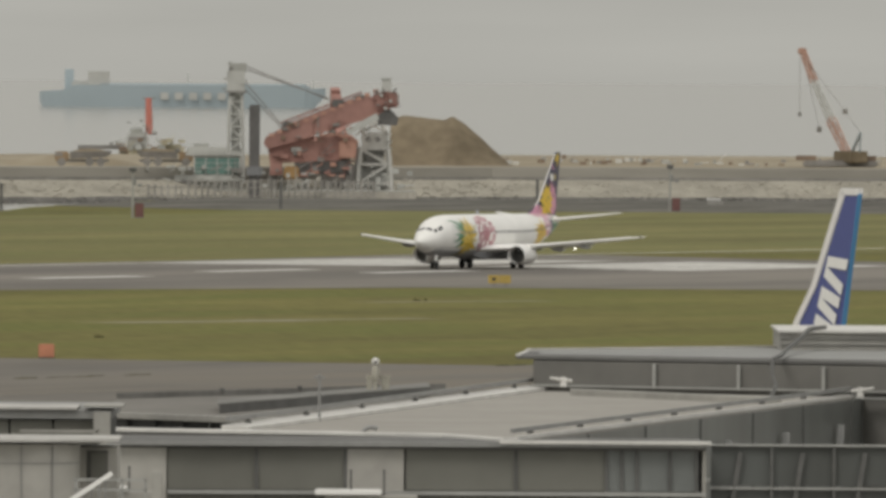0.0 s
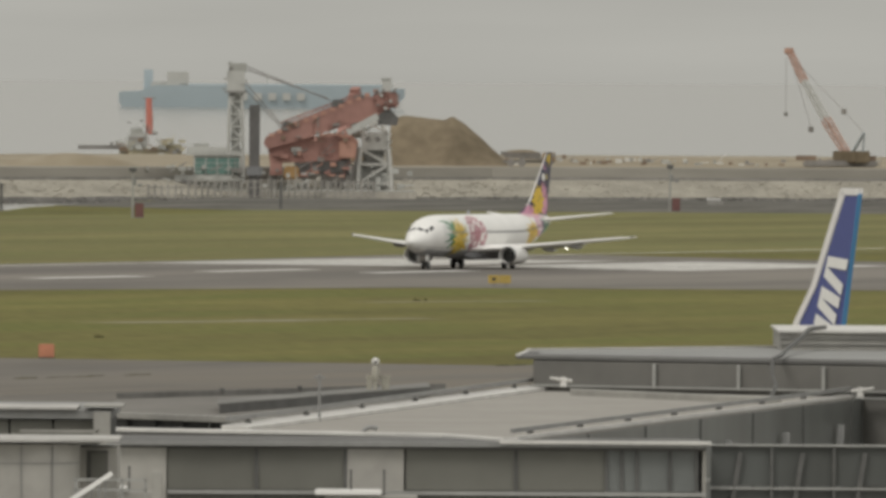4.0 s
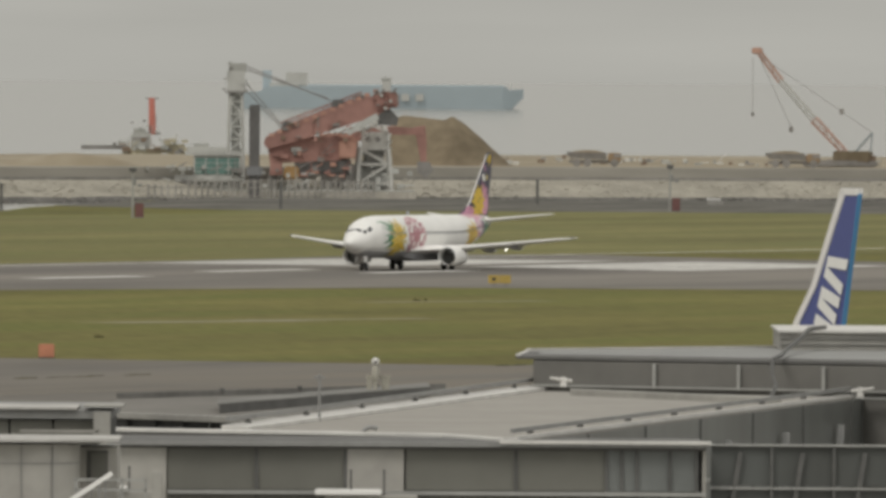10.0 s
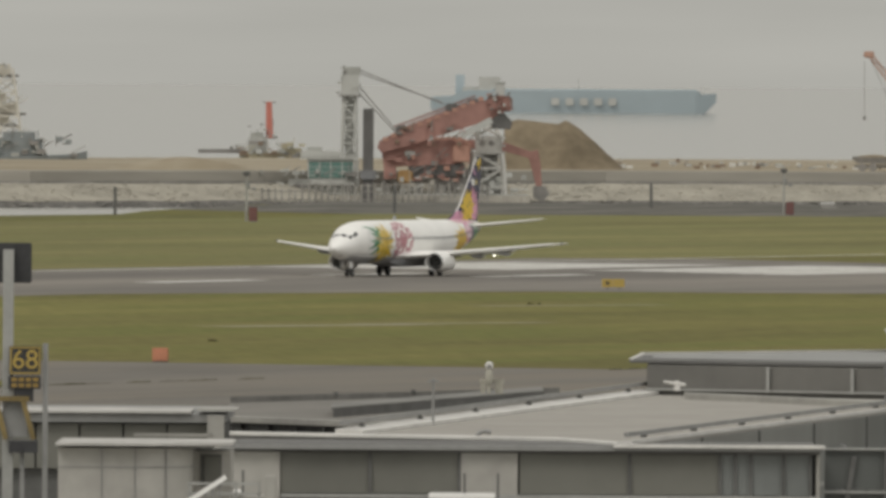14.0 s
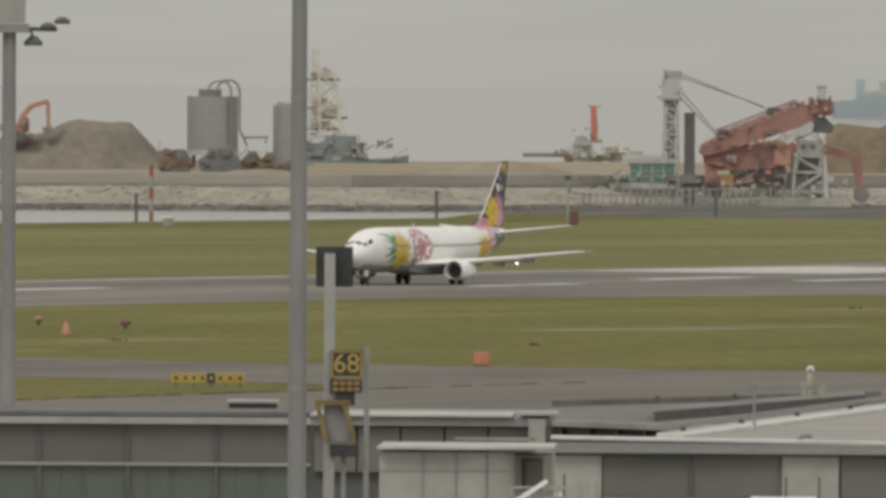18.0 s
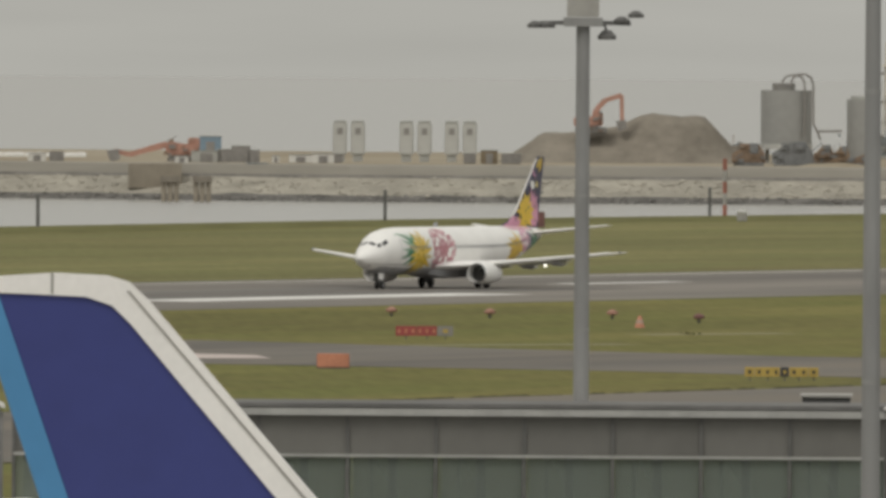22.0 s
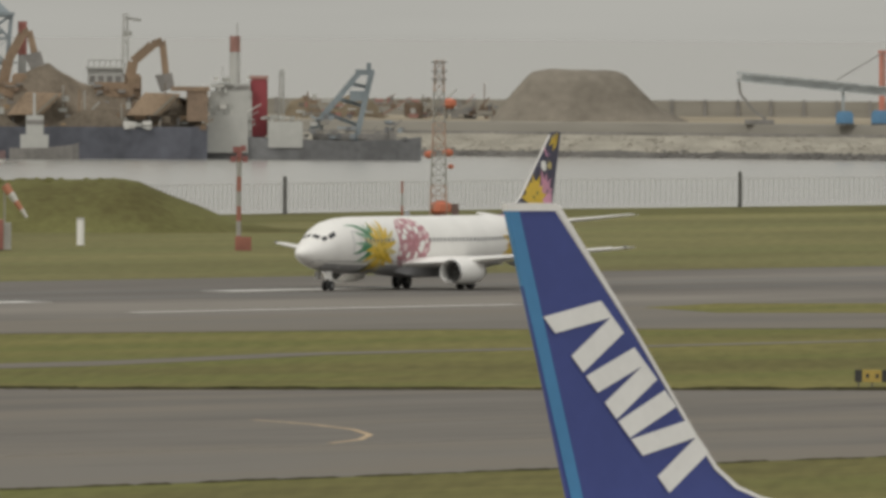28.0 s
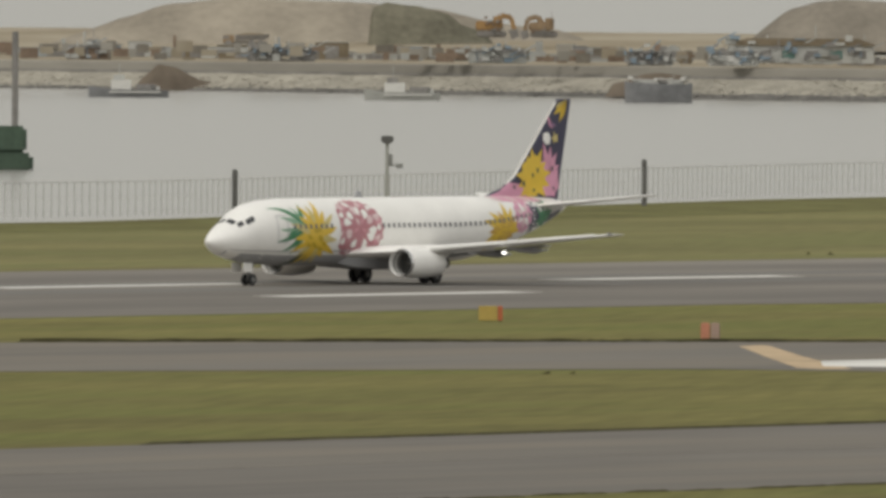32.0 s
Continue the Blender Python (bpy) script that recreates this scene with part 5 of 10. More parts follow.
def airliner():
    jet = thing("airliner", pose(1435.7, 587.5, -0.1), "white twin-engined airliner with painted fruit and flowers, rolling on the runway", "airliner")
    bm = B()
    xs = sorted({r[0] for r in RINGS} | {0.45, 1.0, 1.7, 2.5, 3.3, 4.4, 8, 10, 14, 16, 18, 20, 23, 26, 28, 31, 33})
    loft(bm, [[skin(x, 360 * i / 32) for i in range(32)] for x in xs])
    fus = part("fuselage", bm, M["white"], jet, smooth=True)
    bm = B()
    loft(bm, [[(x, y, z) for y, z in ((-w, 1.75), (-w * 0.8, lo), (0, lo - 0.08), (w * 0.8, lo), (w, 1.75))] for x, w, lo in ((11.2, 0.5, 1.55), (12.6, 1.75, 1.15), (15, 2.1, 1.02), (19, 2.0, 1.02), (21, 1.4, 1.2), (22.6, 0.5, 1.4))])
    part("wing_fairing", bm, M["belly"], jet, "light grey belly fairing", smooth=True)
    # grey patch deepens the shade on the fuselage's lower side
    bm = B()
    for s in (-1, 1):
        patch(bm, 1.0, 22.5, s * 134, s * 180, 0.012, 18, 6)
    part("belly_paint", bm, M["belly"], fus, "light grey underside, darkened for shade")
    for s in (-1, 1):
        bm = B()
        loft(bm, [aerofoil(bm, 11.6, 19.9, s * 1.2, 1.95, 0.12), aerofoil(bm, 14.6, 19.7, s * 5.0, 2.22, 0.11), aerofoil(bm, 17.4, 20.8, s * 9.6, 2.64, 0.1), aerofoil(bm, 20.3, 22.0, s * 14.2, 3.15, 0.1), aerofoil(bm, 20.8, 21.9, s * 14.44, 3.2, 0.06)])
        wing = part("wing", bm, M["white"], jet, smooth=True)
        bm = B()
        for y0, z0, y1, z1, xa, xb in ((2.6, 1.83, 4.6, 2.03, 19.6, 19.5), (5.6, 2.12, 9.4, 2.55, 19.75, 20.65)):
            loft(bm, [[(xa, s * y0, z0), (xa + 0.9, s * y0, z0 - 0.1), (xa + 0.9, s * y0, z0 - 0.16), (xa - 0.1, s * y0, z0 - 0.1)], [(xb, s * y1, z1), (xb + 0.7, s * y1, z1 - 0.08), (xb + 0.7, s * y1, z1 - 0.13), (xb - 0.1, s * y1, z1 - 0.09)]])
        part("flap", bm, M["belly"], wing, "lowered grey flap")
        for y in (6.3, 9.0):
            bm = B()
            z = 1.75 + (y - 1.2) * 0.105
            loft(bm, [ring(x, s * y, z - dz, r, n=8) for x, dz, r in ((17.6, 0.2, 0.03), (18.6, 0.32, 0.16), (20.3, 0.42, 0.17), (21.6, 0.35, 0.03))])
            part("flap_fairing", bm, M["belly"], wing, "grey flap track fairing", smooth=True)
        # engine
        cy = s * 4.83

        def pod(x, r, q=1.0, z=1.42):
            return ring(14.3 + (x - 14.3) * 0.9, cy, z, r * 0.89, q)
        bm = B()
        loft(bm, [pod(x, r, q) for x, r, q in ((13.0, 0.84, 0.93), (12.45, 0.89, 0.9), (12.3, 0.94, 0.88), (12.5, 1.0, 0.87), (13.3, 1.08, 0.88), (14.6, 1.08, 0.92), (15.8, 0.93, 0.97), (16.3, 0.82, 1))], caps=False)
        eng = part("engine", bm, M["white"], jet, "white engine cowling", smooth=True)
        bm = B()
        loft(bm, [pod(12.6, 0.87, 0.905), pod(13.4, 0.82, 0.95)], caps=False)
        part("intake_duct", bm, M["greymetal"], eng, "grey intake duct")
        bm = B()
        loft(bm, [pod(13.5, 0.84, 0.95), pod(13.55, 0.82, 0.95)])
        for k in range(18):
            a = 2 * math.pi * k / 18
            bar(bm, (13.55, cy + 0.2 * math.sin(a), 1.42 + 0.2 * math.cos(a)), (13.5, cy + 0.62 * math.sin(a + 0.25), 1.42 + 0.6 * math.cos(a + 0.25)), 0.07, 0.02)
        part("fan", bm, M["darkgrey"], eng, "dark grey fan inside the intake")
        bm = B()
        loft(bm, [pod(x, r) for x, r in ((12.95, 0.02), (13.15, 0.14), (13.5, 0.26))])
        part("spinner", bm, M["darkgrey"], eng, "grey fan spinner", smooth=True)
        bm = B()
        loft(bm, [pod(x, r, q) for x, r, q in ((12.47, 0.885, 0.9), (12.29, 0.945, 0.88), (12.5, 1.005, 0.87))], caps=False)
        part("intake_lip", bm, M["chrome"], eng, "bare metal intake lip", smooth=True)
        bm = B()
        loft(bm, [pod(x, r) for x, r in ((15.9, 0.62), (16.6, 0.52), (17.3, 0.36))])
        part("exhaust", bm, M["darkgrey"], eng, "dark metal exhaust cone", smooth=True)
        bm = B()
        loft(bm, [[(x0, cy - 0.14, z0), (x0, cy + 0.14, z0), (x1, cy + 0.14, z0), (x1, cy - 0.14, z0)] for x0, x1, z0 in ((13.4, 17.0, 1.8), (14.4, 18.0, 2.4))])
        part("pylon", bm, M["white"], eng)
        bm = B()
        for y0, y1 in ((1.9, 4.4), (5.3, 13.6)):
            xa, xb = (12.3 + (y0 - 1.2) * 0.72, 12.3 + (y1 - 1.2) * 0.72) if y1 < 5 else (14.75, 20.0)
            za, zb = 1.95 + (y0 - 1.2) * 0.08, 1.95 + (y1 - 1.2) * 0.095
            rod(bm, (xa, s * y0, za), (xb, s * y1, zb), 0.17 if y1 < 5 else 0.16, 0.15 if y1 < 5 else 0.1, 10)
        part("slat", bm, M["white"], wing, "bright leading-edge slats", smooth=True)
        # stabiliser
        bm = B()
        loft(bm, [aerofoil(bm, 30.9, 34.5, s * 0.5, 4.62, 0.11), aerofoil(bm, 34.6, 36.2, s * 6.25, 5.3, 0.09), aerofoil(bm, 35.0, 36.15, s * 6.36, 5.32, 0.05)])
        part("stabiliser", bm, M["white"], jet, smooth=True)
    # fin
    bm = B()
    loft(bm, [aerofoil(bm, 26.2, 34.6, 0, 5.0, 0.03, False), aerofoil(bm, 28.9, 34.75, 0, 5.75, 0.05, False), aerofoil(bm, 30.1, 34.85, 0, 6.5, 0.085, False), aerofoil(bm, 34.25, 35.85, 0, 10.95, 0.09, False), aerofoil(bm, 34.5, 35.85, 0, 11.12, 0.05, False)])
    fin = part("fin", bm, M["navy"], jet, "navy tail fin with yellow and pink flowers", smooth=True)

    def lead(z):
        for (z0, x0), (z1, x1) in zip(((5.0, 26.2), (5.75, 28.9), (6.5, 30.1), (10.95, 34.25)), ((5.75, 28.9), (6.5, 30.1), (10.95, 34.25), (11.2, 34.5))):
            if z <= z1:
                return x0 + (x1 - x0) * (z - z0) / (z1 - z0)
        return 34.5

    def half(x, z):
        """Half the fin's thickness."""
        x0, x1 = lead(z), 34.6 + (z - 5) * 0.205
        u = min(1, max(0, (x - x0) / (x1 - x0)))
        th = 0.03 + 0.055 * min(1, max(0, (z - 5) / 1.5))
        prof = ((0, 0), (0.03, 0.35), (0.12, 0.75), (0.35, 1.0), (0.65, 0.65), (1, 0.05))
        for (ua, va), (ub, vb) in zip(prof, prof[1:]):
            if u <= ub:
                return (va + (vb - va) * (u - ua) / (ub - ua)) * th * (x1 - x0) / 2
        return 0.01

    def on_fin(name, pts, material, dz=0.0, label=""):
        """A painted shape that follows the fin's skin, trimmed to its edges."""
        for s in (-1, 1):
            bm = B()
            vs = []
            for x, z in pts:
                z = min(11.05, max(5.2, z))
                vs.append(bm.verts.new((min(34.55 + (z - 5) * 0.2, max(lead(z) + 0.12, x)), 0, z)))
            bm.faces.new(vs)
            bmesh.ops.triangulate(bm, faces=bm.faces[:])
            bmesh.ops.subdivide_edges(bm, edges=bm.edges[:], cuts=3, use_grid_fill=True)
            for v in bm.verts:
                v.co.y = s * (half(v.co.x, v.co.z) + 0.015 + dz)
            part(name, bm, material, fin, label)

    def star(cx, cz, r, inner, n, sx=1.0, seed=1):
        rnd = random.Random(seed)
        out = []
        for i in range(2 * n):
            a, q = math.pi * i / n, r * rnd.uniform(0.8, 1.1) if i % 2 else inner * rnd.uniform(0.85, 1.15)
            out.append((cx + q * math.cos(a) * sx, cz + q * math.sin(a)))
        return out
    def spike(x0, z0, x1, z1, w):
        """A pointed petal in the fin's plane."""
        dx, dz = x1 - x0, z1 - z0
        far = math.hypot(dx, dz)
        nx, nz = -dz / far * w, dx / far * w
        return [(x0 - nx * 0.5, z0 - nz * 0.5), (x0 + dx * 0.55 - nx, z0 + dz * 0.55 - nz), (x1, z1), (x0 + dx * 0.55 + nx, z0 + dz * 0.55 + nz), (x0 + nx * 0.5, z0 + nz * 0.5)]
    on_fin("pink_petals", [(27.5, 5.25), (28.6, 5.55), (29.6, 6.1), (30.3, 6.0), (31.3, 5.9), (31.3, 5.2), (29, 5.2)], M["pink"], 0.0, "pink petals")
    on_fin("pink_petals", star(33.6, 6.3, 1.55, 1.15, 9, 0.8, 4), M["pink"], 0.0, "pink petals")
    for x1, z1 in ((32.9, 8.5), (33.7, 8.3), (34.4, 7.9), (34.7, 7.1)):
        on_fin("pink_petal", spike(33.5, 6.6, x1, z1, 0.26), M["pink"], 0.004, "pink petal")
    on_fin("yellow_flower", star(31.9, 6.4, 1.35, 1.15, 11, 0.95, 2), M["sunny"], 0.012, "yellow flower heart")
    for k in range(13):
        a = 2 * math.pi * (k + 0.35) / 13
        far = (2.0, 1.75, 2.15)[k % 3]
        on_fin("yellow_petal", spike(31.9, 6.4, 31.9 + far * 0.95 * math.cos(a), 6.4 + far * 0.88 * math.sin(a), 0.3), M["sunny"], 0.013 + 0.001 * (k % 2), "yellow petal")
    for fx, fz, fr in ((32.3, 6.8, 0.24), (31.8, 6.5, 0.2), (30.9, 6.0, 0.26), (30.0, 5.8, 0.2), (32.0, 5.6, 0.18), (33.9, 6.9, 0.22), (34.1, 5.7, 0.18)):
        on_fin("flower_fleck", star(fx, fz, fr, fr * 0.5, 4, 0.7, 3), M["darkleaf"], 0.02, "small dark fleck on the petals")
    bm = B()
    loft(bm, [[(lead(z) - 0.05, 0, z), (lead(z) + 0.14, -half(lead(z) + 0.14, z) - 0.012, z), (lead(z) + 0.14, half(lead(z) + 0.14, z) + 0.012, z)] for z in (6.0, 6.5, 7.5, 8.5, 9.5, 10.5, 10.95)])
    part("leading_edge", bm, M["edge"], fin, "pale bare leading edge")
    for x1, z1, w in ((34.05, 10.15, 0.2), (34.6, 9.7, 0.2), (34.95, 9.9, 0.16), (34.2, 10.6, 0.14)):
        on_fin("yellow_tip", spike(35.35, 11.0, x1, z1, w), M["sunny" if w > 0.15 else "palesun"], 0.002, "yellow leaf at the fin's tip")
    on_fin("pink_streak", spike(33.3, 10.0, 33.9, 9.3, 0.14), M["pink"], 0.004, "pink petal")
    on_fin("pink_streak", spike(33.6, 9.6, 34.3, 9.5, 0.1), M["violet"], 0.004, "violet petal")
    on_fin("tail_badge", [(32.95, 9.05), (33.45, 9.1), (33.7, 8.75), (33.6, 8.4), (33.2, 8.35), (32.9, 8.65)], M["white"], 0.006, "small white badge")
    on_fin("tail_badge", star(34.15, 8.75, 0.45, 0.2, 5, 0.9, 9), M["palesun"], 0.006, "small pale yellow star")
    # painted flowers on both sides
    for s in (1, -1):
        for x1, t1, w, bend, tone in ((4.2, 38, 0.2, 0.35, "leaf"), (4.9, 62, 0.2, 0.1, "leafpale"), (5.5, 50, 0.2, 0.2, "leaf"), (4.7, 84, 0.17, -0.1, "leafpale"), (4.6, 106, 0.2, -0.15, "leaf"), (5.2, 126, 0.22, -0.25, "leaf"),
                                      (5.4, 96, 0.2, 0.05, "leaf"), (7.25, 33, 0.24, -0.15, "leaf"), (6.2, 40, 0.16, 0.1, "leafpale"), (6.1, 132, 0.2, -0.1, "leaf")):
            bm = B()
            blade(bm, 7.0, s * 82, x1, s * t1, w, s * bend, 0.012)
            part("green_leaf", bm, M[tone], fus, "green pineapple leaf")
        bm = B()
        petals(bm, 8.15, s * 97, 1.5, 48, 12, 0.3, 0.022, 0.1, wild=0.25)
        part("yellow_burst", bm, M["sunny"], fus, "sunny yellow pineapple")
        for k in range(17):
            a = 2 * math.pi * (k + 0.3) / 17
            far = (1.0, 1.22, 0.92, 1.12)[k % 4]
            bm = B()
            blade(bm, 8.15 + 0.7 * math.cos(a), s * (97 + 24 * math.sin(a)), 8.15 + 2.05 * far * math.cos(a), s * (97 + 60 * far * math.sin(a)), 0.24, 0.05, 0.026)
            part("fruit_spike", bm, M["sunny" if k % 3 else "palesun"], fus, "yellow pineapple spike")
        for k in range(10):
            a, r = k * 2.4, 0.2 + 0.55 * (k % 5) / 5
            bm = B()
            blade(bm, 8.15 + 1.3 * r * math.cos(a), s * (100 + 40 * r * math.sin(a)), 8.15 + 1.3 * r * math.cos(a) + 0.5, s * (100 + 40 * r * math.sin(a) + 6), 0.13, 0.03, 0.032)
            part("fruit_fleck", bm, M["ochrefleck"], fus, "darker fleck on the fruit")
        bm = B()
        blade(bm, 8.1, s * 128, 6.2, s * 172, 0.5, 0.1, 0.018)
        part("dark_leaf", bm, M["darkleaf"], fus, "dark leaf under the fruit")
        bm = B()
        patch(bm, 1.2, 12.0, s * 124, s * 126.5, 0.014, 12, 1)
        part("pinstripe", bm, M["belly"], fus, "thin grey line along the flank")
        bm = B()
        petals(bm, 12.45, s * 84, 2.35, 62, 22, 0.08, 0.012)
        for v in bm.verts:
            v.co.x = max(10.55, v.co.x)
        part("crimson_flower", bm, M["crimson"], fus, "crimson round flower")
        rnd = random.Random(31)
        for r0, r1, n, w, tones, out in ((0.7, 1.0, 21, 0.24, ("petalpale", "petalpink", "white"), 0.018), (0.34, 0.72, 13, 0.3, ("white", "petalpale", "white"), 0.021), (0.05, 0.36, 5, 0.13, ("petalpink", "petalpale"), 0.024)):
            for k in range(n):
                a = 2 * math.pi * (k + 0.25 * rnd.random()) / n + r0 * 3
                if math.sin(a) > 0.55 and k % 2:
                    continue
                a1 = a + rnd.uniform(-0.22, 0.22)
                q0, q1 = r0 + 0.05 * rnd.random(), r1 - 0.1 * rnd.random()
                bm = B()
                blade(bm, 12.45 + 2.2 * q1 * math.cos(a1), s * (84 + 58 * q1 * math.sin(a1)), 12.45 + 2.2 * q0 * math.cos(a), s * (84 + 58 * q0 * math.sin(a)), w * rnd.uniform(0.75, 1.2), rnd.uniform(-0.12, 0.12), out)
                for v in bm.verts:
                    v.co.x = max(10.57, v.co.x)
                part("petal", bm, M[tones[k % len(tones)]], fus, "pale petal of the flower")
        for k in range(15):
            a = 2 * math.pi * k / 15 + 0.2
            far = (1.0, 0.8, 1.15)[k % 3]
            bm = B()
            blade(bm, 27.0, s * 100, 27.0 + 2.1 * far * math.cos(a), s * (100 + 52 * far * math.sin(a)), 0.33, 0.1, 0.012 + 0.001 * (k % 3))
            part("yellow_petal", bm, M[("sunny", "amber", "sunny")[k % 3]], fus, "yellow flower petal near the tail")
        bm = B()
        petals(bm, 29.3, s * 78, 1.05, 46, 12, 0.15, 0.018)
        part("pink_bloom", bm, M["pink"], fus, "pink flower near the tail")
        for k in range(7):
            a = 2 * math.pi * k / 7
            bm = B()
            blade(bm, 29.3 + 0.2 * math.cos(a), s * (78 + 8 * math.sin(a)), 29.3 + 0.85 * math.cos(a), s * (78 + 38 * math.sin(a)), 0.2, 0.04, 0.026)
            part("white_petal", bm, M["white" if k % 2 else "petalpale"], fus, "white petal near the tail")
        bm = B()
        petals(bm, 30.5, s * 92, 0.75, 52, 9, 0.35, 0.014)
        part("navy_bloom", bm, M["navy"], fus, "navy flower near the tail")
        for k in range(6):
            bm = B()
            blade(bm, 30.4 + 0.12 * (k % 2), s * (55 + k * 13), 30.75, s * (60 + k * 13), 0.12, 0.0, 0.024)
            part("white_fleck", bm, M["white"], fus, "white fleck on the navy flower")
        bm = B()
        petals(bm, 31.8, s * 88, 1.1, 56, 9, 0.3, 0.012)
        part("green_bloom", bm, M["leaf"], fus, "green leaves near the tail")
        for k in range(5):
            bm = B()
            blade(bm, 31.4 + 0.25 * k, s * 80, 31.2 + 0.42 * k, s * (42 + 3 * k), 0.2, 0.05, 0.022)
            part("pale_leaf", bm, M["leafpale" if k % 2 else "white"], fus, "pale leaf near the tail")
        for k in range(6):
            bm = B()
            blade(bm, 26.8 + 0.75 * k, s * 10, 28.0 + 0.8 * k, s * (38 + 2 * k), 0.42, 0.08, 0.014)
            part("pink_petal", bm, M["pink" if k % 2 else "petalpale"], fus, "pink petal below the fin")
        # dark patch paints the shading of the rear underside
        bm = B()
        patch(bm, 32.4, 34.2, s * 100, s * 165, 0.013)
        part("tail_paint", bm, M["navy"], fus, "navy patch for the shade under the tail")
        # glazing
        for x0, x1, t0, t1 in ((1.62, 1.98, 4, 32), (1.86, 2.26, 37, 52), (2.4, 3.0, 43, 57)):
            bm = B()
            patch(bm, x0, x1, s * t0, s * t1, 0.015)
            part("cockpit_window", bm, M["cockpit"], fus, "dark cockpit window")
        for i in range(50):
            x = 6.1 + i * 0.508
            if 9.9 < x < 14.3 or 17.3 < x < 17.6:
                continue
            bm = B()
            patch(bm, x - 0.11, x + 0.11, s * 76.5, s * 84, 0.036, 1, 2)
            part("cabin_window", bm, M["cabin"], fus)
        for x0, x1 in ((4.6, 5.5), (29.6, 30.4)):
            bm = B()
            for xa, xb, ta, tb in ((x0, x0 + 0.05, 58, 108), (x1 - 0.05, x1, 58, 108), (x0, x1, 57, 58.4), (x0, x1, 107, 108.4)):
                patch(bm, xa, xb, s * ta, s * tb, 0.02, 1, 6)
            part("door_outline", bm, M["belly"], fus)
    # landing gear
    for x, y, r, w, top, name in ((4.05, 0, 0.35, 0.2, 1.6, "nose_gear"), (18.35, -2.615, 0.52, 0.32, 1.9, "main_gear"), (18.35, 2.615, 0.52, 0.32, 1.9, "main_gear")):
        lift = 0.13
        bm = B()
        rod(bm, (x, y, r + lift), (x, y, top), 0.11, n=10)
        bar(bm, (x, y, 1.0), (x + 0.75 if x < 9 else x, y * 0.5 if x > 9 else y, top), 0.1)
        rod(bm, (x, y - w * 1.1, r + lift), (x, y + w * 1.1, r + lift), 0.07)
        leg = part(name, bm, M["greymetal"], jet, "grey undercarriage leg")
        for o in (-1, 1):
            bm = B()
            cyw = y + o * w * 1.25
            loft(bm, [[(x + rr * math.sin(2 * math.pi * i / 24), cyw + dy, r + lift + rr * math.cos(2 * math.pi * i / 24)) for i in range(24)] for dy, rr in ((-w / 2, r * 0.8), (-w * 0.4, r * 0.96), (0, r), (w * 0.4, r * 0.96), (w / 2, r * 0.8))])
            part("wheel", bm, M["tyre"], leg, "black tyre")
            bm = B()
            rod(bm, (x, cyw - w * 0.52, r + lift), (x, cyw + w * 0.52, r + lift), r * 0.42, n=14)
            part("wheel_hub", bm, M["greymetal"], leg, "grey wheel hub")
        for o in ((-0.42, 0.42) if x < 9 else (y * 1.2,)):
            bm = B()
            if x < 9:
                box(bm, x - 1.1, x - 0.2, o - 0.02, o + 0.02, 0.95, 1.5)
            else:
                box(bm, x - 0.35, x + 0.35, o - 0.02, o + 0.02, 0.8, 1.7)
            part("gear_door", bm, M["white"], jet)
    for y, z, x in ((-14.3, 3.2, 20.5), (14.3, 3.2, 20.5)):
        bm = B()
        box(bm, x - 0.12, x + 0.2, y - 0.08, y + 0.08, z - 0.06, z + 0.1)
        part("wingtip_light", bm, M["chrome"], jet)
    bm = B()
    loft(bm, [ring(x, -9.0, 2.08, r, n=10) for x, r in ((17.0, 0.01), (17.06, 0.05), (17.2, 0.06), (17.4, 0.03))])
    part("landing_light", bm, glow("landing_light_glow", (1, 0.97, 0.88), 4.0), jet, "lit landing light")
    bm = B()
    prism(bm, [(14.2, 5.2), (14.5, 5.65), (14.9, 5.65), (15.1, 5.2)], "y", -0.03, 0.03)
    part("antenna", bm, M["belly"], jet)
    return jet


jet = airliner()


def emblem(p0, along, up, shapes):
    """Plain strokes in the fin's plane: p0 the start, along and up the two directions."""
    return [[(p0[0] + along[0] * u + up[0] * v, p0[1] + along[1] * u + up[1] * v) for u, v in pts] for pts in shapes]


STROKES = [[(u, 0), (u + 0.42, 0), (w + 0.42, 1), (w, 1)] for u, w in ((0.0, 0.42), (1.0, 0.82), (1.52, 1.62), (2.2, 2.02), (2.68, 2.72), (3.14, 3.5), (4.1, 3.9))]

# the wide-bodied aircraft near the deck, of which the fin shows
parked("wide_airliner", facing(27.0, 265), "parked wide-bodied airliner with a deep blue fin and pale edges",
       [(-1.38, 14.0), (-0.98, 14.02), (0.75, 14.02), (4.25, 10.0), (6.2, 7.6), (0.95, 7.6), (-0.2, 10.5)],
       [(-1.43, 14.06), (-1.02, 14.06), (0.27, 10.4), (1.25, 7.6), (0.75, 7.6), (-0.21, 10.44)],
       [[(-1.46, 14.27), (-0.1, 14.36), (0.75, 14.32), (1.1, 14.22), (1.45, 13.9), (4.45, 10.4), (6.9, 7.6), (6.12, 7.6), (3.82, 10.4), (1.13, 13.54), (0.82, 13.84), (0.4, 13.98), (-1.45, 14.06)]],
       7.4, 50, 2.5, 0.2, [], M["blue"])
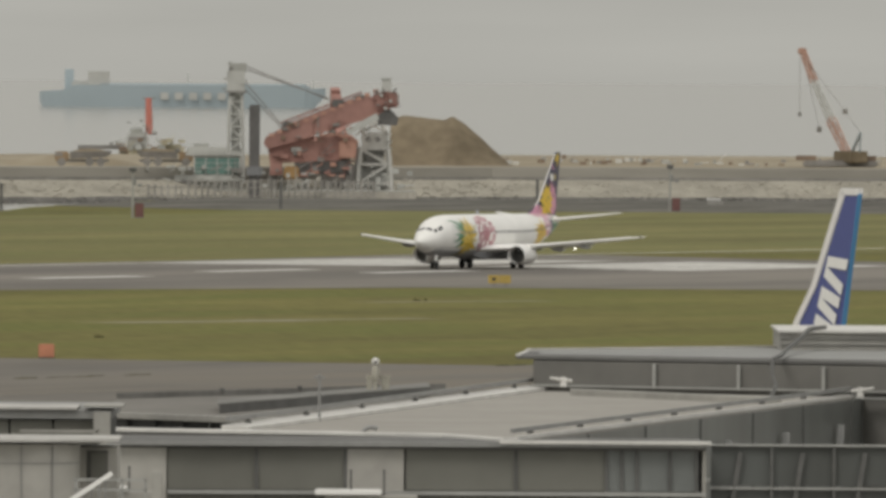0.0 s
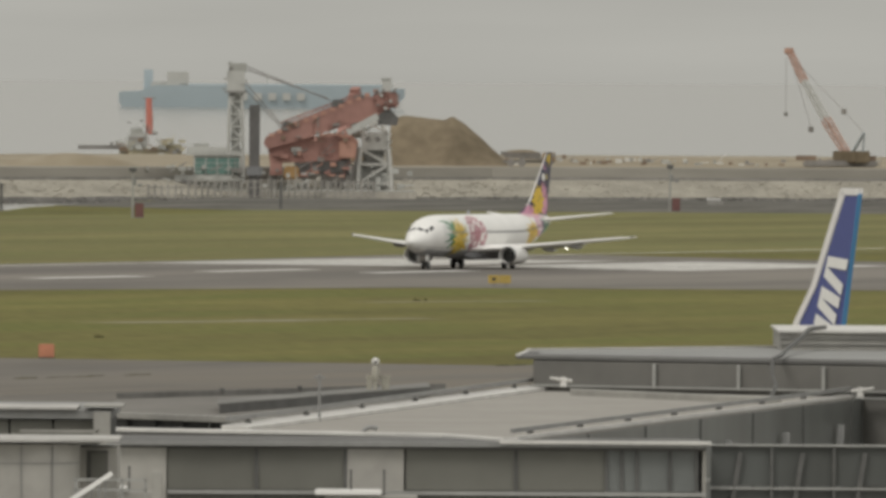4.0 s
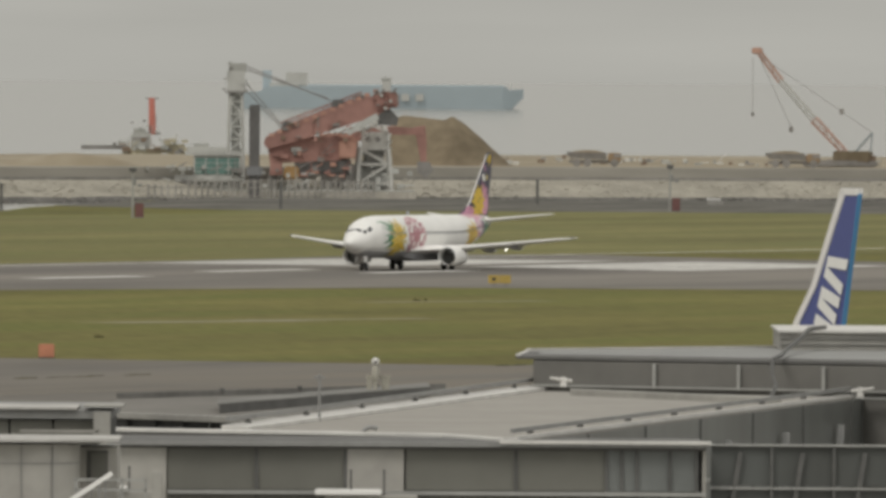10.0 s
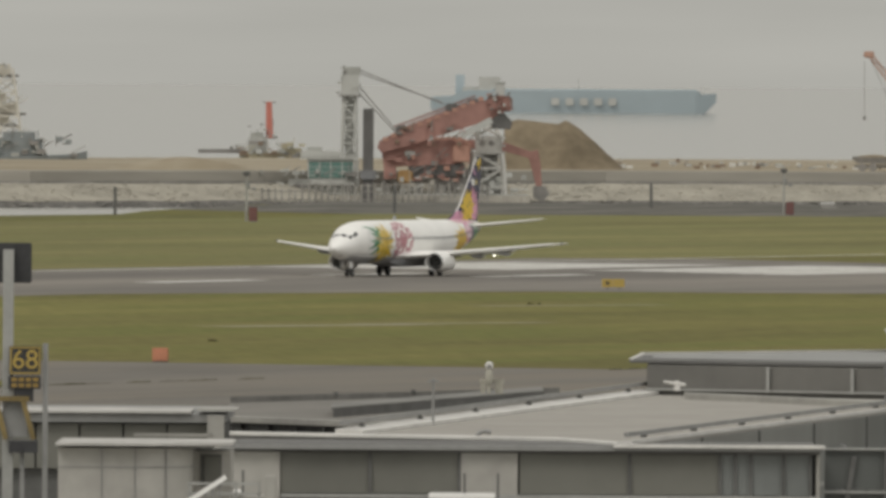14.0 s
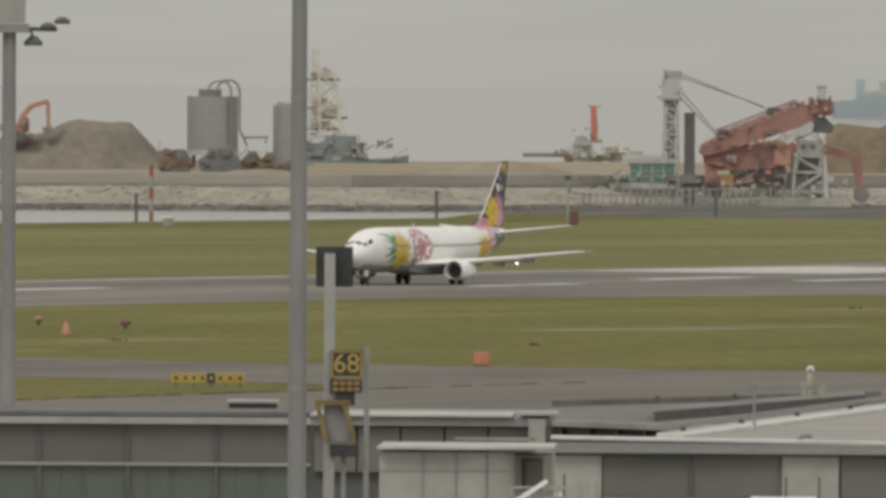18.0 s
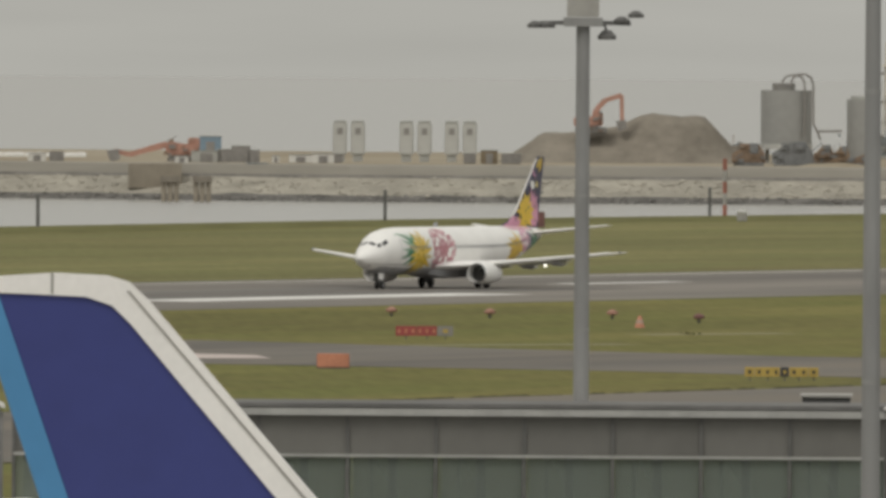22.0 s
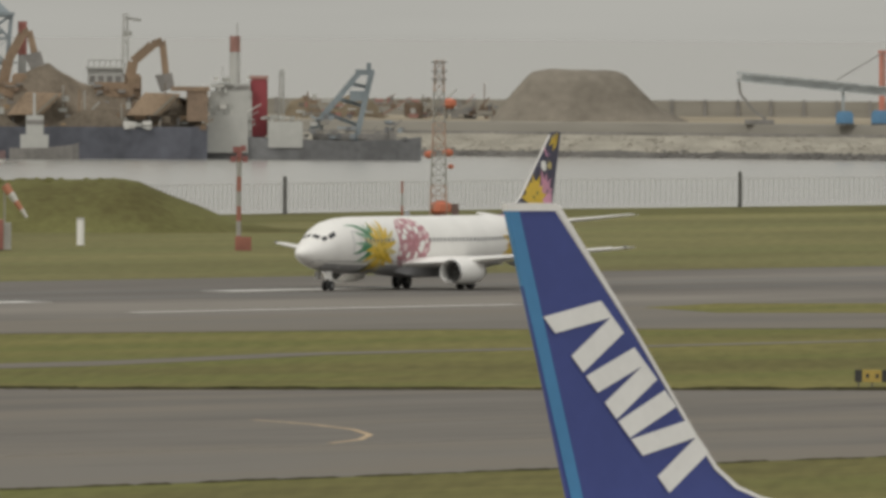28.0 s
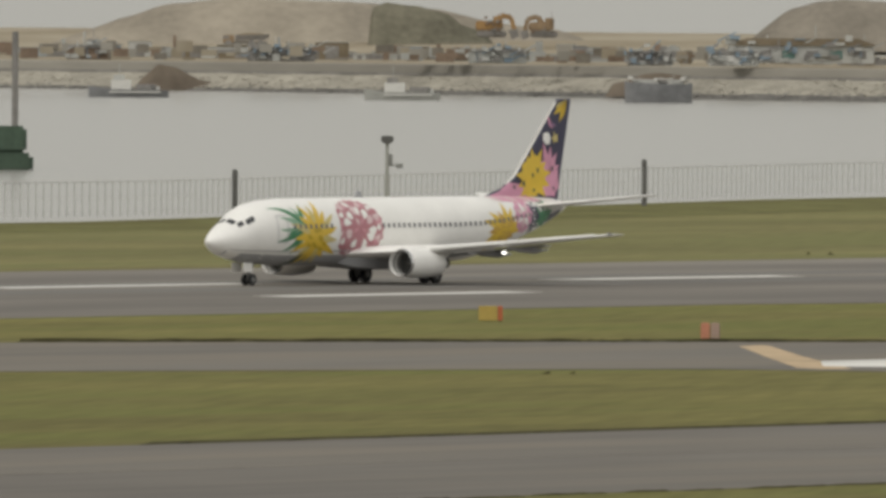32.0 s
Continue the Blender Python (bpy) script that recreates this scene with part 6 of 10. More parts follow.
# the narrow-bodied aircraft at gate 68, tail towards the deck
parked("narrow_airliner", facing(30.5, 428, turn=38), "parked narrow-bodied airliner with a blue fin and white emblem",
       [(-1.3, 13.26), (0.3, 13.26), (3.05, 9.76), (5.05, 7.1), (5.7, 6.35), (6.4, 5.85), (7.2, 5.55), (8.4, 5.3), (0.96, 5.0)],
       [(-1.32, 13.2), (-0.95, 13.2), (1.44, 5.1), (1.04, 5.1)],
       [[(-1.34, 13.3), (0.34, 13.3), (0.4, 13.1), (-1.3, 13.1)], [(0.25, 13.15), (0.34, 13.25), (3.12, 9.76), (5.12, 7.1), (5.76, 6.38), (6.44, 5.9), (7.22, 5.61), (8.4, 5.36), (7.18, 5.53), (6.35, 5.82), (5.64, 6.33), (5.02, 7.08), (3.03, 9.76)]],
       5.4, 41, 1.9, 0.07,
       emblem((-0.1, 10.35), (0.93, -1.02), (1.5, 0.84), STROKES), M["brightblue"], 0.041)
# a third fin behind the plant room
parked("narrow_airliner", facing(20.75, 600, turn=180 - 68), "parked narrow-bodied airliner with a blue fin behind the roofs",
       [(-0.75, 13.77), (0.75, 13.77), (3.6, 10.2), (5.2, 8.9), (6.4, 7.4), (1.5, 6.6)],
       [(-0.8, 13.6), (-0.74, 13.6), (1.5, 6.6), (1.44, 6.6)],
       [[(-0.8, 13.8), (0.85, 13.8), (0.8, 13.55), (-0.75, 13.55)], [(0.5, 13.6), (0.85, 13.78), (3.75, 10.2), (5.4, 8.9), (7.0, 7.0), (6.0, 7.0), (4.85, 8.9), (3.25, 10.2)]],
       6.5, 27, 1.9, 0.05,
       emblem((0.1, 11.2), (0.5, -0.92), (1.75, 0.5), STROKES), M["brightblue"])


def fin_seams():
    """Panel joints in the pale edge of the wide aircraft's fin."""
    t = bpy.data.objects["wide_airliner"]
    for s in (-1, 1):
        for pts in ([(1.06, 14.08), (1.12, 14.08), (4.2, 10.5), (6.68, 7.62), (6.62, 7.62), (4.14, 10.5)], [(-0.15, 14.03), (-0.11, 14.03), (-0.11, 14.36), (-0.15, 14.36)]):
            bm = B()
            prism(bm, pts, "y", s * 0.252, s * 0.262)
            part("panel_joint", bm, M["offwhite"], t, "grey panel joint")


fin_seams()


# ---- the airfield's furniture ----
FENCE = [(300, 640), (760, 748), (985, 775), (1130, 815), (1260, 838), (1454, 866), (1640, 868), (1830, 890), (2030, 892), (2230, 880)]


def fence_at(x, z=0.0):
    """A spot on the perimeter fence, which follows the shore."""
    for (x0, y0), (x1, y1) in zip(FENCE, FENCE[1:]):
        if x0 <= x <= x1:
            k = 1 - 0.017 * max(0.0, min(1.0, (1140 - x) / 150))
            return Vector((x * k, (y0 + (y1 - y0) * (x - x0) / (x1 - x0) - 5) * k, z))


def towards(x, y, z=0.0, turn=0.0):
    """A frame on the airfield whose x runs to the right as seen from the deck."""
    return pose(x, y, z, 0, 0, math.degrees(math.atan2(y, x)) - 90 + turn)


M["palered"] = mat("faded_orange_paint", (0.55, 0.24, 0.15), 0.7, vary=0.15, scale=1.0)
M["jibpale"] = mat("faded_pink_paint", (0.42, 0.30, 0.24), 0.7, vary=0.1)
# container red, also softened for haze
M["boxred"] = mat("hazy_red_paint", (0.36, 0.15, 0.125), 0.7, vary=0.15, scale=0.4)
M["cabinetred"] = mat("dull_red_cabinet_paint", (0.175, 0.085, 0.078), 0.7, vary=0.15)
M["wire"] = mat("pale_galvanised_wire", (0.45, 0.45, 0.43), 0.6, vary=0.1)


def fence():
    f = thing("perimeter_fence", pose(0, 0, 0), "tall wire perimeter fence with thick dark posts", "fence")
    bm = B()
    x = 880.0
    while x < 1595:
        p = fence_at(x, 0.6)
        bar(bm, p, p + Vector((0, 0, 2.7)), 0.05)
        x += 1.1
    stuff = part("wire_mesh", bm, M["wire"], f, "thin grey fence stakes")
    stuff["kind"] = "stuff"
    for z, w in ((3.2, 0.04), (2.0, 0.02), (0.9, 0.02)):
        bm = B()
        xs = [880, 985, 1130, 1260, 1454, 1595]
        for a, b in zip(xs, xs[1:]):
            bar(bm, fence_at(a, z), fence_at(b, z), w)
        part("wire", bm, M["wire"], f)
    for x in (1002, 1087, 1167, 1282, 1397, 1503, 1595, 1702, 1823, 1922, 2020, 2106, 2189):
        p = fence_at(x)
        bm = B()
        loft(bm, [[(p.x + sx * r, p.y + sy * r, z) for sx, sy in ((-1, -1), (1, -1), (1, 1), (-1, 1))] for z, r in ((0, 0.16), (3.75, 0.15), (3.95, 0.11))])
        part("post", bm, M["darkgrey"], f, "thick dark post")


fence()


def lamp_post(x, y, h=6.0):
    t = thing("perimeter_lamp", towards(x, y), "slim grey perimeter lamp post beside the fence", "lamp post", group="perimeter lamp posts")
    bm = B()
    rod(bm, (0, 0, 0), (0, 0, h), 0.17, 0.12, 10)
    part("pole", bm, M["farsteel"], t)
    bm = B()
    loft(bm, [[(sx * w, sy * 0.3, z) for sx, sy in ((-1, -1), (1, -1), (1, 1), (-1, 1))] for z, w in ((h - 0.1, 0.25), (h + 0.15, 0.5), (h + 0.45, 0.45), (h + 0.5, 0.2))])
    part("head", bm, M["darkgrey"], t)
    bm = B()
    bar(bm, (0, 0, h - 1.75), (1.1, 0, h - 1.75), 0.1)
    part("bracket", bm, M["greymetal"], t)
    boxpart("switch_box", (0.13, 0.42, -0.15, 0.15, h - 1.7, h - 0.9), M["greymetal"], t, "", 0.03)
    boxpart("side_lamp", (0.65, 1.2, -0.15, 0.15, h - 1.95, h - 1.6), M["greymetal"], t, "small side lamp", 0.04)
    c = thing("relay_cabinet", towards(x, y) @ pose(0.85, -0.7, 0), "dark red relay cabinet beside a lamp post", "cabinet", group="relay cabinets")
    boxpart("body", (-0.55, 0.55, -0.4, 0.4, 0.1, 1.9), M["cabinetred"], c, "", 0.04)
    boxpart("plinth", (-0.6, 0.6, -0.45, 0.45, 0, 0.1), M["concrete"], c)


for x, y in ((1953, 839), (2130, 834), (1768, 838), (1560, 826), (1171, 800), (998, 757)):
    lamp_post(x, y)


def guide_sign(x, y, segments, w, h, label, legs=0.25):
    """A low illuminated taxiway sign: segments of (width share, material, marks)."""
    t = thing("taxiway_sign", towards(x, y), label, "sign", group="taxiway signs")
    x0 = -w / 2
    for share, face, ink, marks in segments:
        sw = w * share
        boxpart("panel", (x0, x0 + sw - 0.03, -0.12, 0.12, legs, legs + h), face, t, "", 0.02)
        for i in range(marks):
            cx = x0 + sw * (i + 0.5) / marks
            boxpart("mark", (cx - sw * 0.16 / marks, cx + sw * 0.16 / marks, -0.14, -0.121, legs + h * 0.32, legs + h * 0.68), ink, t)
        boxpart("leg", (x0 + sw / 2 - 0.04, x0 + sw / 2 + 0.04, -0.05, 0.05, 0, legs), M["darkgrey"], t)
        x0 += sw


M["signred"] = mat("dull_sign_red", (0.33, 0.075, 0.07), 0.6, vary=0.1)
Y, K, R, W = M["yellow"], M["black"], M["signred"], M["palered"]
guide_sign(878, 400, ((0.14, Y, K, 1), (0.34, Y, K, 3), (0.12, K, Y, 1), (0.26, Y, K, 2), (0.14, Y, K, 1)), 4.35, 0.55, "long yellow taxiway direction sign on the grass")
guide_sign(1000, 482, ((0.36, R, W, 3), (0.36, R, W, 3), (0.28, M["fardark"], Y, 1)), 3.9, 0.66, "red runway sign with a dark end panel")
guide_sign(732.7, 410.9, ((0.1, K, Y, 0), (0.25, Y, K, 2), (0.22, K, Y, 1), (0.43, Y, K, 4)), 3.95, 0.62, "black and yellow taxiway sign on the grass")
guide_sign(1326, 535, ((0.5, Y, K, 1), (0.5, Y, K, 0)), 2.0, 0.72, "small yellow sign beside the runway")
guide_sign(700, 524, ((0.78, Y, K, 0), (0.22, M["orange"], Y, 0)), 1.3, 0.78, "small yellow and orange sign beside the runway", 0.06)
sgn = thing("taxiway_sign", towards(603.7, 402.6), "yellow taxiway sign lettered C4 with a black panel", "sign", "taxiway signs")
boxpart("panel", (-1.05, -0.55, -0.12, 0.12, 0.2, 0.9), K, sgn, "black panel", 0.02)
boxpart("panel", (-0.52, 1.05, -0.12, 0.12, 0.2, 0.9), Y, sgn, "yellow panel", 0.02)
text_part("C", 0.6, Y, sgn, pose(-0.8, -0.13, 0.55, 90))
text_part("C4", 0.6, K, sgn, pose(0.0, -0.13, 0.55, 90))
bm = B()
prism(bm, [(0.5, 0.5), (0.7, 0.5), (0.7, 0.4), (0.95, 0.55), (0.7, 0.7), (0.7, 0.6), (0.5, 0.6)], "y", -0.14, -0.121)
part("arrow", bm, K, sgn, "black arrow")
for x in (-0.8, 0.25):
    boxpart("leg", (x - 0.04, x + 0.04, -0.05, 0.05, 0, 0.2), K, sgn)


def barrier(x, y, w, h, label, two=False):
    t = thing("barrier_block", towards(x, y), label, "barrier", group="orange barriers")
    parts = 2 if two else 1
    for i in range(parts):
        x0 = -w / 2 + i * w / parts
        boxpart("face", (x0 + 0.02, x0 + w / parts - 0.02, -0.35, 0.35, 0.05, h), M["orange"] if (two and i == 0 and w > 2) else (M["jibpale"] if (two and w < 2 and i) else M["palered"]), t, "", 0.05)
    boxpart("foot", (-w / 2, w / 2, -0.45, 0.45, 0, 0.06), M["darkgrey"], t)


barrier(957, 417, 1.05, 0.9, "square orange barrier block on the grass")
barrier(671, 488.5, 1.0, 0.9, "square pale red and white block on the grass", True)
barrier(896, 438, 2.0, 0.9, "faded orange barrier beside the taxiway")
barrier(616, 427, 3.5, 0.78, "long two-tone orange barrier on the grass", True)
for x, y, w, h in ((1151, 684, 1.65, 1.35), (1158, 702, 1.3, 1.2), (1200, 725, 1.2, 1.2)):
    t = thing("equipment_box", towards(x, y), "square red equipment box on the grass", "box", group="red equipment boxes")
    boxpart("body", (-w / 2, w / 2, -w / 2, w / 2, 0.1, h), M["red"], t, "", 0.05)
    boxpart("base", (-w * 0.4, w * 0.4, -w * 0.4, w * 0.4, 0, 0.1), M["darkgrey"], t)


def marker(x, y, striped=False, dark=False):
    t = thing("edge_marker", towards(x, y), "orange-capped runway light on a short stalk" if not striped else "red and white marker cone", "marker", group="runway edge markers")
    bm = B()
    rod(bm, (0, 0, 0), (0, 0, 0.35), 0.12, 0.1)
    part("stalk", bm, M["darkgrey"], t)
    bm = B()
    prof = ((0.3, 0.22), (0.38, 0.42), (0.55, 0.4), (0.66, 0.22), (0.72, 0.05)) if not striped else ((0.0, 0.36), (0.3, 0.28), (0.6, 0.2), (0.85, 0.08))
    loft(bm, [[(r * math.cos(a * 0.5236), r * math.sin(a * 0.5236), z) for a in range(12)] for z, r in prof])
    part("cap", bm, M["cabinetred"] if dark else (M["palered"] if striped else M["marker"]), t, smooth=True)
    if striped:
        bm = B()
        loft(bm, [[(r * math.cos(a * 0.5236), r * math.sin(a * 0.5236), z) for a in range(12)] for z, r in ((0.3, 0.29), (0.58, 0.215))], caps=False)
        part("white_band", bm, M["jibpale"], t)


for x, y in ((1096, 531), (1094, 522), (1096, 513)):
    marker(x, y)
marker(1060, 494, True)
marker(1083, 500, dark=True)
marker(757, 493, dark=True)
marker(864, 445, dark=True)
for x, y, w in ((2204, 856, 2.2), (1882, 863, 1.3)):
    t = thing("white_cabin", towards(x, y), "low white equipment cabin near the shore", "cabin")
    boxpart("body", (-w / 2, w / 2, -0.8, 0.8, 0, 1.1), M["offwhite"], t, "", 0.05)
    boxpart("roof", (-w * 0.55, w * 0.35, -0.9, 0.9, 1.1, 1.3), M["white"], t)


def checker_hut():
    t = thing("checkered_hut", towards(1145, 689), "long low hut painted in red and white checks", "hut")
    bm = B()
    loft(bm, [[(-4.3 + i, -1.1, 0), (4.6 - i * 1.0, -1.1, 0), (4.6 - i, 1.1, 0), (-4.3 + i, 1.1, 0)] if False else [(-w, -1.1, z), (w, -1.1, z), (w, 1.1, z), (-w, 1.1, z)] for i, (z, w) in enumerate(((0, 4.5), (1.9, 4.6), (2.75, 3.9)))])
    part("body", bm, M["edge"], t)
    for i in range(9):
        for j in range(4):
            if (i + j) % 2:
                boxpart("red_square", (-3.7 + i * 0.8, -2.9 + i * 0.8, -1.13, -1.1, 0.15 + j * 0.62, 0.77 + j * 0.62), M["red"], t)
    boxpart("roof", (-3.8, 3.8, -1.2, 1.2, 2.75, 2.85), M["palered"], t)
    for x in (4.3, -4.3):
        bm = B()
        rod(bm, (x, 0, 0.2), (x, 0, 2.5), 0.75, 0.55, 14)
        part("end_drum", bm, M["white"], t, smooth=True)


checker_hut()


def striped_mast(x, y, h, r, bands, head=True):
    t = thing("striped_mast", towards(x, y), "red and white banded mast on the airfield", "mast", group="striped masts")
    for i in range(bands):
        bm = B()
        rod(bm, (0, 0, h * i / bands), (0, 0, h * (i + 1) / bands), r, n=10)
        part("band", bm, M["rust"] if i % 2 == 0 else M["offwhite"], t)
    if head:
        bm = B()
        for dx, dz in ((-0.5, 0), (0.5, 0), (0, 0.4), (-0.3, 0.8), (0.35, 0.9)):
            box(bm, dx - 0.22, dx + 0.22, -0.2, 0.2, h * 0.88 + dz - 0.25, h * 0.88 + dz + 0.25)
        part("lamp_cluster", bm, M["red"], t, "red obstruction lamps")
        boxpart("cabinet", (-0.3, 1.05, -0.5, 0.5, 0, 1.15), M["rust"], t)


striped_mast(1164, 715, 8.6, 0.2, 7)
striped_mast(1942, 893, 7.5, 0.28, 5, False)
striped_mast(1395, 838, 3.6, 0.12, 3, False)


M["beacon"] = mat("orange_red_beacon", (0.62, 0.2, 0.12), 0.6, vary=0.1)


def lattice_mast():
    t = thing("lattice_mast", towards(1407, 841), "red and white lattice mast with red obstruction lamps", "mast")
    for i in range(5):
        bm = B()
        lattice(bm, (0, 0, i * 3.1), (0, 0, i * 3.1 + 3.1), 1.65 - i * 0.17, 1.48 - i * 0.17, 3, 0.1)
        loose("lattice_bar", bm, M["jibpale"] if i % 2 == 0 else M["offwhite"], t)
    for z in (13.6, 14.4, 15.3):
        boxpart("platform", (-0.8, 0.8, -0.8, 0.8, z, z + 0.12), M["fardark"], t)
    for x, z, s in ((1.0, 11.3, 0.8), (-0.9, 6.2, 0.6), (0.9, 6.4, 0.6), (0.2, 0.9, 1.2), (1.2, 5.0, 0.35)):
        bm = B()
        loft(bm, [[(x + r * s * math.cos(a * 0.785), r * s * math.sin(a * 0.785), z + h * s) for a in range(8)] for h, r in ((-0.7, 0.4), (-0.3, 0.9), (0.3, 0.9), (0.6, 0.3))])
        part("beacon", bm, M["beacon"], t, "bright orange-red beacon housing")


lattice_mast()


M["redbrown"] = mat("dark_red_brown_paint", (0.15, 0.1, 0.09), 0.7, vary=0.15, scale=0.8)
# array red is paled as haze would thin it
M["arrayred"] = mat("hazed_red_array_paint", (0.37, 0.15, 0.12), 0.7, vary=0.15, scale=0.8)
M["pinkwhite"] = mat("pinkish_white_paint", (0.48, 0.39, 0.36), 0.7, vary=0.15, scale=0.8)


def berm():
    """The grassed mound between runway and channel."""
    bm = B()
    n, k = 44, 14
    ridge = [(-26, 0.0), (-23, 0.7), (-19, 3.4), (-16, 4.7), (-12, 4.85), (-4, 4.55), (4, 4.7), (10, 4.9), (12, 4.6), (16, 2.9), (20, 1.3), (25, 0.4), (36, 0.0)]
    rows = []
    for i in range(n + 1):
        x = -26 + 62 * i / n
        h = 0
        for (x0, h0), (x1, h1) in zip(ridge, ridge[1:]):
            if x0 <= x <= x1:
                h = h0 + (h1 - h0) * (x - x0) / (x1 - x0)
        row = []
        for j in range(k + 1):
            s = -1 + 2 * j / k
            z = h * max(0.0, 1 - abs(s) ** 1.6) + 0.35 * noise.noise((x * 0.2, s * 2, 3)) * min(1, h)
            row.append((x, s * (5 + h * 2.0), z - 0.05))
        rows.append(row)
    loft(bm, rows, caps=False, closed=False)
    t = thing("grass_mound", facing(32.368, 1500), "long flat-topped grassy mound", "mound")
    part("turf", bm, M["berm"], t, smooth=True)
    bm = B()
    rnd = random.Random(4)
    for _ in range(70):
        x = rnd.uniform(-15, 10.5)
        s = 0.15 + 0.5 * rnd.random()
        y = rnd.uniform(-2, 2)
        loft(bm, [[(x + r * s * math.cos(a), y + r * s * math.sin(a), 4.3 + h * s) for a in (0, 1.57, 3.14, 4.71)] for h, r in ((-0.6, 1.2), (0.4, 0.9), (0.9, 0.2))])
    tufts = part("rough_grass", bm, M["berm"], t, "rough tufts along the crest")
    tufts["kind"] = "stuff"
    c = thing("shipping_container", towards(1144.8, 730.4), "long red container with corrugated sides on the grass", "container")
    boxpart("body", (-4.55, 3.8, -1.2, 1.2, 0.1, 2.55), M["boxred"], c)
    for i in range(19):
        boxpart("rib", (-4.4 + i * 0.43, -4.2 + i * 0.43, -1.23, -1.2, 0.25, 2.45), M["boxred"], c)
    boxpart("door_end", (3.82, 4.45, -1.1, 1.1, 0.1, 2.3), M["offwhite"], c, "white end cabinet")
    boxpart("skid", (-4.55, 3.8, -1.0, 1.0, 0, 0.1), M["darkgrey"], c)
    for b, d, high, tone in ((32.11, 1395, 2.2, "white"), (33.583, 1430, 1.25, "offwhite")):
        p = at(b, d)
        w = thing("white_bollard", towards(p.x, p.y), "short thick white bollard on the grass" if high > 2 else "low weathered grey-white bollard on the grass", "bollard", group="white bollards")
        bm = B()
        rod(bm, (0, 0, 0), (0, 0, high), 0.32, n=14)
        part("tube", bm, M[tone], w)
        bm = B()
        rod(bm, (0, 0, high), (0, 0, high + 0.15), 0.36, 0.3, n=14)
        part("cap", bm, M["offwhite"], w)
    a = thing("localiser_antenna", facing(32.56, 1540), "red and white antenna array behind the mound", "antenna")
    bm = B()
    for i in range(8):
        box(bm, -4.85 + i * 0.28, -4.66 + i * 0.28, 0, 0.2, 6.2, 9.3)
    for z in (6.3, 7.0, 7.7, 8.4, 9.1):
        box(bm, -4.85, -2.7, 0.2, 0.32, z, z + 0.22)
    part("tower_panel", bm, M["arrayred"], a, "tall red slatted panel")
    for x in (-4.7, -2.9, 0.2, 3.9):
        boxpart("leg", (x, x + 0.16, 0.35, 0.5, 0, 6.3), M["palered"], a)
    boxpart("boom", (-5.4, 4.4, 0.3, 0.5, 4.85, 5.05), M["offwhite"], a, "long white boom")
    boxpart("end_post", (-5.45, -5.25, 0.1, 0.35, 0, 6.5), M["greymetal"], a)
    for x0, x1, z0, z1, mt in ((-5.15, -3.9, 5.1, 6.35, "pinkwhite"), (-3.85, -2.85, 5.1, 6.1, "pinkwhite"), (-2.8, -2.45, 5.1, 6.7, "arrayred"), (-2.4, -0.8, 5.2, 6.4, "offwhite"), (-2.1, -1.3, 6.45, 7.2, "arrayred"),
                               (-0.75, -0.35, 5.0, 6.5, "arrayred"), (-0.3, 1.5, 5.1, 5.95, "arrayred"), (-0.3, 1.5, 6.0, 6.3, "pinkwhite"), (-0.4, 0.5, 4.25, 5.0, "offwhite"), (0.7, 1.4, 4.2, 5.0, "flash"), (1.6, 2.2, 4.3, 5.6, "pinkwhite"),
                               (4.3, 4.9, 5.9, 6.1, "flash"), (5.1, 6.1, 5.7, 5.85, "greymetal")):
        boxpart("element", (x0, x1, 0, 0.28, z0, z1), M[mt], a)
    for i in range(6):
        bm = B()
        x = 1.6 + i * 0.45
        prism(bm, [(x, 4.6 + i * 0.12), (x + 0.4, 4.6 + i * 0.12), (x + 0.75, 6.3 - i * 0.06), (x + 0.35, 6.3 - i * 0.06)], "y", 0.02, 0.2)
        part("striped_board", bm, M["arrayred"] if i % 2 else M["offwhite"], a)
    s = thing("windsock", facing(32.335, 1470), "drooping orange and white windsock on a pole", "windsock")
    bm = B()
    rod(bm, (-1.0, 0, 0), (-1.0, 0, 4.5), 0.07)
    part("pole", bm, M["offwhite"], s)
    for i in range(4):
        bm = B()
        p = Vector((-1.0 + 0.5 * i, 0, 4.4 - 0.72 * i))
        rod(bm, p, p + Vector((0.5, 0, -0.72)), 0.42 - 0.07 * i, 0.36 - 0.07 * i, 10)
        part("sock_band", bm, M["palered"] if i % 2 == 0 else M["flash"], s)


berm()
cabinet = thing("relay_cabinet", facing(30.81, 1588), "dark weathered relay cabinet beside the lattice mast", "cabinet")
boxpart("body", (-0.36, 0.36, -0.3, 0.3, 0.12, 1.8), M["redbrown"], cabinet, "", 0.03)
boxpart("plinth", (-0.4, 0.4, -0.34, 0.34, 0, 0.12), M["concrete"], cabinet)
boxpart("door", (-0.3, 0.3, -0.32, -0.3, 0.25, 1.65), M["redbrown"], cabinet)


M["farwhite2"] = mat("clean_white_hull_paint", (0.62, 0.61, 0.58), 0.5, vary=0.08, scale=0.5)


M["launchdark"] = mat("dark_blue_grey_deck_gear", (0.17, 0.19, 0.21), 0.7, vary=0.2, scale=0.5)


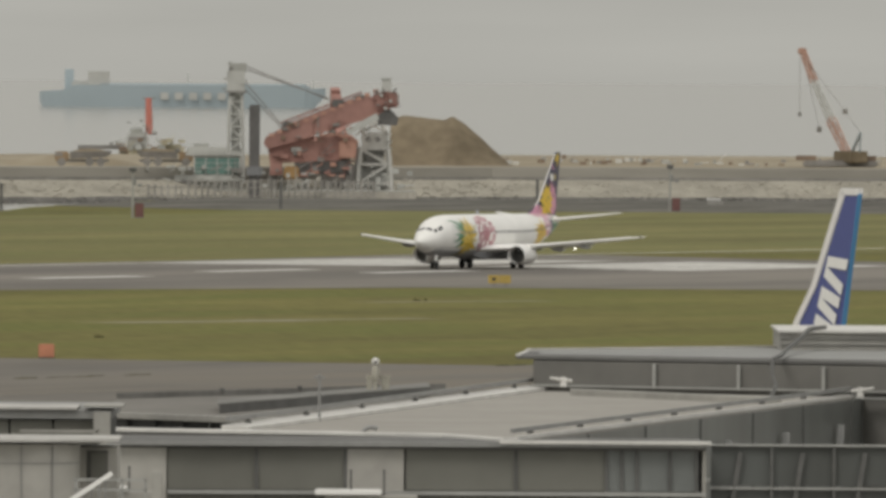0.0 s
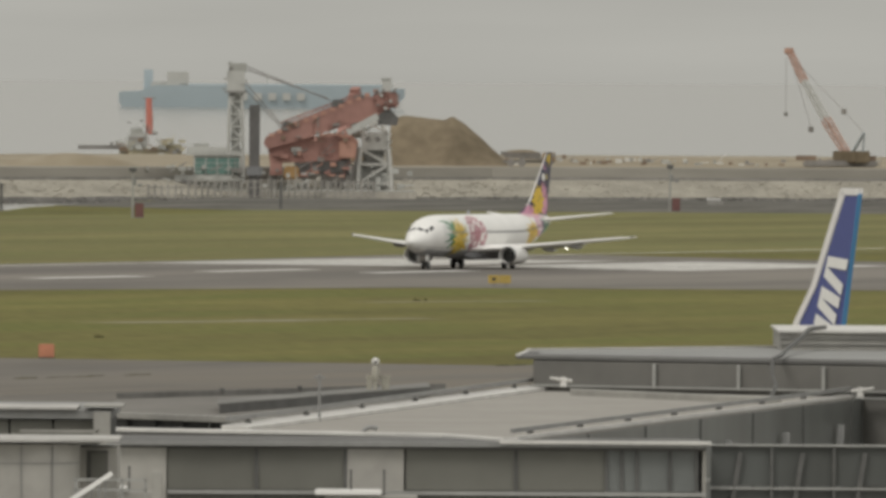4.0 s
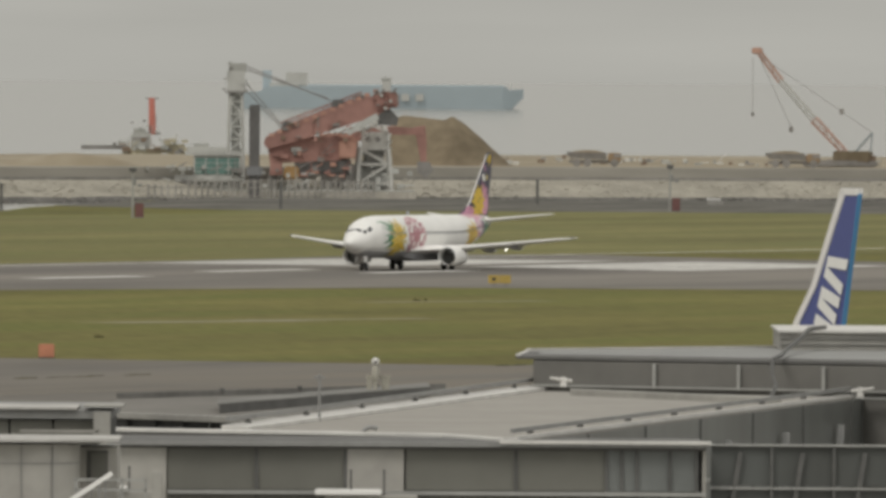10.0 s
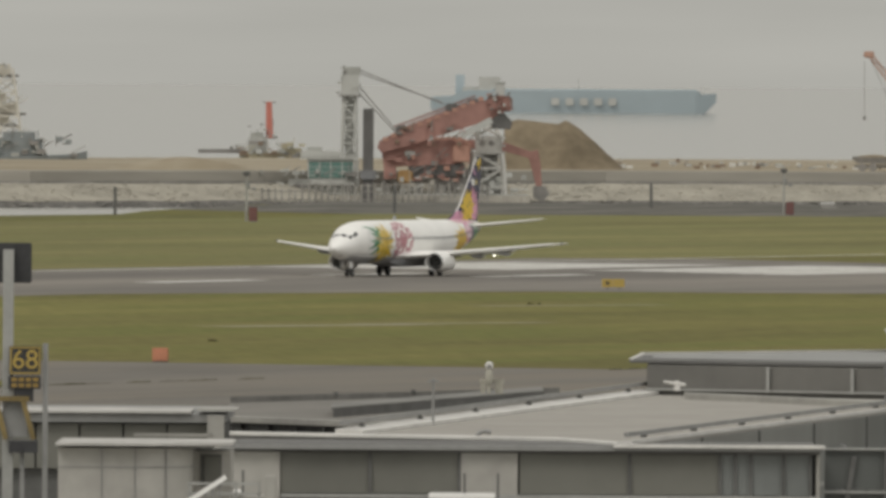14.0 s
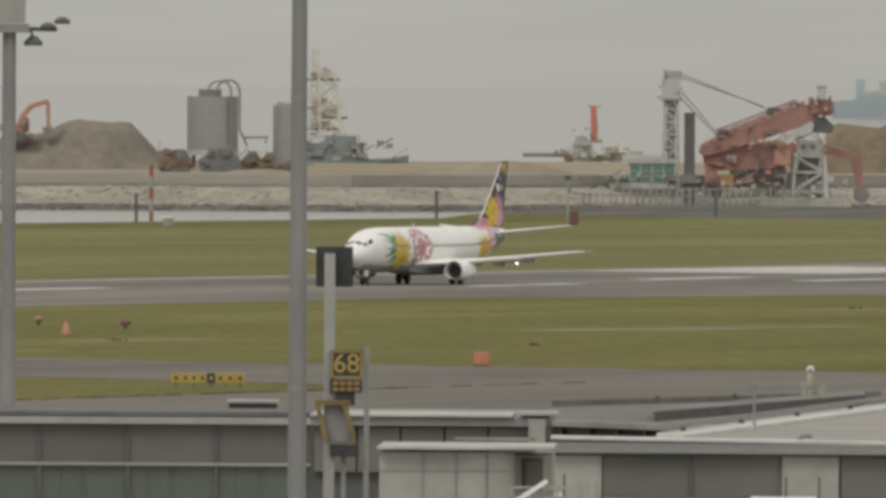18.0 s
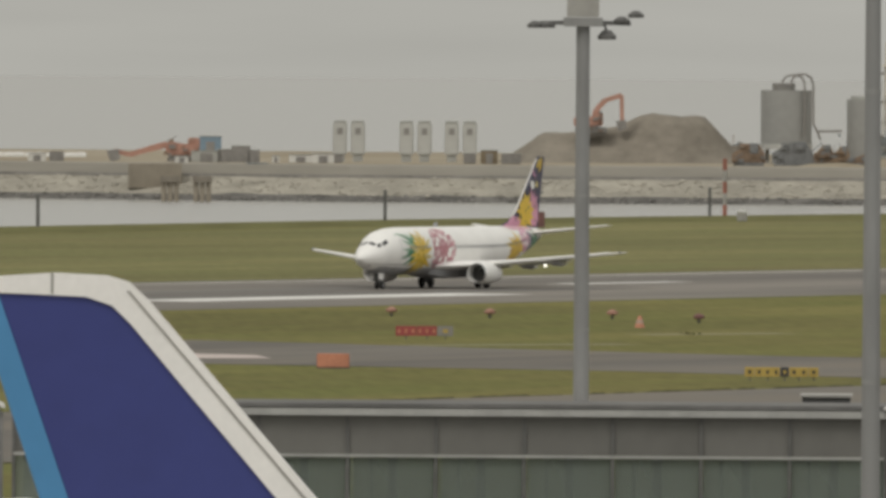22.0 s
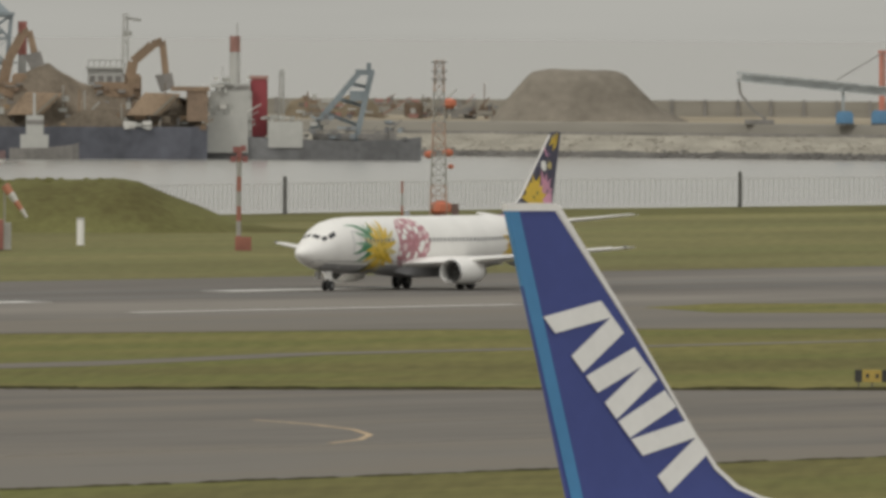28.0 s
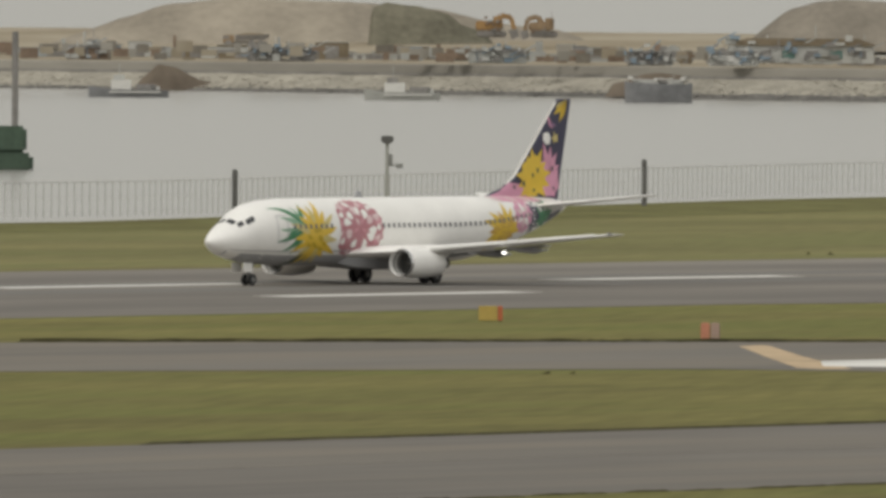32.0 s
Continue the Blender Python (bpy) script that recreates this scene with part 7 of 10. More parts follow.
def boat_launch():
    t = thing("patrol_launch", facing(34.054, 1950, -4), "white patrol launch on the channel", "boat")
    bm = B()
    loft(bm, [[(x, -w, 0.9 + s), (x, 0, -0.3), (x, w, 0.9 + s)] for x, w, s in ((-5.6, 1.3, 0.0), (0, 1.6, 0.05), (3.5, 1.3, 0.25), (5.8, 0.1, 0.6))])
    part("hull", bm, M["farwhite2"], t)
    boxpart("cabin", (-2.6, 2.0, -1.1, 1.1, 0.9, 2.4), M["farwhite2"], t, "", 0.1)
    boxpart("window_band", (-2.3, 2.02, -1.12, 1.12, 1.6, 2.1), M["fardark"], t)
    boxpart("canopy", (-2.6, 1.2, -1.0, 1.0, 2.75, 3.2), M["launchdark"], t, "dark blue-grey canopy")
    boxpart("flybridge", (-1.2, 0.4, -0.8, 0.8, 2.4, 2.95), M["farsteel"], t)
    for x in (-2.0, 1.0):
        boxpart("stanchion", (x, x + 0.1, -0.9, -0.8, 2.4, 3.0), M["fardark"], t)
    boxpart("deck_gear", (2.0, 5.2, -0.6, 0.6, 1.0, 1.9), M["launchdark"], t, "dark gear on the foredeck", 0.15)
    boxpart("after_gear", (-5.4, -2.7, -0.8, 0.8, 0.85, 1.5), M["launchdark"], t, "dark gear on the after deck", 0.1)
    boxpart("cabin_door", (0.9, 1.5, -1.14, -1.1, 1.0, 2.3), M["launchdark"], t)
    bm = B()
    prism(bm, [(-8.6, -0.1), (7.4, -0.1), (6.3, 0.3), (4.5, 0.12), (0, 0.1), (-4.5, 0.28)], "y", -1.7, 1.7)
    part("bow_wave", bm, M["white"], t, "white foam at the waterline")
    return t


launch = boat_launch()


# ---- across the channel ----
# paints across the channel are paled and greyed to stand in for haze
M["farrust"] = mat("hazed_red_steel", (0.36, 0.2, 0.168), 0.85, vary=0.2, scale=0.15, fine=5)
M["farorange"] = mat("hazed_orange_steel", (0.45, 0.255, 0.195), 0.85, vary=0.15, scale=0.2)
M["farochre"] = mat("hazed_ochre_steel", (0.30, 0.215, 0.13), 0.85, vary=0.2, scale=0.2)
M["farred"] = mat("hazed_red_paint", (0.42, 0.17, 0.14), 0.85, vary=0.15, scale=0.2)
M["farwhite"] = mat("hazed_white_paint", (0.62, 0.61, 0.57), 0.8, vary=0.08, scale=0.2)
LINE = [(16, 3100), (19, 3030), (22, 2985), (24, 2880), (26, 2885), (28, 2960), (30, 3045), (32, 3110), (34, 3180), (36, 3310), (38, 3440), (41, 3600)]

M["farblue"] = mat("blue_machine_paint", (0.225, 0.29, 0.345), 0.75, vary=0.2, scale=0.1)
M["farbrown"] = mat("rusty_brown_steel", (0.24, 0.175, 0.125), 0.85, vary=0.25, scale=0.2)


def fittings(t, x0, x1, z0, z1, n, mats, seed=1, size=1.0, y=0.0, deep=1.5, bars=0.35):
    """Ladders, pipes, boxes and rails too small to tell apart, joined for each colour."""
    rnd = random.Random(seed)
    for m in mats:
        bm = B()
        for _ in range(max(1, n // len(mats))):
            x, z, yy = rnd.uniform(x0, x1), z0 + (z1 - z0) * rnd.random() ** 1.3, y + rnd.uniform(-deep, deep)
            if rnd.random() < bars:
                l, a = size * rnd.uniform(1.0, 3.2), rnd.choice((0, 0.5, -0.5, 0.8, 1.57, 1.57))
                p = Vector((x, yy, z))
                bar(bm, p, p + Vector((l * math.cos(a), 0, abs(l * math.sin(a)))), size * rnd.uniform(0.1, 0.24))
            else:
                w, h = size * rnd.uniform(0.3, 1.5), size * rnd.uniform(0.2, 0.9)
                box(bm, x - w / 2, x + w / 2, yy - 0.4, yy + 0.4, z, z + h)
        part("equipment", bm, M[m], t)["kind"] = "stuff"


def wall_line(b):
    for (b0, d0), (b1, d1) in zip(LINE, LINE[1:]):
        if b0 <= b <= b1:
            return d0 + (d1 - d0) * (b - b0) / (b1 - b0)
    return 3100


def sea_level(d):
    return -4 + 22 * max(0.0, (d - 3300) / 1690) ** 1.7


def ridge(outline, depth, seed, rough=0.25):
    """A bank of loose ground under an outline of (x, height)."""
    bm = B()
    x0, x1 = outline[0][0], outline[-1][0]
    n, k = 48, 12
    rows = []
    for i in range(n + 1):
        x = x0 + (x1 - x0) * i / n
        h = 0
        for (xa, ha), (xb, hb) in zip(outline, outline[1:]):
            if xa <= x <= xb + 1e-6:
                h = ha + (hb - ha) * (x - xa) / max(1e-6, xb - xa)
        row = []
        for j in range(k + 1):
            s = -1 + 2 * j / k
            f = min(1.0, 1.35 * (1 - abs(s) ** 1.3))
            row.append((x, s * depth, h * f + rough * noise.noise((x * 0.25 + seed, s * 3, seed)) * min(1, h)))
        rows.append(row)
    loft(bm, rows, caps=False, closed=False)
    return bm


def heap(b, d, z, outline, depth, material, label, seed=1):
    """A pile of spoil: outline of (x, height) from side to side."""
    t = thing("spoil_heap", facing(b, d, z), label, "heap", group="spoil heaps")
    part("spoil", ridge(outline, depth, seed), material, t, smooth=True)
    return t


heap(22.148, 3075, 2.3, [(-11.5, 0), (-11, 8.6), (-8.5, 9.2), (-1.0, 8.5), (0.4, 9.2), (3.0, 7.6), (11.2, 0.2), (12, 0)], 14, M["soil"], "tall brown spoil heap", 1)
heap(24.846, 3060, 2.3, [(-34, 0), (-30, 2.4), (-26, 5.3), (-17.5, 5.8), (-11.5, 6.8), (-7.4, 8.8), (-5.6, 9.3), (-4, 8.9), (0, 8.5), (2.6, 8.8), (4.2, 8.6), (6.8, 5.9), (9.5, 3.0), (12.5, 1.2), (17, 0)], 15, M["greysoil"], "broad grey-brown spoil heap", 2)
heap(30.399, 3130, 2.3, [(-16, 0), (-13.2, 3.6), (-8.2, 9.3), (-4.8, 9.9), (8.2, 9.6), (10, 8.6), (16, 2.6), (22, 0)], 15, M["greysoil"], "flat-topped grey spoil heap", 3)
heap(35.37, 3560, 5.1, [(-37, 0), (-31, 5.2), (-26, 8.8), (-20, 10.6), (-14, 11.1), (0, 10.3), (14, 10.1), (21, 9.1), (30, 1.8), (33, 0)], 20, M["greysoil"], "long grey-brown spoil heap on the fill", 4)
heap(37.35, 3760, 5.0, [(-66, 0), (-52, 5), (-40, 9), (-25, 10.6), (0, 10), (13, 9.2), (24, 8.1), (35, 5.3), (50, 3.9), (60, 0)], 24, M["palesoil"], "wide distant grey spoil heap", 5)
# a darker brown than the other spoil
M["darksoil"] = mat("dark_brown_spoil", (0.155, 0.128, 0.1), 0.95, vary=0.2, scale=0.1, fine=6, bump=0.2, spec=0.1)
heap(34.36, 3255, 2.6, [(-17, 0), (-15.5, 1.6), (-14, 2.4), (-12, 1.1), (-9.5, 2.3), (-7, 1.0), (-5, 1.6), (-2.5, 1.0), (0, 2.1), (2, 1.0), (4, 2.3), (6.5, 1.1), (9, 1.7), (12, 1.1), (15, 0)], 6, M["darksoil"], "low row of dark brown spoil humps", 6)
heap(34.755, 3275, 2.6, [(-7.5, 0), (-6, 1.4), (-4, 2.5), (-1, 3.3), (3, 3.5), (5.5, 2.6), (7.5, 0)], 6, M["darksoil"], "low mound of dark brown spoil", 9)
heap(23.45, 2975, 1.9, [(-18, 0), (-10, 1.6), (-4, 2.6), (0, 2.7), (6, 2.0), (14, 0)], 10, M["sand"], "low rounded sand heap behind the wall", 7)
heap(24.28, 2945, 1.9, [(-12, 0), (-6, 0.9), (0, 1.1), (7, 0.5), (12, 0)], 8, M["sand"], "low sand bank behind the wall", 8)


heap(37.05, 3715, 5.0, [(-13, 0), (-12.2, 8.6), (-9, 9.9), (-2, 9.0), (5, 7.4), (8, 5.0), (13, 3.4), (16, 0)], 12, M["scrub"], "dark scrubby spoil heap", 10)
heap(36.28, wall_line(36.28) + 4, -3.6, [(-8.5, 0), (-7, 2.6), (-4, 3.2), (-1, 4.6), (3, 4.8), (7, 4.4), (8.5, 0)], 5, M["darksoil"], "dark rubble pile at the waterline", 11)
heap(37.93, wall_line(37.93) + 4, -3.6, [(-8, 0), (-6.5, 2.4), (-3, 5.4), (1, 4.8), (6, 2.2), (11, 1.4), (14, 0)], 5, M["darksoil"], "dark rubble pile at the waterline", 12)


def carrier_ship():
    t = thing("car_carrier", facing(23.077, 4620, sea_level(4620) - 1.2), "blue car carrier ship under way, paled for haze", "ship")
    bm = B()
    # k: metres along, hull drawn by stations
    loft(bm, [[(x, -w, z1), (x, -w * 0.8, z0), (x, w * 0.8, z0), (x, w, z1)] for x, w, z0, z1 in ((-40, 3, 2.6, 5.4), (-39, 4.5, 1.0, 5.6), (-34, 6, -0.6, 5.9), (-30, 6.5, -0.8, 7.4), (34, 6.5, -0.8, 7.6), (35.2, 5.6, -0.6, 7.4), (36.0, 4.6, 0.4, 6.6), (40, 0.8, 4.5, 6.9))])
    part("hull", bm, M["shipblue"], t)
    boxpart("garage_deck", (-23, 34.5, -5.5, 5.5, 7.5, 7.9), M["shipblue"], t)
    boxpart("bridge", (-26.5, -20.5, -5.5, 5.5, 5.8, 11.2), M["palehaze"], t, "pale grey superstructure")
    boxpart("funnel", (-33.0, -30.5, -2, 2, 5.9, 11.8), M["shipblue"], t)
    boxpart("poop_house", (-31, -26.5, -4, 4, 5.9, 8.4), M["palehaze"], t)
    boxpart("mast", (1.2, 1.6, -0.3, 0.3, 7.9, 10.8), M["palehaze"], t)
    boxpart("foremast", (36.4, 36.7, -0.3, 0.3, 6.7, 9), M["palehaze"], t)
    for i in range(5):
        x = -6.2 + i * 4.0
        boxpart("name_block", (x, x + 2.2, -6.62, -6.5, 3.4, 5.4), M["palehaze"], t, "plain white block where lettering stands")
    bm = B()
    prism(bm, [(-45, -0.2), (-38, 0.5), (-30, -0.2)], "y", -4, 4)
    part("wake", bm, M["farwhite"], t, "white wake at the stern")
    return t


# stands for white and pale paint dulled by haze
M["palehaze"] = mat("hazed_pale_paint", (0.47, 0.47, 0.44), 0.8, vary=0.08, scale=0.1)
carrier = carrier_ship()


def tipper(label):
    t = thing("tipper_truck", facing(22.5, 3030, 2.42), label, "truck", group="tipper trucks")
    bm = B()
    loft(bm, [[(x, -1.5, z0), (x, -1.8, z1), (x, 1.8, z1), (x, 1.5, z0)] for x, z0, z1 in ((-1.9, 1.3, 2.6), (4.6, 1.6, 2.7), (5.4, 2.2, 2.8))])
    part("skip", bm, M["fardark"], t)
    bm = B()
    loft(bm, [[(x, -1.5 * w, 2.5), (x, -0.7 * w, 2.5 + h), (x, 0.7 * w, 2.5 + h), (x, 1.5 * w, 2.5)] for x, h, w in ((-1.7, 0.1, 0.8), (0, 0.55, 1), (2, 0.6, 1), (4, 0.4, 1), (5.0, 0.05, 0.7))])
    part("load", bm, M["soil"], t, "brown soil load")
    boxpart("cab", (-4.6, -2.2, -1.4, 1.4, 0.9, 2.6), M["farochre"], t, "", 0.15)
    boxpart("window", (-4.65, -3.2, -1.42, 1.42, 1.8, 2.4), M["fardark"], t)
    boxpart("chassis", (-4.4, 5.0, -1.0, 1.0, 0.7, 1.2), M["fardark"], t)
    for x in (-3.4, 1.6, 3.6):
        for y in (-1.3, 1.3):
            bm = B()
            rod(bm, (x, y - 0.3, 0.75), (x, y + 0.3, 0.75), 0.75, n=14)
            part("wheel", bm, M["fardark"], t)
    return t


lorry_a, lorry_b, lorry_c = tipper("loaded tipper truck on the sea wall road"), tipper("tipper truck heaped with brown soil"), tipper("loaded tipper truck on the landfill road")
copy_thing(lorry_a, facing(33.367, 3245, 2.6, turn=0))
copy_thing(lorry_a, facing(35.2, 3420, 4.0, turn=0))
copy_thing(lorry_a, facing(37.68, 3560, 5.2, turn=0))
copy_thing(lorry_a, facing(34.85, 3320, 3.0, turn=180))


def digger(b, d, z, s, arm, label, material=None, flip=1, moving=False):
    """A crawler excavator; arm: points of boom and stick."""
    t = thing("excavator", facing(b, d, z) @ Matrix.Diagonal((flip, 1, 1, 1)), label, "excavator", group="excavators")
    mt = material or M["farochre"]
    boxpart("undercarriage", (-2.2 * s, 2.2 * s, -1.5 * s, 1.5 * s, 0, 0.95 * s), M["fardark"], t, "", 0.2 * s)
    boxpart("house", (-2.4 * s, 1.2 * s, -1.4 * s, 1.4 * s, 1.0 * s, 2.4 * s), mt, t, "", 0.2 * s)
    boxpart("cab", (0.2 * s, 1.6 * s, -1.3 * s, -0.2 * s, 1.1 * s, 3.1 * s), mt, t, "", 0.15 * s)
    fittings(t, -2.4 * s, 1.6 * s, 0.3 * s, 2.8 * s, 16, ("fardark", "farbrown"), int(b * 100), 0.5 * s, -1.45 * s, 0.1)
    own, ox, oz = t, 0.0, 0.0
    if moving:
        ox, oz = arm[0]
        own = new("arm")
        own.parent, own.matrix_basis = t, pose(ox, 0, oz)
    arm = [(x - ox, z - oz) for x, z in arm]
    for i, (p, q) in enumerate(zip(arm, arm[1:])):
        bm = B()
        bar(bm, (p[0], 0, p[1]), (q[0], 0, q[1]), (0.7 - 0.08 * i) * s, (0.85 - 0.1 * i) * s)
        part("boom" if i < 2 else "stick", bm, mt, own)
    e = arm[-1]
    bm = B()
    prism(bm, [(e[0] - 0.9 * s, e[1]), (e[0] + 0.5 * s, e[1] + 0.2 * s), (e[0] + 0.7 * s, e[1] - 1.0 * s), (e[0] - 0.4 * s, e[1] - 1.4 * s)], "y", -0.7 * s, 0.7 * s)
    part("bucket", bm, M["fardark"], own)
    return own if moving else t


digger(25.16, 3050, 7.6, 1.35, [(0.3, 2.0), (1.0, 4.6), (2.6, 6.3), (5.6, 7.2), (5.7, 2.4)], "excavator with red boom on a spoil heap", M["farorange"])
digger(26.566, 2985, 1.9, 1.55, [(0.2, 2.9), (-3.4, 3.6), (-6.8, 2.7), (-10.2, 1.7), (-13.0, 2.4)], "low orange excavator reaching sideways", M["farorange"])


digger(36.82, 3650, 7.4, 1.5, [(0.4, 2.0), (2.0, 4.8), (4.2, 4.4), (5.0, 1.6)], "yellow excavator beside the far heap", M["machineochre"])
digger(36.64, 3650, 7.4, 1.4, [(0.4, 2.0), (-1.4, 4.6), (-3.6, 4.0), (-4.2, 1.4)], "ochre excavator with a folded boom", M["farochre"])
digger(35.147, 3480, 6.2, 1.8, [(0.4, 2.2), (1.6, 3.6), (3.2, 2.4), (3.4, 1.2)], "dark crawler loader on the sand", M["fardark"])


def drum(t, name, x, y, r, z0, z1, material, label="", n=20, r1=None):
    bm = B()
    rod(bm, (x, y, z0), (x, y, z1), r, r1, n)
    return part(name, bm, material, t, label, smooth=True)


M["wharfgrey"] = mat("weathered_grey_barge_steel", (0.40, 0.375, 0.325), 0.8, vary=0.25, scale=0.2)


def dredger_barge():
    """Barge with white slewing tower, spud, teal cabin and the orange long-arm dredger."""
    t = thing("work_barge", facing(22.75, 2945, -4), "moored work barge with a teal-glazed cabin", "barge")
    boxpart("hull", (-24, 25, 0, 14, -0.8, 2.2), M["wharfgrey"], t)
    boxpart("deck", (-23.6, 24.6, 0.2, 13.8, 2.2, 2.4), M["farsteel"], t)
    boxpart("cabin_base", (-15.5, -6.0, 2, 9, 2.4, 3.8), M["farsteel"], t)
    boxpart("cabin_gallery", (-18.2, -5.6, 1.4, 9.4, 3.8, 4.9), M["palehaze"], t, "pale gallery slab", 0.1)
    boxpart("cabin", (-14.8, -6.4, 2, 8, 4.9, 8.5), M["farsteel"], t)
    for i in range(4):
        boxpart("cabin_window", (-14.5 + i * 2.0, -12.7 + i * 2.0, 1.9, 2.0, 5.2, 8.0), M["teal"], t, "teal cabin window")
    for i in range(5):
        boxpart("mullion", (-14.7 + i * 2.0, -14.5 + i * 2.0, 1.8, 2.0, 4.9, 8.5), M["palehaze"], t, "pale window post")
    for i in range(2):
        boxpart("glazing_bar", (-14.5, -6.7, 1.84, 1.9, 6.2 + i * 0.9, 6.3 + i * 0.9), M["palehaze"], t)
    boxpart("cabin_roof", (-16.2, -6.0, 1.6, 8.4, 8.5, 8.9), M["palehaze"], t)
    boxpart("roof_house", (-16.0, -9.0, 2.4, 7, 8.9, 10.0), M["palehaze"], t, "pale roof housing", 0.15)
    boxpart("roof_gear", (-14.8, -12.2, 3, 6, 10.0, 10.6), M["farsteel"], t)
    for x in (-17.6, -15.2, -10.0, -6.4):
        boxpart("pillar", (x, x + 0.4, 1.6, 2.0, 2.4, 3.8), M["palehaze"], t)
    fittings(t, -23, -2, 2.4, 6.5, 44, ("palehaze", "farsteel", "fardark"), 8, 1.0, 1.0, 0.8)
    fittings(t, 2, 24, 2.4, 5.5, 44, ("palehaze", "farsteel", "wharfgrey"), 9, 1.0, 0.6, 0.5)
    u = thing("spud_pile", facing(22.827, 2940, -5), "thick black spud pile standing in the water", "pile")
    boxpart("shaft", (-0.95, 0.95, 0, 1.9, 0, 18.6), M["spudblack"], u, "", 0.15)
    boxpart("collar", (-1.4, 1.4, -0.4, 2.3, 6.0, 7.6), M["hull"], u)
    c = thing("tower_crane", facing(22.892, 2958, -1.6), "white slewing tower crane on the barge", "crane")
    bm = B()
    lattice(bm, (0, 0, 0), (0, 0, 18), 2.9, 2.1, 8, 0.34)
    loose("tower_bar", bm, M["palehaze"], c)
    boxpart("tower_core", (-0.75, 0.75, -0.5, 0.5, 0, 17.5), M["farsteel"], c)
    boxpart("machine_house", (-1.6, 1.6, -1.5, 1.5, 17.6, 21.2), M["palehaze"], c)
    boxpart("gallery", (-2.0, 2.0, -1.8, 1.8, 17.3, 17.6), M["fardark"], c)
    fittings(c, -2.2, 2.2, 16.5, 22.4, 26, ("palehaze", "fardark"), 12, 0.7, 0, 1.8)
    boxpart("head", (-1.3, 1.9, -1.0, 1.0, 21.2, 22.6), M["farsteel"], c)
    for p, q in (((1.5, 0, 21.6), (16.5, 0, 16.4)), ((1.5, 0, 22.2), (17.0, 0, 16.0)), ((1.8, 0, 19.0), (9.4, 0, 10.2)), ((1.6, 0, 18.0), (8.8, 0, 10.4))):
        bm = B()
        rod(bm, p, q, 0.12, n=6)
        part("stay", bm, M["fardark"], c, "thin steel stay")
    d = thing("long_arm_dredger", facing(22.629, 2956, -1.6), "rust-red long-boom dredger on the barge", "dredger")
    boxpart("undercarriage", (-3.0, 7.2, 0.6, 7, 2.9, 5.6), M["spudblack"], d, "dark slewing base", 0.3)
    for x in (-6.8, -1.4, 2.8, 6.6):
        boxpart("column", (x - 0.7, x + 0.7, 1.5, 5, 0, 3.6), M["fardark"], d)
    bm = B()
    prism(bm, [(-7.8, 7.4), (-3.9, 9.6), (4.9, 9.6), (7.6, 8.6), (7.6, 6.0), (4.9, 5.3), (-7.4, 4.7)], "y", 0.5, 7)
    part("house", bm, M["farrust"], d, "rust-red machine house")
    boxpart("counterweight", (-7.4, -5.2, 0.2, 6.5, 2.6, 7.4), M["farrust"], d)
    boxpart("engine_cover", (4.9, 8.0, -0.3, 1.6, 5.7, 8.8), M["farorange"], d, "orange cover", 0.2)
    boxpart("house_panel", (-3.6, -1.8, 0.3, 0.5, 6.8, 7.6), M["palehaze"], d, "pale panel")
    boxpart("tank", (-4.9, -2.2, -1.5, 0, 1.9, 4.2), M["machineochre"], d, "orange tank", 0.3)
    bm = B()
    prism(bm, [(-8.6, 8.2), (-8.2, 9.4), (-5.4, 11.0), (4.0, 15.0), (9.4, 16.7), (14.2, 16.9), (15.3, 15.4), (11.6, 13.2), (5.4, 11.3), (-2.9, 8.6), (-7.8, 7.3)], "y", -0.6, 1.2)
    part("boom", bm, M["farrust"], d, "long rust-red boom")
    bm = B()
    for k in range(13):
        x = -7.6 + k * 1.55
        z = 9.6 + (x + 7.6) * 0.43
        box(bm, x, x + 0.95, -0.7, -0.55, z - 0.2, z + 0.45)
    loose("walkway_plate", bm, M["farorange"], d)
    bm = B()
    lattice(bm, (-5.4, 0.3, 11.6), (9.0, 0.3, 17.3), 0.9, 0.7, 14, 0.16)
    part("boom_truss", bm, M["farrust"], d, "rust-red truss over the boom")
    for x0, x1, z0, z1 in ((3.6, 5.8, 14.6, 16.2), (-5.2, -3.4, 10.6, 12.2), (7.6, 9.6, 16.2, 17.0)):
        boxpart("winch", (x0, x1, -0.6, 1.4, z0, z1), M["spudblack"], d, "dark winch drum", 0.2)
    boxpart("boom_head", (11.0, 15.6, -0.9, 1.4, 14.8, 17.6), M["farrust"], d, "", 0.4)
    boxpart("head_mast", (12.6, 14.2, -0.4, 0.8, 17.6, 19.8), M["palehaze"], d, "pale mast on the boom head", 0.1)
    boxpart("mast_cap", (12.4, 14.4, -0.5, 0.9, 19.8, 20.1), M["farsteel"], d)
    bm = B()
    prism(bm, [(11.6, 13.2), (13.8, 14.8), (15.6, 13.0), (15.3, 11.6), (12.0, 11.7)], "y", -1.0, 2.4)
    part("discharge_mouth", bm, M["spudblack"], d, "dark discharge mouth")
    bm = B()
    bar(bm, (6.4, -1.2, 10.3), (11.9, -1.2, 13.3), 0.35, 1.2)
    part("chute", bm, M["palehaze"], d, "pale chute plate")
    fittings(d, -7, 7, 2.0, 6.5, 40, ("fardark", "farrust", "farorange"), 5, 1.0, 0.2, 0.5)
    fittings(d, -6, 9, 8.5, 12.5, 34, ("farrust", "farbrown", "fardark"), 6, 0.9, -0.8, 0.3, 0.6)
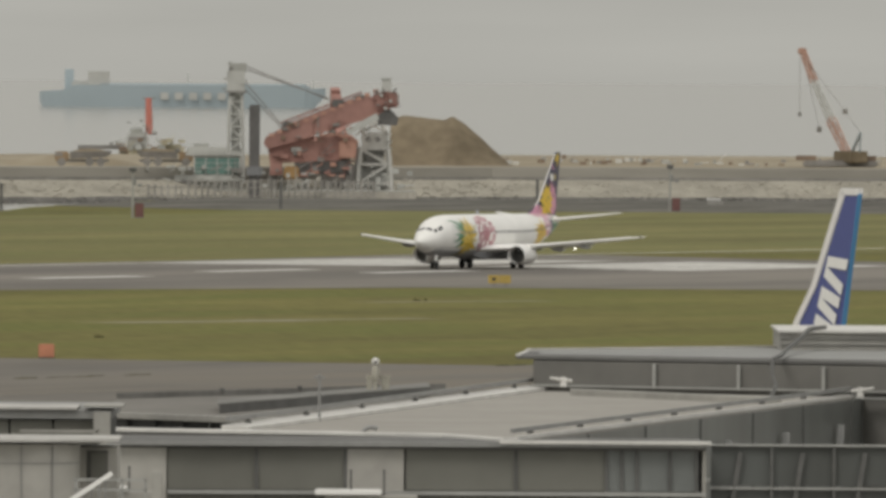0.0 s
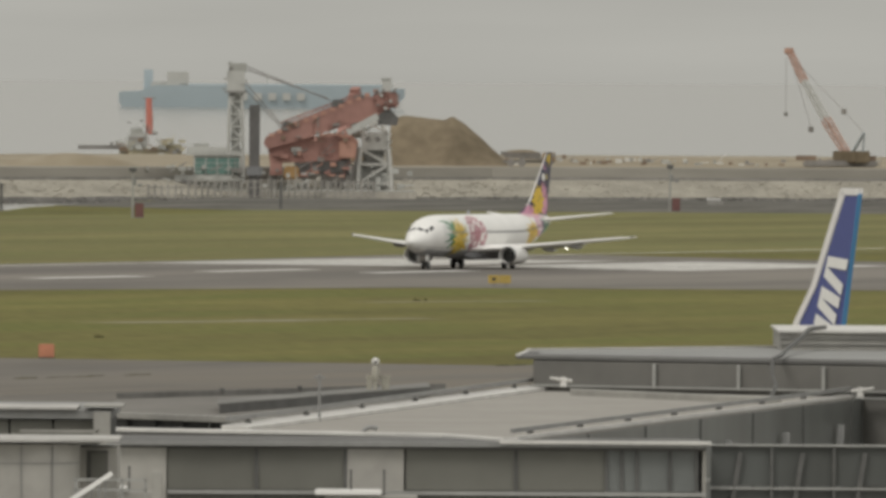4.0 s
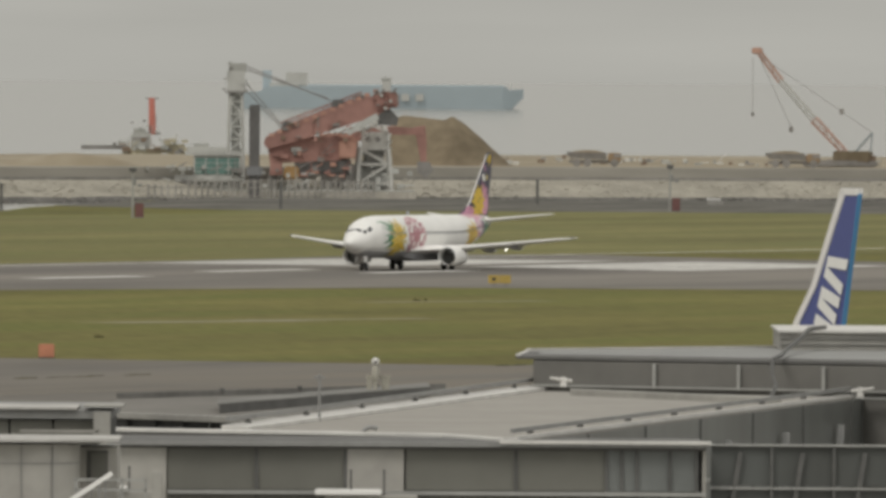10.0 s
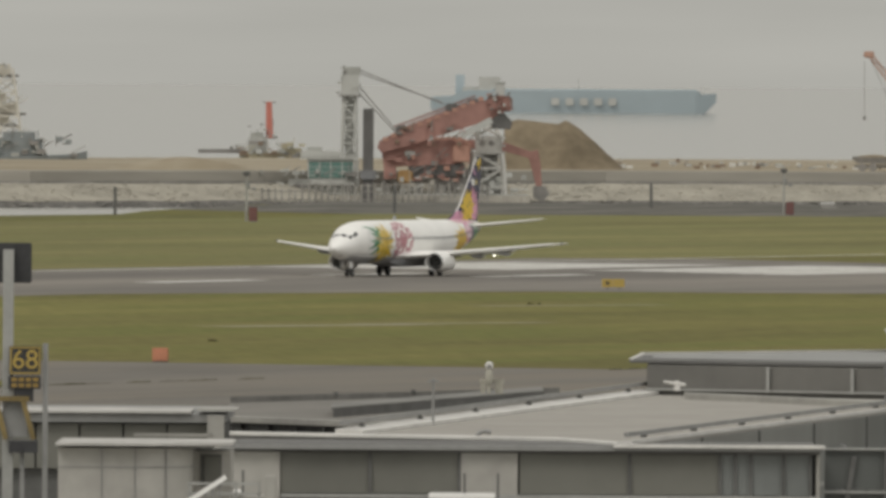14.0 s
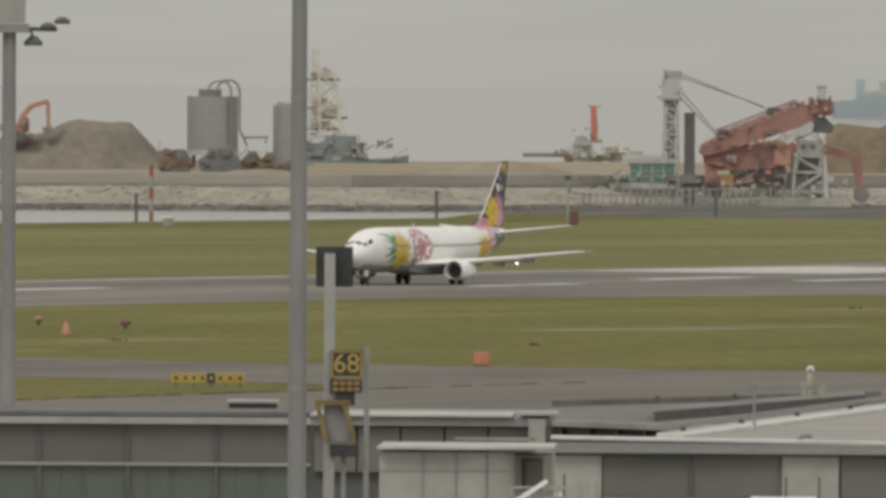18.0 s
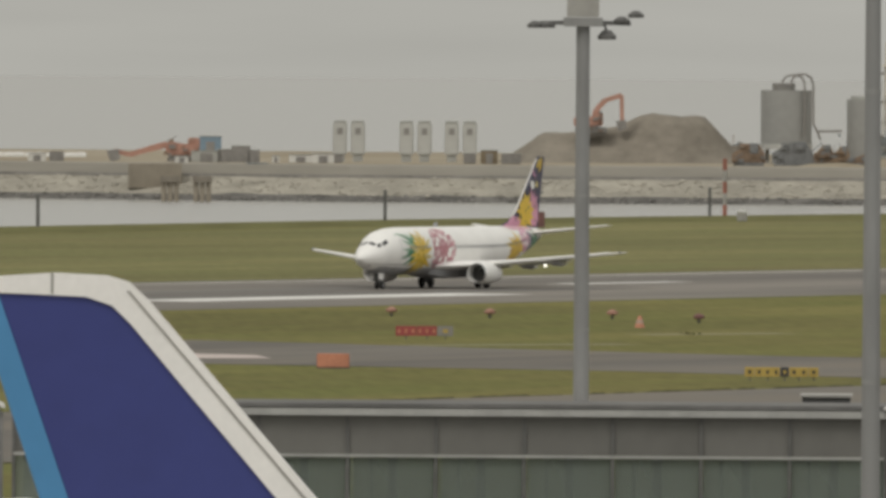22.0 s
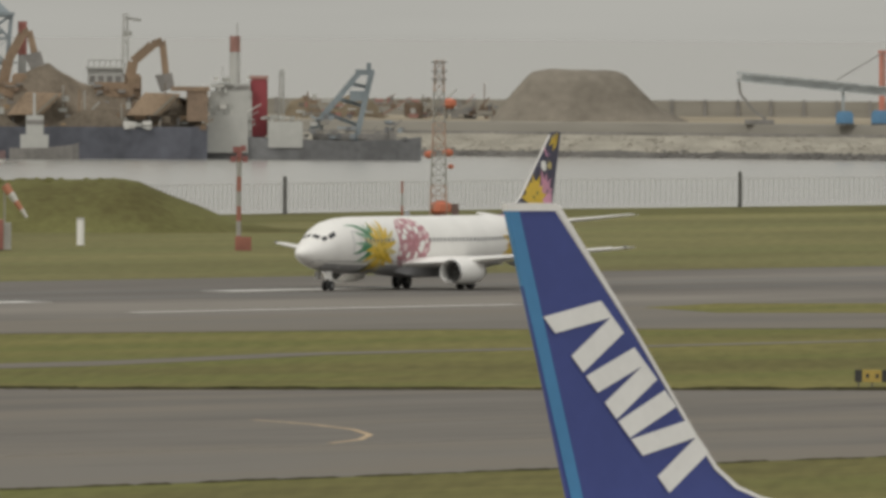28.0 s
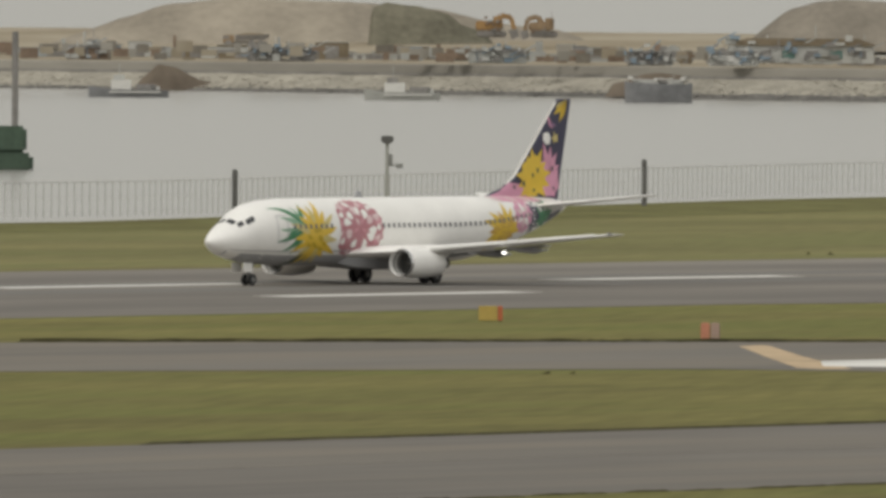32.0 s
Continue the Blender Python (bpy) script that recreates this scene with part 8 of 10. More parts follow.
    fittings(d, 11, 15.6, 14.4, 18.2, 22, ("farrust", "palehaze", "fardark"), 7, 0.6, -1.0, 0.3, 0.4)
    w = thing("hopper_tower", facing(22.413, 2962, -4), "white lattice hopper tower beside the dredger", "tower")
    for z0, z1, w0, w1, n, th in ((0, 7.0, 6.4, 5.6, 2, 0.6), (7.0, 9.8, 5.6, 5.0, 1, 0.6), (12.8, 16.2, 4.4, 1.3, 2, 0.5)):
        bm = B()
        lattice(bm, (0, 2, z0), (0, 2, z1), w0, w1, n, th)
        loose("frame_bar", bm, M["farwhite"], w)
    boxpart("hopper", (-2.2, 2.6, -0.2, 4.0, 9.8, 12.8), M["farwhite"], w, "white hopper box")
    for x in (-1.0, 0.75):
        bm = B()
        rod(bm, (x, -0.26, 11.5), (x, -0.2, 11.5), 0.5, n=14)
        part("port_hole", bm, M["fardark"], w, "round dark opening")
    boxpart("lower_body", (-2.7, 2.7, 0.6, 3.6, 0, 6.6), M["palehaze"], w)
    boxpart("inner_shaft", (-1.9, 1.9, 1.0, 3.4, 6.6, 9.8), M["farsteel"], w)
    for z in (6.9, 9.7):
        boxpart("platform", (-3.1, 3.3, -0.6, 4.4, z, z + 0.3), M["palehaze"], w)
    boxpart("side_post", (2.4, 3.4, -0.4, 0.6, 0, 6.4), M["fardark"], w)
    fittings(w, -3, 3.2, 0, 12.5, 40, ("palehaze", "farwhite", "fardark"), 14, 0.7, -0.4, 0.4)
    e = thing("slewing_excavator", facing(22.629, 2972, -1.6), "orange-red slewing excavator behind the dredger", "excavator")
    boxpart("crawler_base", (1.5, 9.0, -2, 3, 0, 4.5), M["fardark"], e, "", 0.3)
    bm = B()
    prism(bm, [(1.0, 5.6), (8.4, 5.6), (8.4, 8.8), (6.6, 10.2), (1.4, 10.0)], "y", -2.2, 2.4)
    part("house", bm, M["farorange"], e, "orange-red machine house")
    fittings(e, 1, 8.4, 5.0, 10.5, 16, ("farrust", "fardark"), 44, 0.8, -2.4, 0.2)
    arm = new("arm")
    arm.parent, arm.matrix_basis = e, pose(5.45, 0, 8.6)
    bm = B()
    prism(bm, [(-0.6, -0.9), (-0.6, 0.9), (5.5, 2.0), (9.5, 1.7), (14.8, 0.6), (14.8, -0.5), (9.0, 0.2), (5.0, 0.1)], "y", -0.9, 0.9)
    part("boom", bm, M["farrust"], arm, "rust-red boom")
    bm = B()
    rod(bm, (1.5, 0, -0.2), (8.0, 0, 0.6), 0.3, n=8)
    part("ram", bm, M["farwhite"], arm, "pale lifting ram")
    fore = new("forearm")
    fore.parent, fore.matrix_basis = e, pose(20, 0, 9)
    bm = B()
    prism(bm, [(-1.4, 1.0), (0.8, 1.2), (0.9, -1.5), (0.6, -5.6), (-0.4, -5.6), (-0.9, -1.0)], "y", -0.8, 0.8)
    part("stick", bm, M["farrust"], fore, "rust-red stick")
    bm = B()
    prism(bm, [(-1.0, -5.2), (1.2, -5.4), (1.8, -7.0), (0.4, -8.2), (-1.2, -7.2)], "y", -1.1, 1.1)
    part("bucket", bm, M["fardark"], fore)
    return arm, fore


arm, fore = dredger_barge()


M["pilegrey"] = mat("weathered_grey_timber", (0.325, 0.31, 0.28), 0.9, vary=0.3, scale=0.3)


def mooring_fence():
    """Timber piles with walings, standing in the water before the barge."""
    t = thing("mooring_fence", facing(22.824, 2927, -4.4), "weathered grey timber mooring fence standing in the water", "fence")
    rng = random.Random(61)
    for i in range(35):
        x = -18.9 + i * 1.18 + rng.uniform(-0.12, 0.12)
        bm = B()
        bar(bm, (x, 0, 0), (x + rng.uniform(-0.08, 0.08), 0, (3.6 if i < 6 else 4.7) + rng.uniform(-0.25, 0.35)), 0.38, 0.38)
        part("post", bm, M["pilegrey"], t)
    for x0, z in ((-19.2, 1.7), (-19.2, 3.2), (-11.8, 4.3)):
        boxpart("waling", (x0, 21.6, 0.24, 0.5, z, z + 0.2), M["pilegrey"], t)


mooring_fence()


# jib red is washed out in its base colour to imitate haze
M["jibred"] = mat("hazed_red_lattice_paint", (0.46, 0.29, 0.225), 0.85, vary=0.15, scale=0.2)


def crawler_crane():
    c = thing("crawler_crane", facing(20.765, 3095, 2.3), "crawler crane with red and white lattice jib", "crane")
    boxpart("crawler_base", (-8.5, 5.5, -2.5, 2.5, 0, 1.3), M["fardark"], c, "", 0.3)
    boxpart("spreader_mats", (-10, 5.5, -3, 3, -0.1, 0.0), M["soil"], c)
    j = new("slewing_top")
    j.parent = c
    j.matrix_basis = pose(0, 0, 1.5)
    boxpart("machine_house", (-2.6, 4.4, -1.8, 1.8, -0.6, 1.6), M["soil"], j, "", 0.2)
    bm = B()
    lattice(bm, (0, 0, 0.6), (-6.6, 0, 7.4), 1.0, 1.3, 6, 0.14)
    part("jib_foot", bm, M["jibred"], j, "red jib section paled for haze")
    bm = B()
    lattice(bm, (-6.6, 0, 7.4), (-13.0, 0, 14.6), 1.1, 0.9, 8, 0.1)
    part("jib_middle", bm, M["palehaze"], j, "pale jib section")
    bm = B()
    lattice(bm, (-13.0, 0, 14.6), (-17.2, 0, 20.0), 1.0, 0.8, 5, 0.15)
    part("jib_upper", bm, M["jibred"], j, "red jib section paled for haze")
    boxpart("jib_head", (-18.6, -16.6, -0.5, 0.5, 19.7, 20.9), M["jibred"], j, "red jib head paled for haze", 0.2)
    for p, q in (((-17.4, 0, 19.6), (-1.3, 0, 9.0)), ((-1.3, 0, 9.0), (4.6, 0, 5.0)), ((-17.2, 0, 19.2), (-11.0, 0, 6.0)), ((-18.4, 0, 19.0), (-18.4, 0, 8.8))):
        bm = B()
        rod(bm, p, q, 0.05, n=5)
        part("cable", bm, M["fardark"], j, "thin hoist cable")
    bm = B()
    bar(bm, (4.6, 0, 5.0), (0.6, 0, 0.6), 0.4)
    bar(bm, (4.6, 0, 5.0), (4.2, 0, 0.6), 0.25)
    part("gantry", bm, M["craneblue"], j, "blue back gantry")
    for x, z, h in ((-11.0, 5.6, 0.35), (-1.3, 9.0, 0.35), (-18.4, 8.4, 0.25)):
        boxpart("hook_block", (x - h, x + h, -h, h, z - h * 1.6, z + h * 1.4), M["fardark"], j)
    for x0, x1 in ((-9.8, -6.0), (2.0, 5.2)):
        boxpart("timber_stack", (x0, x1, -2, 2, 1.3, 2.2), M["farbrown"], c)
    return j


jib = crawler_crane()


M["cream"] = mat("cream_tank_paint", (0.42, 0.38, 0.27), 0.8, vary=0.08, scale=0.05)
M["coral"] = mat("bright_coral_paint", (0.56, 0.2, 0.155), 0.8, vary=0.12, scale=0.2)


def tug_boat():
    t = thing("tug", facing(23.256, 3650, sea_level(3650)), "work tug with white bridge and red mast", "boat")
    bm = B()
    loft(bm, [[(x, -w, 3.6 + s), (x, -w * 0.8, -0.4), (x, w * 0.8, -0.4), (x, w, 3.6 + s)] for x, w, s in ((-12, 0.4, 1.6), (-9, 2.6, 1.0), (0, 3, 0.0), (9, 3, 0.3), (10, 2.4, 0.4))])
    part("hull", bm, M["fardark"], t)
    boxpart("deckhouse", (-4.5, 4.5, -2.2, 2.2, 3.6, 7.2), M["cream"], t, "cream deckhouse", 0.15)
    boxpart("bridge", (-2.6, 1.6, -1.8, 1.8, 7.2, 10.4), M["palehaze"], t)
    boxpart("bridge_windows", (-2.4, 1.4, -1.85, 1.85, 9.0, 9.8), M["fardark"], t)
    boxpart("wheelhouse_top", (-2.0, 0.8, -1.4, 1.4, 10.4, 11.6), M["farsteel"], t)
    boxpart("boom_rest", (-13.6, -3.0, -0.5, 0.5, 7.0, 7.9), M["fardark"], t, "long dark boom lying forward")
    fittings(t, -9, 9, 3.8, 8.5, 40, ("palehaze", "farsteel", "fardark", "farochre"), 15, 1.0, -2.4, 0.5)
    fittings(t, -2.6, 3.5, 10, 13.5, 14, ("palehaze", "fardark"), 16, 0.7, -1, 1)
    fittings(t, -5, 10, 5.5, 9.0, 40, ("cream", "palehaze", "farbrown"), 19, 1.1, -2.6, 0.3)
    boxpart("after_house", (4.0, 9.4, -2.0, 2.0, 5.0, 8.2), M["cream"], t, "cream after deckhouse", 0.2)
    boxpart("after_gear", (4.5, 9.0, -1.5, 1.5, 3.8, 6.4), M["farochre"], t)
    bm = B()
    rod(bm, (2.2, 0, 10.4), (2.0, 0, 18.4), 0.85, 0.7, 10)
    part("red_mast", bm, M["coral"], t, "bright red mast")
    boxpart("yard", (0.6, 3.6, -0.1, 0.1, 18.2, 18.45), M["fardark"], t)
    boxpart("mast_foot", (0.9, 4.0, -0.4, 0.4, 10.3, 10.8), M["fardark"], t)
    return t


tug = tug_boat()


def silos():
    t = thing("cement_silo", facing(24.483, 3075, 2.3), "fat grey cement silo with arched filling pipes", "silo")
    drum(t, "tank", 0, 0, 4.75, 3.6, 13.6, M["silogrey"], n=28)
    drum(t, "skirt", 0, 0, 4.95, 2.6, 3.6, M["palehaze"], n=28)
    drum(t, "cap", -0.5, 0, 2.15, 13.6, 14.9, M["fardark"], n=20)
    for x in (-3.5, 0, 3.5):
        boxpart("leg", (x - 0.4, x + 0.4, -0.4, 0.4, 0, 2.7), M["fardark"], t)
    for r, line in ((0.2, [(-0.9, 14.6), (-0.6, 15.6), (0.2, 16.3), (1.6, 16.5), (2.8, 16.1), (3.3, 15.2), (3.4, 14.0), (3.4, 5.0)]), (0.22, [(0.7, 14.6), (1.2, 15.9), (2.2, 16.6), (3.6, 16.6), (4.6, 15.9), (5.0, 14.6), (5.05, 7.4), (6.0, 5.4), (6.4, 4.4)])):
        bm = B()
        for p, q in zip(line, line[1:]):
            rod(bm, (p[0], -4.9 + 0.2 * abs(p[0]), p[1]), (q[0], -4.9 + 0.2 * abs(q[0]), q[1]), r, n=6)
        part("arched_pipe", bm, M["fardark"], t, "dark arched pipe")
    bm = B()
    rod(bm, (5.8, -3.8, 6.0), (10.4, -3.8, 6.1), 0.25, n=6)
    part("cross_pipe", bm, M["fardark"], t)
    u = thing("cement_silo", facing(24.215, 3080, 2.3), "tall grey cement silo", "silo")
    drum(u, "tank", 0, 0, 3.1, 0, 12.0, M["silogrey"], n=24)
    drum(u, "lid", 0, 0, 2.4, 12.0, 12.6, M["farsteel"], n=24)
    # paired silos along the wall
    for b in (26.001, 25.770, 25.613):
        for k, dx in enumerate((-1.65, 1.65)):
            p = facing(b, 3030, 2.35) @ pose(dx, 0, 0)
            s = thing("batch_silo", p, "pale upright batching silo with a dark hatch", "silo", group="paired batching silos")
            boxpart("body", (-1.3, 1.3, -1.2, 1.2, 1.2, 7.3), M["palehaze"], s, "", 0.25)
            boxpart("hopper", (-0.9, 0.9, -0.9, 0.9, 0.0, 1.2), M["farsteel"], s)
            boxpart("hatch", (-0.5, 0.5, -1.26, -1.2, 5.0, 6.2), M["fardark"], s)
            boxpart("top_rail", (-1.2, 1.2, -1.1, 1.1, 7.3, 7.5), M["farsteel"], s)


M["silogrey"] = mat("grey_silo_steel", (0.30, 0.30, 0.285), 0.7, vary=0.08, scale=0.1)
silos()


# mast tone brought close to the sky's, haze being painted in
M["mastpale"] = mat("hazed_mast_paint", (0.60, 0.575, 0.51), 0.8, vary=0.06, scale=0.2)


def survey_vessel():
    t = thing("survey_vessel", facing(24.06, 3330, sea_level(3330)), "grey vessel with a tall radar mast behind the landfill", "ship")
    bm = B()
    loft(bm, [[(x, -w, 7.0 + s), (x, -w * 0.7, -0.5), (x, w * 0.7, -0.5), (x, w, 7.0 + s)] for x, w, s in ((-14, 3, 0), (0, 4, 0), (12, 3, 0.5), (15, 0.4, 1.2))])
    part("hull", bm, M["shipgrey"], t)
    boxpart("house", (-8, 6, -3, 3, 7, 10.5), M["shipgrey"], t)
    boxpart("bridge", (-2, 4.5, -2.5, 2.5, 10.5, 12.0), M["shipgrey"], t)
    bm = B()
    lattice(bm, (-4.0, 0, 10.5), (-4.0, 0, 29.5), 2.2, 1.0, 9, 0.2)
    part("mast", bm, M["mastpale"], t)
    bm = B()
    lattice(bm, (-0.6, 0, 10.5), (-1.6, 0, 24.5), 4.6, 3.0, 6, 0.3)
    part("lattice_tower", bm, M["mastpale"], t, "pale lattice tower")
    for z, x0, x1 in ((23.0, -6, 1.1), (17.2, -6, -0.4), (15.3, -2.6, 2.6), (13.0, -6, 0.6)):
        boxpart("yardarm", (x0, x1, -0.25, 0.25, z, z + 0.5), M["fardark"], t)
        boxpart("mast_platform", (-4.5, x0 * 0.2 + x1 * 0.6, -0.6, 0.6, z + 0.5, z + 2.6), M["mastpale"], t, "pale radar platform")
    fittings(t, -5.0, 1.0, 11, 26, 40, ("mastpale", "palehaze"), 17, 0.9, -0.6, 0.5)
    fittings(t, -14, 13, 6.8, 10.5, 50, ("shipgrey", "fardark", "farsteel"), 18, 1.3, -3.2, 0.5)


M["shipgrey"] = mat("grey_ship_paint", (0.24, 0.26, 0.26), 0.8, vary=0.1, scale=0.1)
survey_vessel()


M["cabinblue"] = mat("dull_blue_cabin_paint", (0.205, 0.285, 0.35), 0.75, vary=0.15, scale=0.2)
M["chimneyred"] = mat("dull_red_chimney_paint", (0.31, 0.185, 0.165), 0.8, vary=0.12, scale=0.3)
M["coral"] = mat("coral_red_chimney_paint", (0.56, 0.23, 0.17), 0.75, vary=0.1, scale=0.3)


M["plantgrey"] = mat("dark_blue_grey_plant", (0.2, 0.205, 0.205), 0.8, vary=0.2, scale=0.2)
M["bargebrown"] = mat("muted_brown_machine_paint", (0.285, 0.205, 0.138), 0.85, vary=0.25, scale=0.2)


def yard_clutter():
    """Machines, boxes and stores lined up behind the sea wall."""
    rnd = random.Random(11)

    def crate(b, d, x, w, h, material, label, z=2.35, cat="container"):
        t = thing("site_container", facing(b, d, z) @ pose(x, 0, 0), label, cat, group="containers on the landfill")
        boxpart("body", (-w / 2, w / 2, -1.2, 1.2, 0, h), material, t, "", 0.08)
        boxpart("lid", (-w / 2 - 0.1, w / 2 + 0.1, -1.3, 1.3, h, h + 0.12), M["farsteel"], t)
        boxpart("door", (-w * 0.2, w * 0.2, -1.26, -1.2, 0.1, h * 0.8), M["fardark"], t)
    base = 26.9
    for x, w, h, mt, lab in ((-9.5, 3.2, 1.4, M["farwhite"], "bright white site container"), (-6.0, 2.6, 1.7, M["fardark"], "dark steel site container"), (21.0, 5.5, 2.0, M["farsteel"], "grey store behind the wall"), (24.5, 3.2, 2.3, M["fardark"], "dark plant by the wall"), (27.2, 3.4, 2.9, M["fardark"], "dark tall plant by the wall"),
                             (29.5, 2.2, 2.2, M["fardark"], "dark upright site generator"), (33.5, 1.3, 1.2, M["farwhite"], "small white site box"), (38.0, 4.2, 1.4, M["farwhite"], "white painted site container"), (43.0, 5.0, 1.6, M["fardark"], "dark steel site container"), (68.5, 2.2, 1.8, M["fardark"], "dark blue-grey steel box"), (72.0, 3.0, 2.4, M["soil"], "brown wooden store box"), (76, 3.5, 1.8, M["fardark"], "dark plant by the wall")):
        crate(base, 2975, x, w, h, mt, lab)
    crate(26.482, 3010, 0, 4.0, 4.5, M["cabinblue"], "tall pale blue cabin on the landfill", cat="cabin")
    crate(26.319, 2925, 0, 3.8, 2.3, M["farblue"], "dark blue steel box on the sea wall", z=0.2)
    crate(26.581, 2940, 0, 2.4, 1.2, M["farwhite"], "white cabin on the landfill edge")
    crate(26.09, 2960, 0, 4.0, 1.7, M["farwhite"], "white container on the landfill edge")
    crate(27.9, 3010, 8.7, 7.0, 2.0, M["fardark"], "long dark store beside the chimney", cat="store")
    for dx in (0.8, 4.8):
        t = thing("mooring_dolphin", facing(26.643, 2872, -5) @ pose(dx * 1.4, 0, 0), "dull brown mooring dolphin at the wall's foot", "dolphin", group="mooring dolphins")
        for k in (-1.1, 0, 1.1):
            drum(t, "pile", k, 0, 0.45, 0, 4.6, M["palesoil"], n=10)
        boxpart("cap", (-1.7, 1.7, -1, 1, 4.4, 5.4), M["greysoil"], t)
    # machines below the first silos
    for x, w, h, mt, lab in ((-9.2, 6.0, 4.0, "farbrown", "brown tracked plant below the silos"), (-1.3, 7.6, 4.3, "plantgrey", "big dark blue-grey plant below the silos"), (4.3, 3.8, 3.8, "farbrown", "brown boxy plant below the silos"), (7.4, 3.2, 3.6, "bargebrown", "rusty orange plant below the silos"), (11.6, 5.4, 2.2, "farbrown", "low brown plant below the silos")):
        t = thing("batching_machine", facing(24.434, 2960, 2.35) @ pose(x, 0, 0), lab, "machine", group="batching machines")
        bm = B()
        prism(bm, [(-w * 0.5, 0.5), (w * 0.5, 0.5), (w * 0.47, h * 0.6), (w * 0.3, h * 0.97), (-w * 0.05, h), (-w * 0.32, h * 0.72), (-w * 0.5, h * 0.55)], "y", -1.5, 1.5)
        part("body", bm, M[mt], t)
        boxpart("cab", (w * 0.02, w * 0.3, -1.6, 1.2, h * 0.55, h * 1.02), M["plantgrey"], t, "", 0.1)
        fittings(t, -w * 0.5, w * 0.5, 0.4, h * 0.9, 12, (mt, "plantgrey"), int(x * 3) + 90, 0.9, -1.5, 0.3)
        boxpart("crawler_base", (-w * 0.45, w * 0.45, -1.6, 1.6, -0.05, 0.6), M["plantgrey"], t)
    # stacks and stores at the far left of the landfill
    for i in range(64):
        b = 35.0 + rnd.random() * 3.9
        d = wall_line(b) + 60 + rnd.random() * 60
        w, h = 2.5 + 11 * rnd.random() ** 2, 1.2 + 2.4 * rnd.random() ** 1.5
        mt = rnd.choice([M["fardark"], M["farsteel"], M["palehaze"], M["soil"], M["craneblue"], M["soil"], M["farsteel"]])
        lab = {"hazed_dark_steel": "dark machine on the landfill", "hazed_pale_steel": "grey store on the landfill", "hazed_pale_paint": "pale site hut on the landfill", "brown_spoil": "brown stack on the landfill", "hazed_blue_grey_steel": "blue-grey container on the landfill", "hazed_white_paint": "white container on the landfill"}[mt.name]
        crate(b, d, 0, w, h, mt, lab, z=2.5 + max(0.0, min(1.0, (b - 30) / 6)) * 0.5)
    for i in range(8):
        t = thing("sheet_roll", facing(27.452 - i * 0.072, 3150, 2.35), "long low roll under white sheeting", "roll", group="white sheeted rolls")
        bm = B()
        w = 1.93 + 0.05 * math.sin(i * 2.1)
        loft(bm, [[(x, 0.8 * math.cos(a), r * 0.75 * math.sin(a)) for a in (0, 0.6, 1.2, 1.9, 2.6, 3.14)] for x, r in ((-w, 1.0), (-w * 0.5, 1.25), (0, 1.1), (w * 0.6, 1.3), (w, 1.05))])
        part("sheeting", bm, M["farwhite"], t)
    bay = thing("sheet_pile_bay", facing(26.643, 2921, -0.4), "rusty brown sheet-pile bay in the sea wall", "wall")
    boxpart("sheeting", (-6.3, 3.2, 0, 7, -1.6, 2.8), M["palesoil"], bay)
    for k in range(12):
        boxpart("rib", (-6.2 + k * 0.8, -5.8 + k * 0.8, -0.12, 0, -1.6, 2.7), M["palesoil"], bay)
    moored = thing("moored_barge", facing(36.24, 3225, -4), "dark moored barge with pale cargo", "barge")
    bm = B()
    loft(bm, [[(x, -w, 3.6 + s), (x, -w * 0.9, -0.4), (x, w * 0.9, -0.4), (x, w, 3.6 + s)] for x, w, s in ((-6.6, 2.2, 0.6), (-5, 3, 0.2), (5.2, 3, 0.0), (6.6, 2.4, 0.3))])
    part("hull", bm, M["hull"], moored)
    boxpart("hold", (-5, 5, -2, 2, 3.6, 4.5), M["palehaze"], moored, "pale cargo")
    fittings(moored, -6, 6, 3.5, 5.2, 24, ("farwhite", "fardark", "palehaze"), 43, 0.8, -2, 0.6)
    for b, d, w, mt, lab in ((36.27, 3290, 4.6, "fardark", "dark roofed shed on the landfill"), (35.98, 3285, 5.0, "farwhite", "white cabin cruiser laid up ashore"), (37.55, 3380, 7, "fardark", "dark plant store on the landfill"), (38.2, 3420, 6, "farbrown", "brown plant store on the landfill"), (36.8, 3350, 6, "farsteel", "grey plant store on the landfill")):
        s = thing("plant_store", facing(b, d, 2.9), lab, "store", group="plant stores")
        boxpart("body", (-w, w, -2, 2, 0, 2.4), M[mt], s, "", 0.2)
        boxpart("roof", (-w * 0.9, w * 0.9, -2.2, 2.2, 2.4, 3.0), M["fardark"], s)
        fittings(s, -w * 1.1, w * 1.1, 0.2, 3.8, 40, ("fardark", "palehaze", "farblue", "farsteel"), int(b * 10), 1.1, -2.3, 0.5)
    flats = thing("yard_stores", facing(21.3, 3080, 2.35), "small stores and plant on the open fill", "stores")
    fittings(flats, -42, 44, 0, 0.9, 90, ("farwhite", "fardark", "palehaze", "farbrown", "farsteel"), 71, 0.9, 60, 40, 0.12)
    row = thing("yard_stores", facing(36.9, 3380, 3.0), "mixed small stores and machines along the fill", "stores")
    fittings(row, -110, 60, 0, 2.2, 150, ("seawall", "farsteel", "farbrown", "greysoil", "sand"), 51, 2.6, 0, 20, 0.05)
    gear = thing("yard_stores", facing(31.06, 3190, 2.5), "brown and red plant parked behind the sea wall", "stores")
    fittings(gear, -16, 16, 0, 3.4, 90, ("farbrown", "fardark", "farrust", "greysoil", "palehaze"), 77, 1.3, 0, 4, 0.2)
    boxpart("red_machine", (4.0, 7.6, -1.5, 1.5, 0.2, 3.0), M["farbrown"], gear, "rusty red machine body", 0.2)
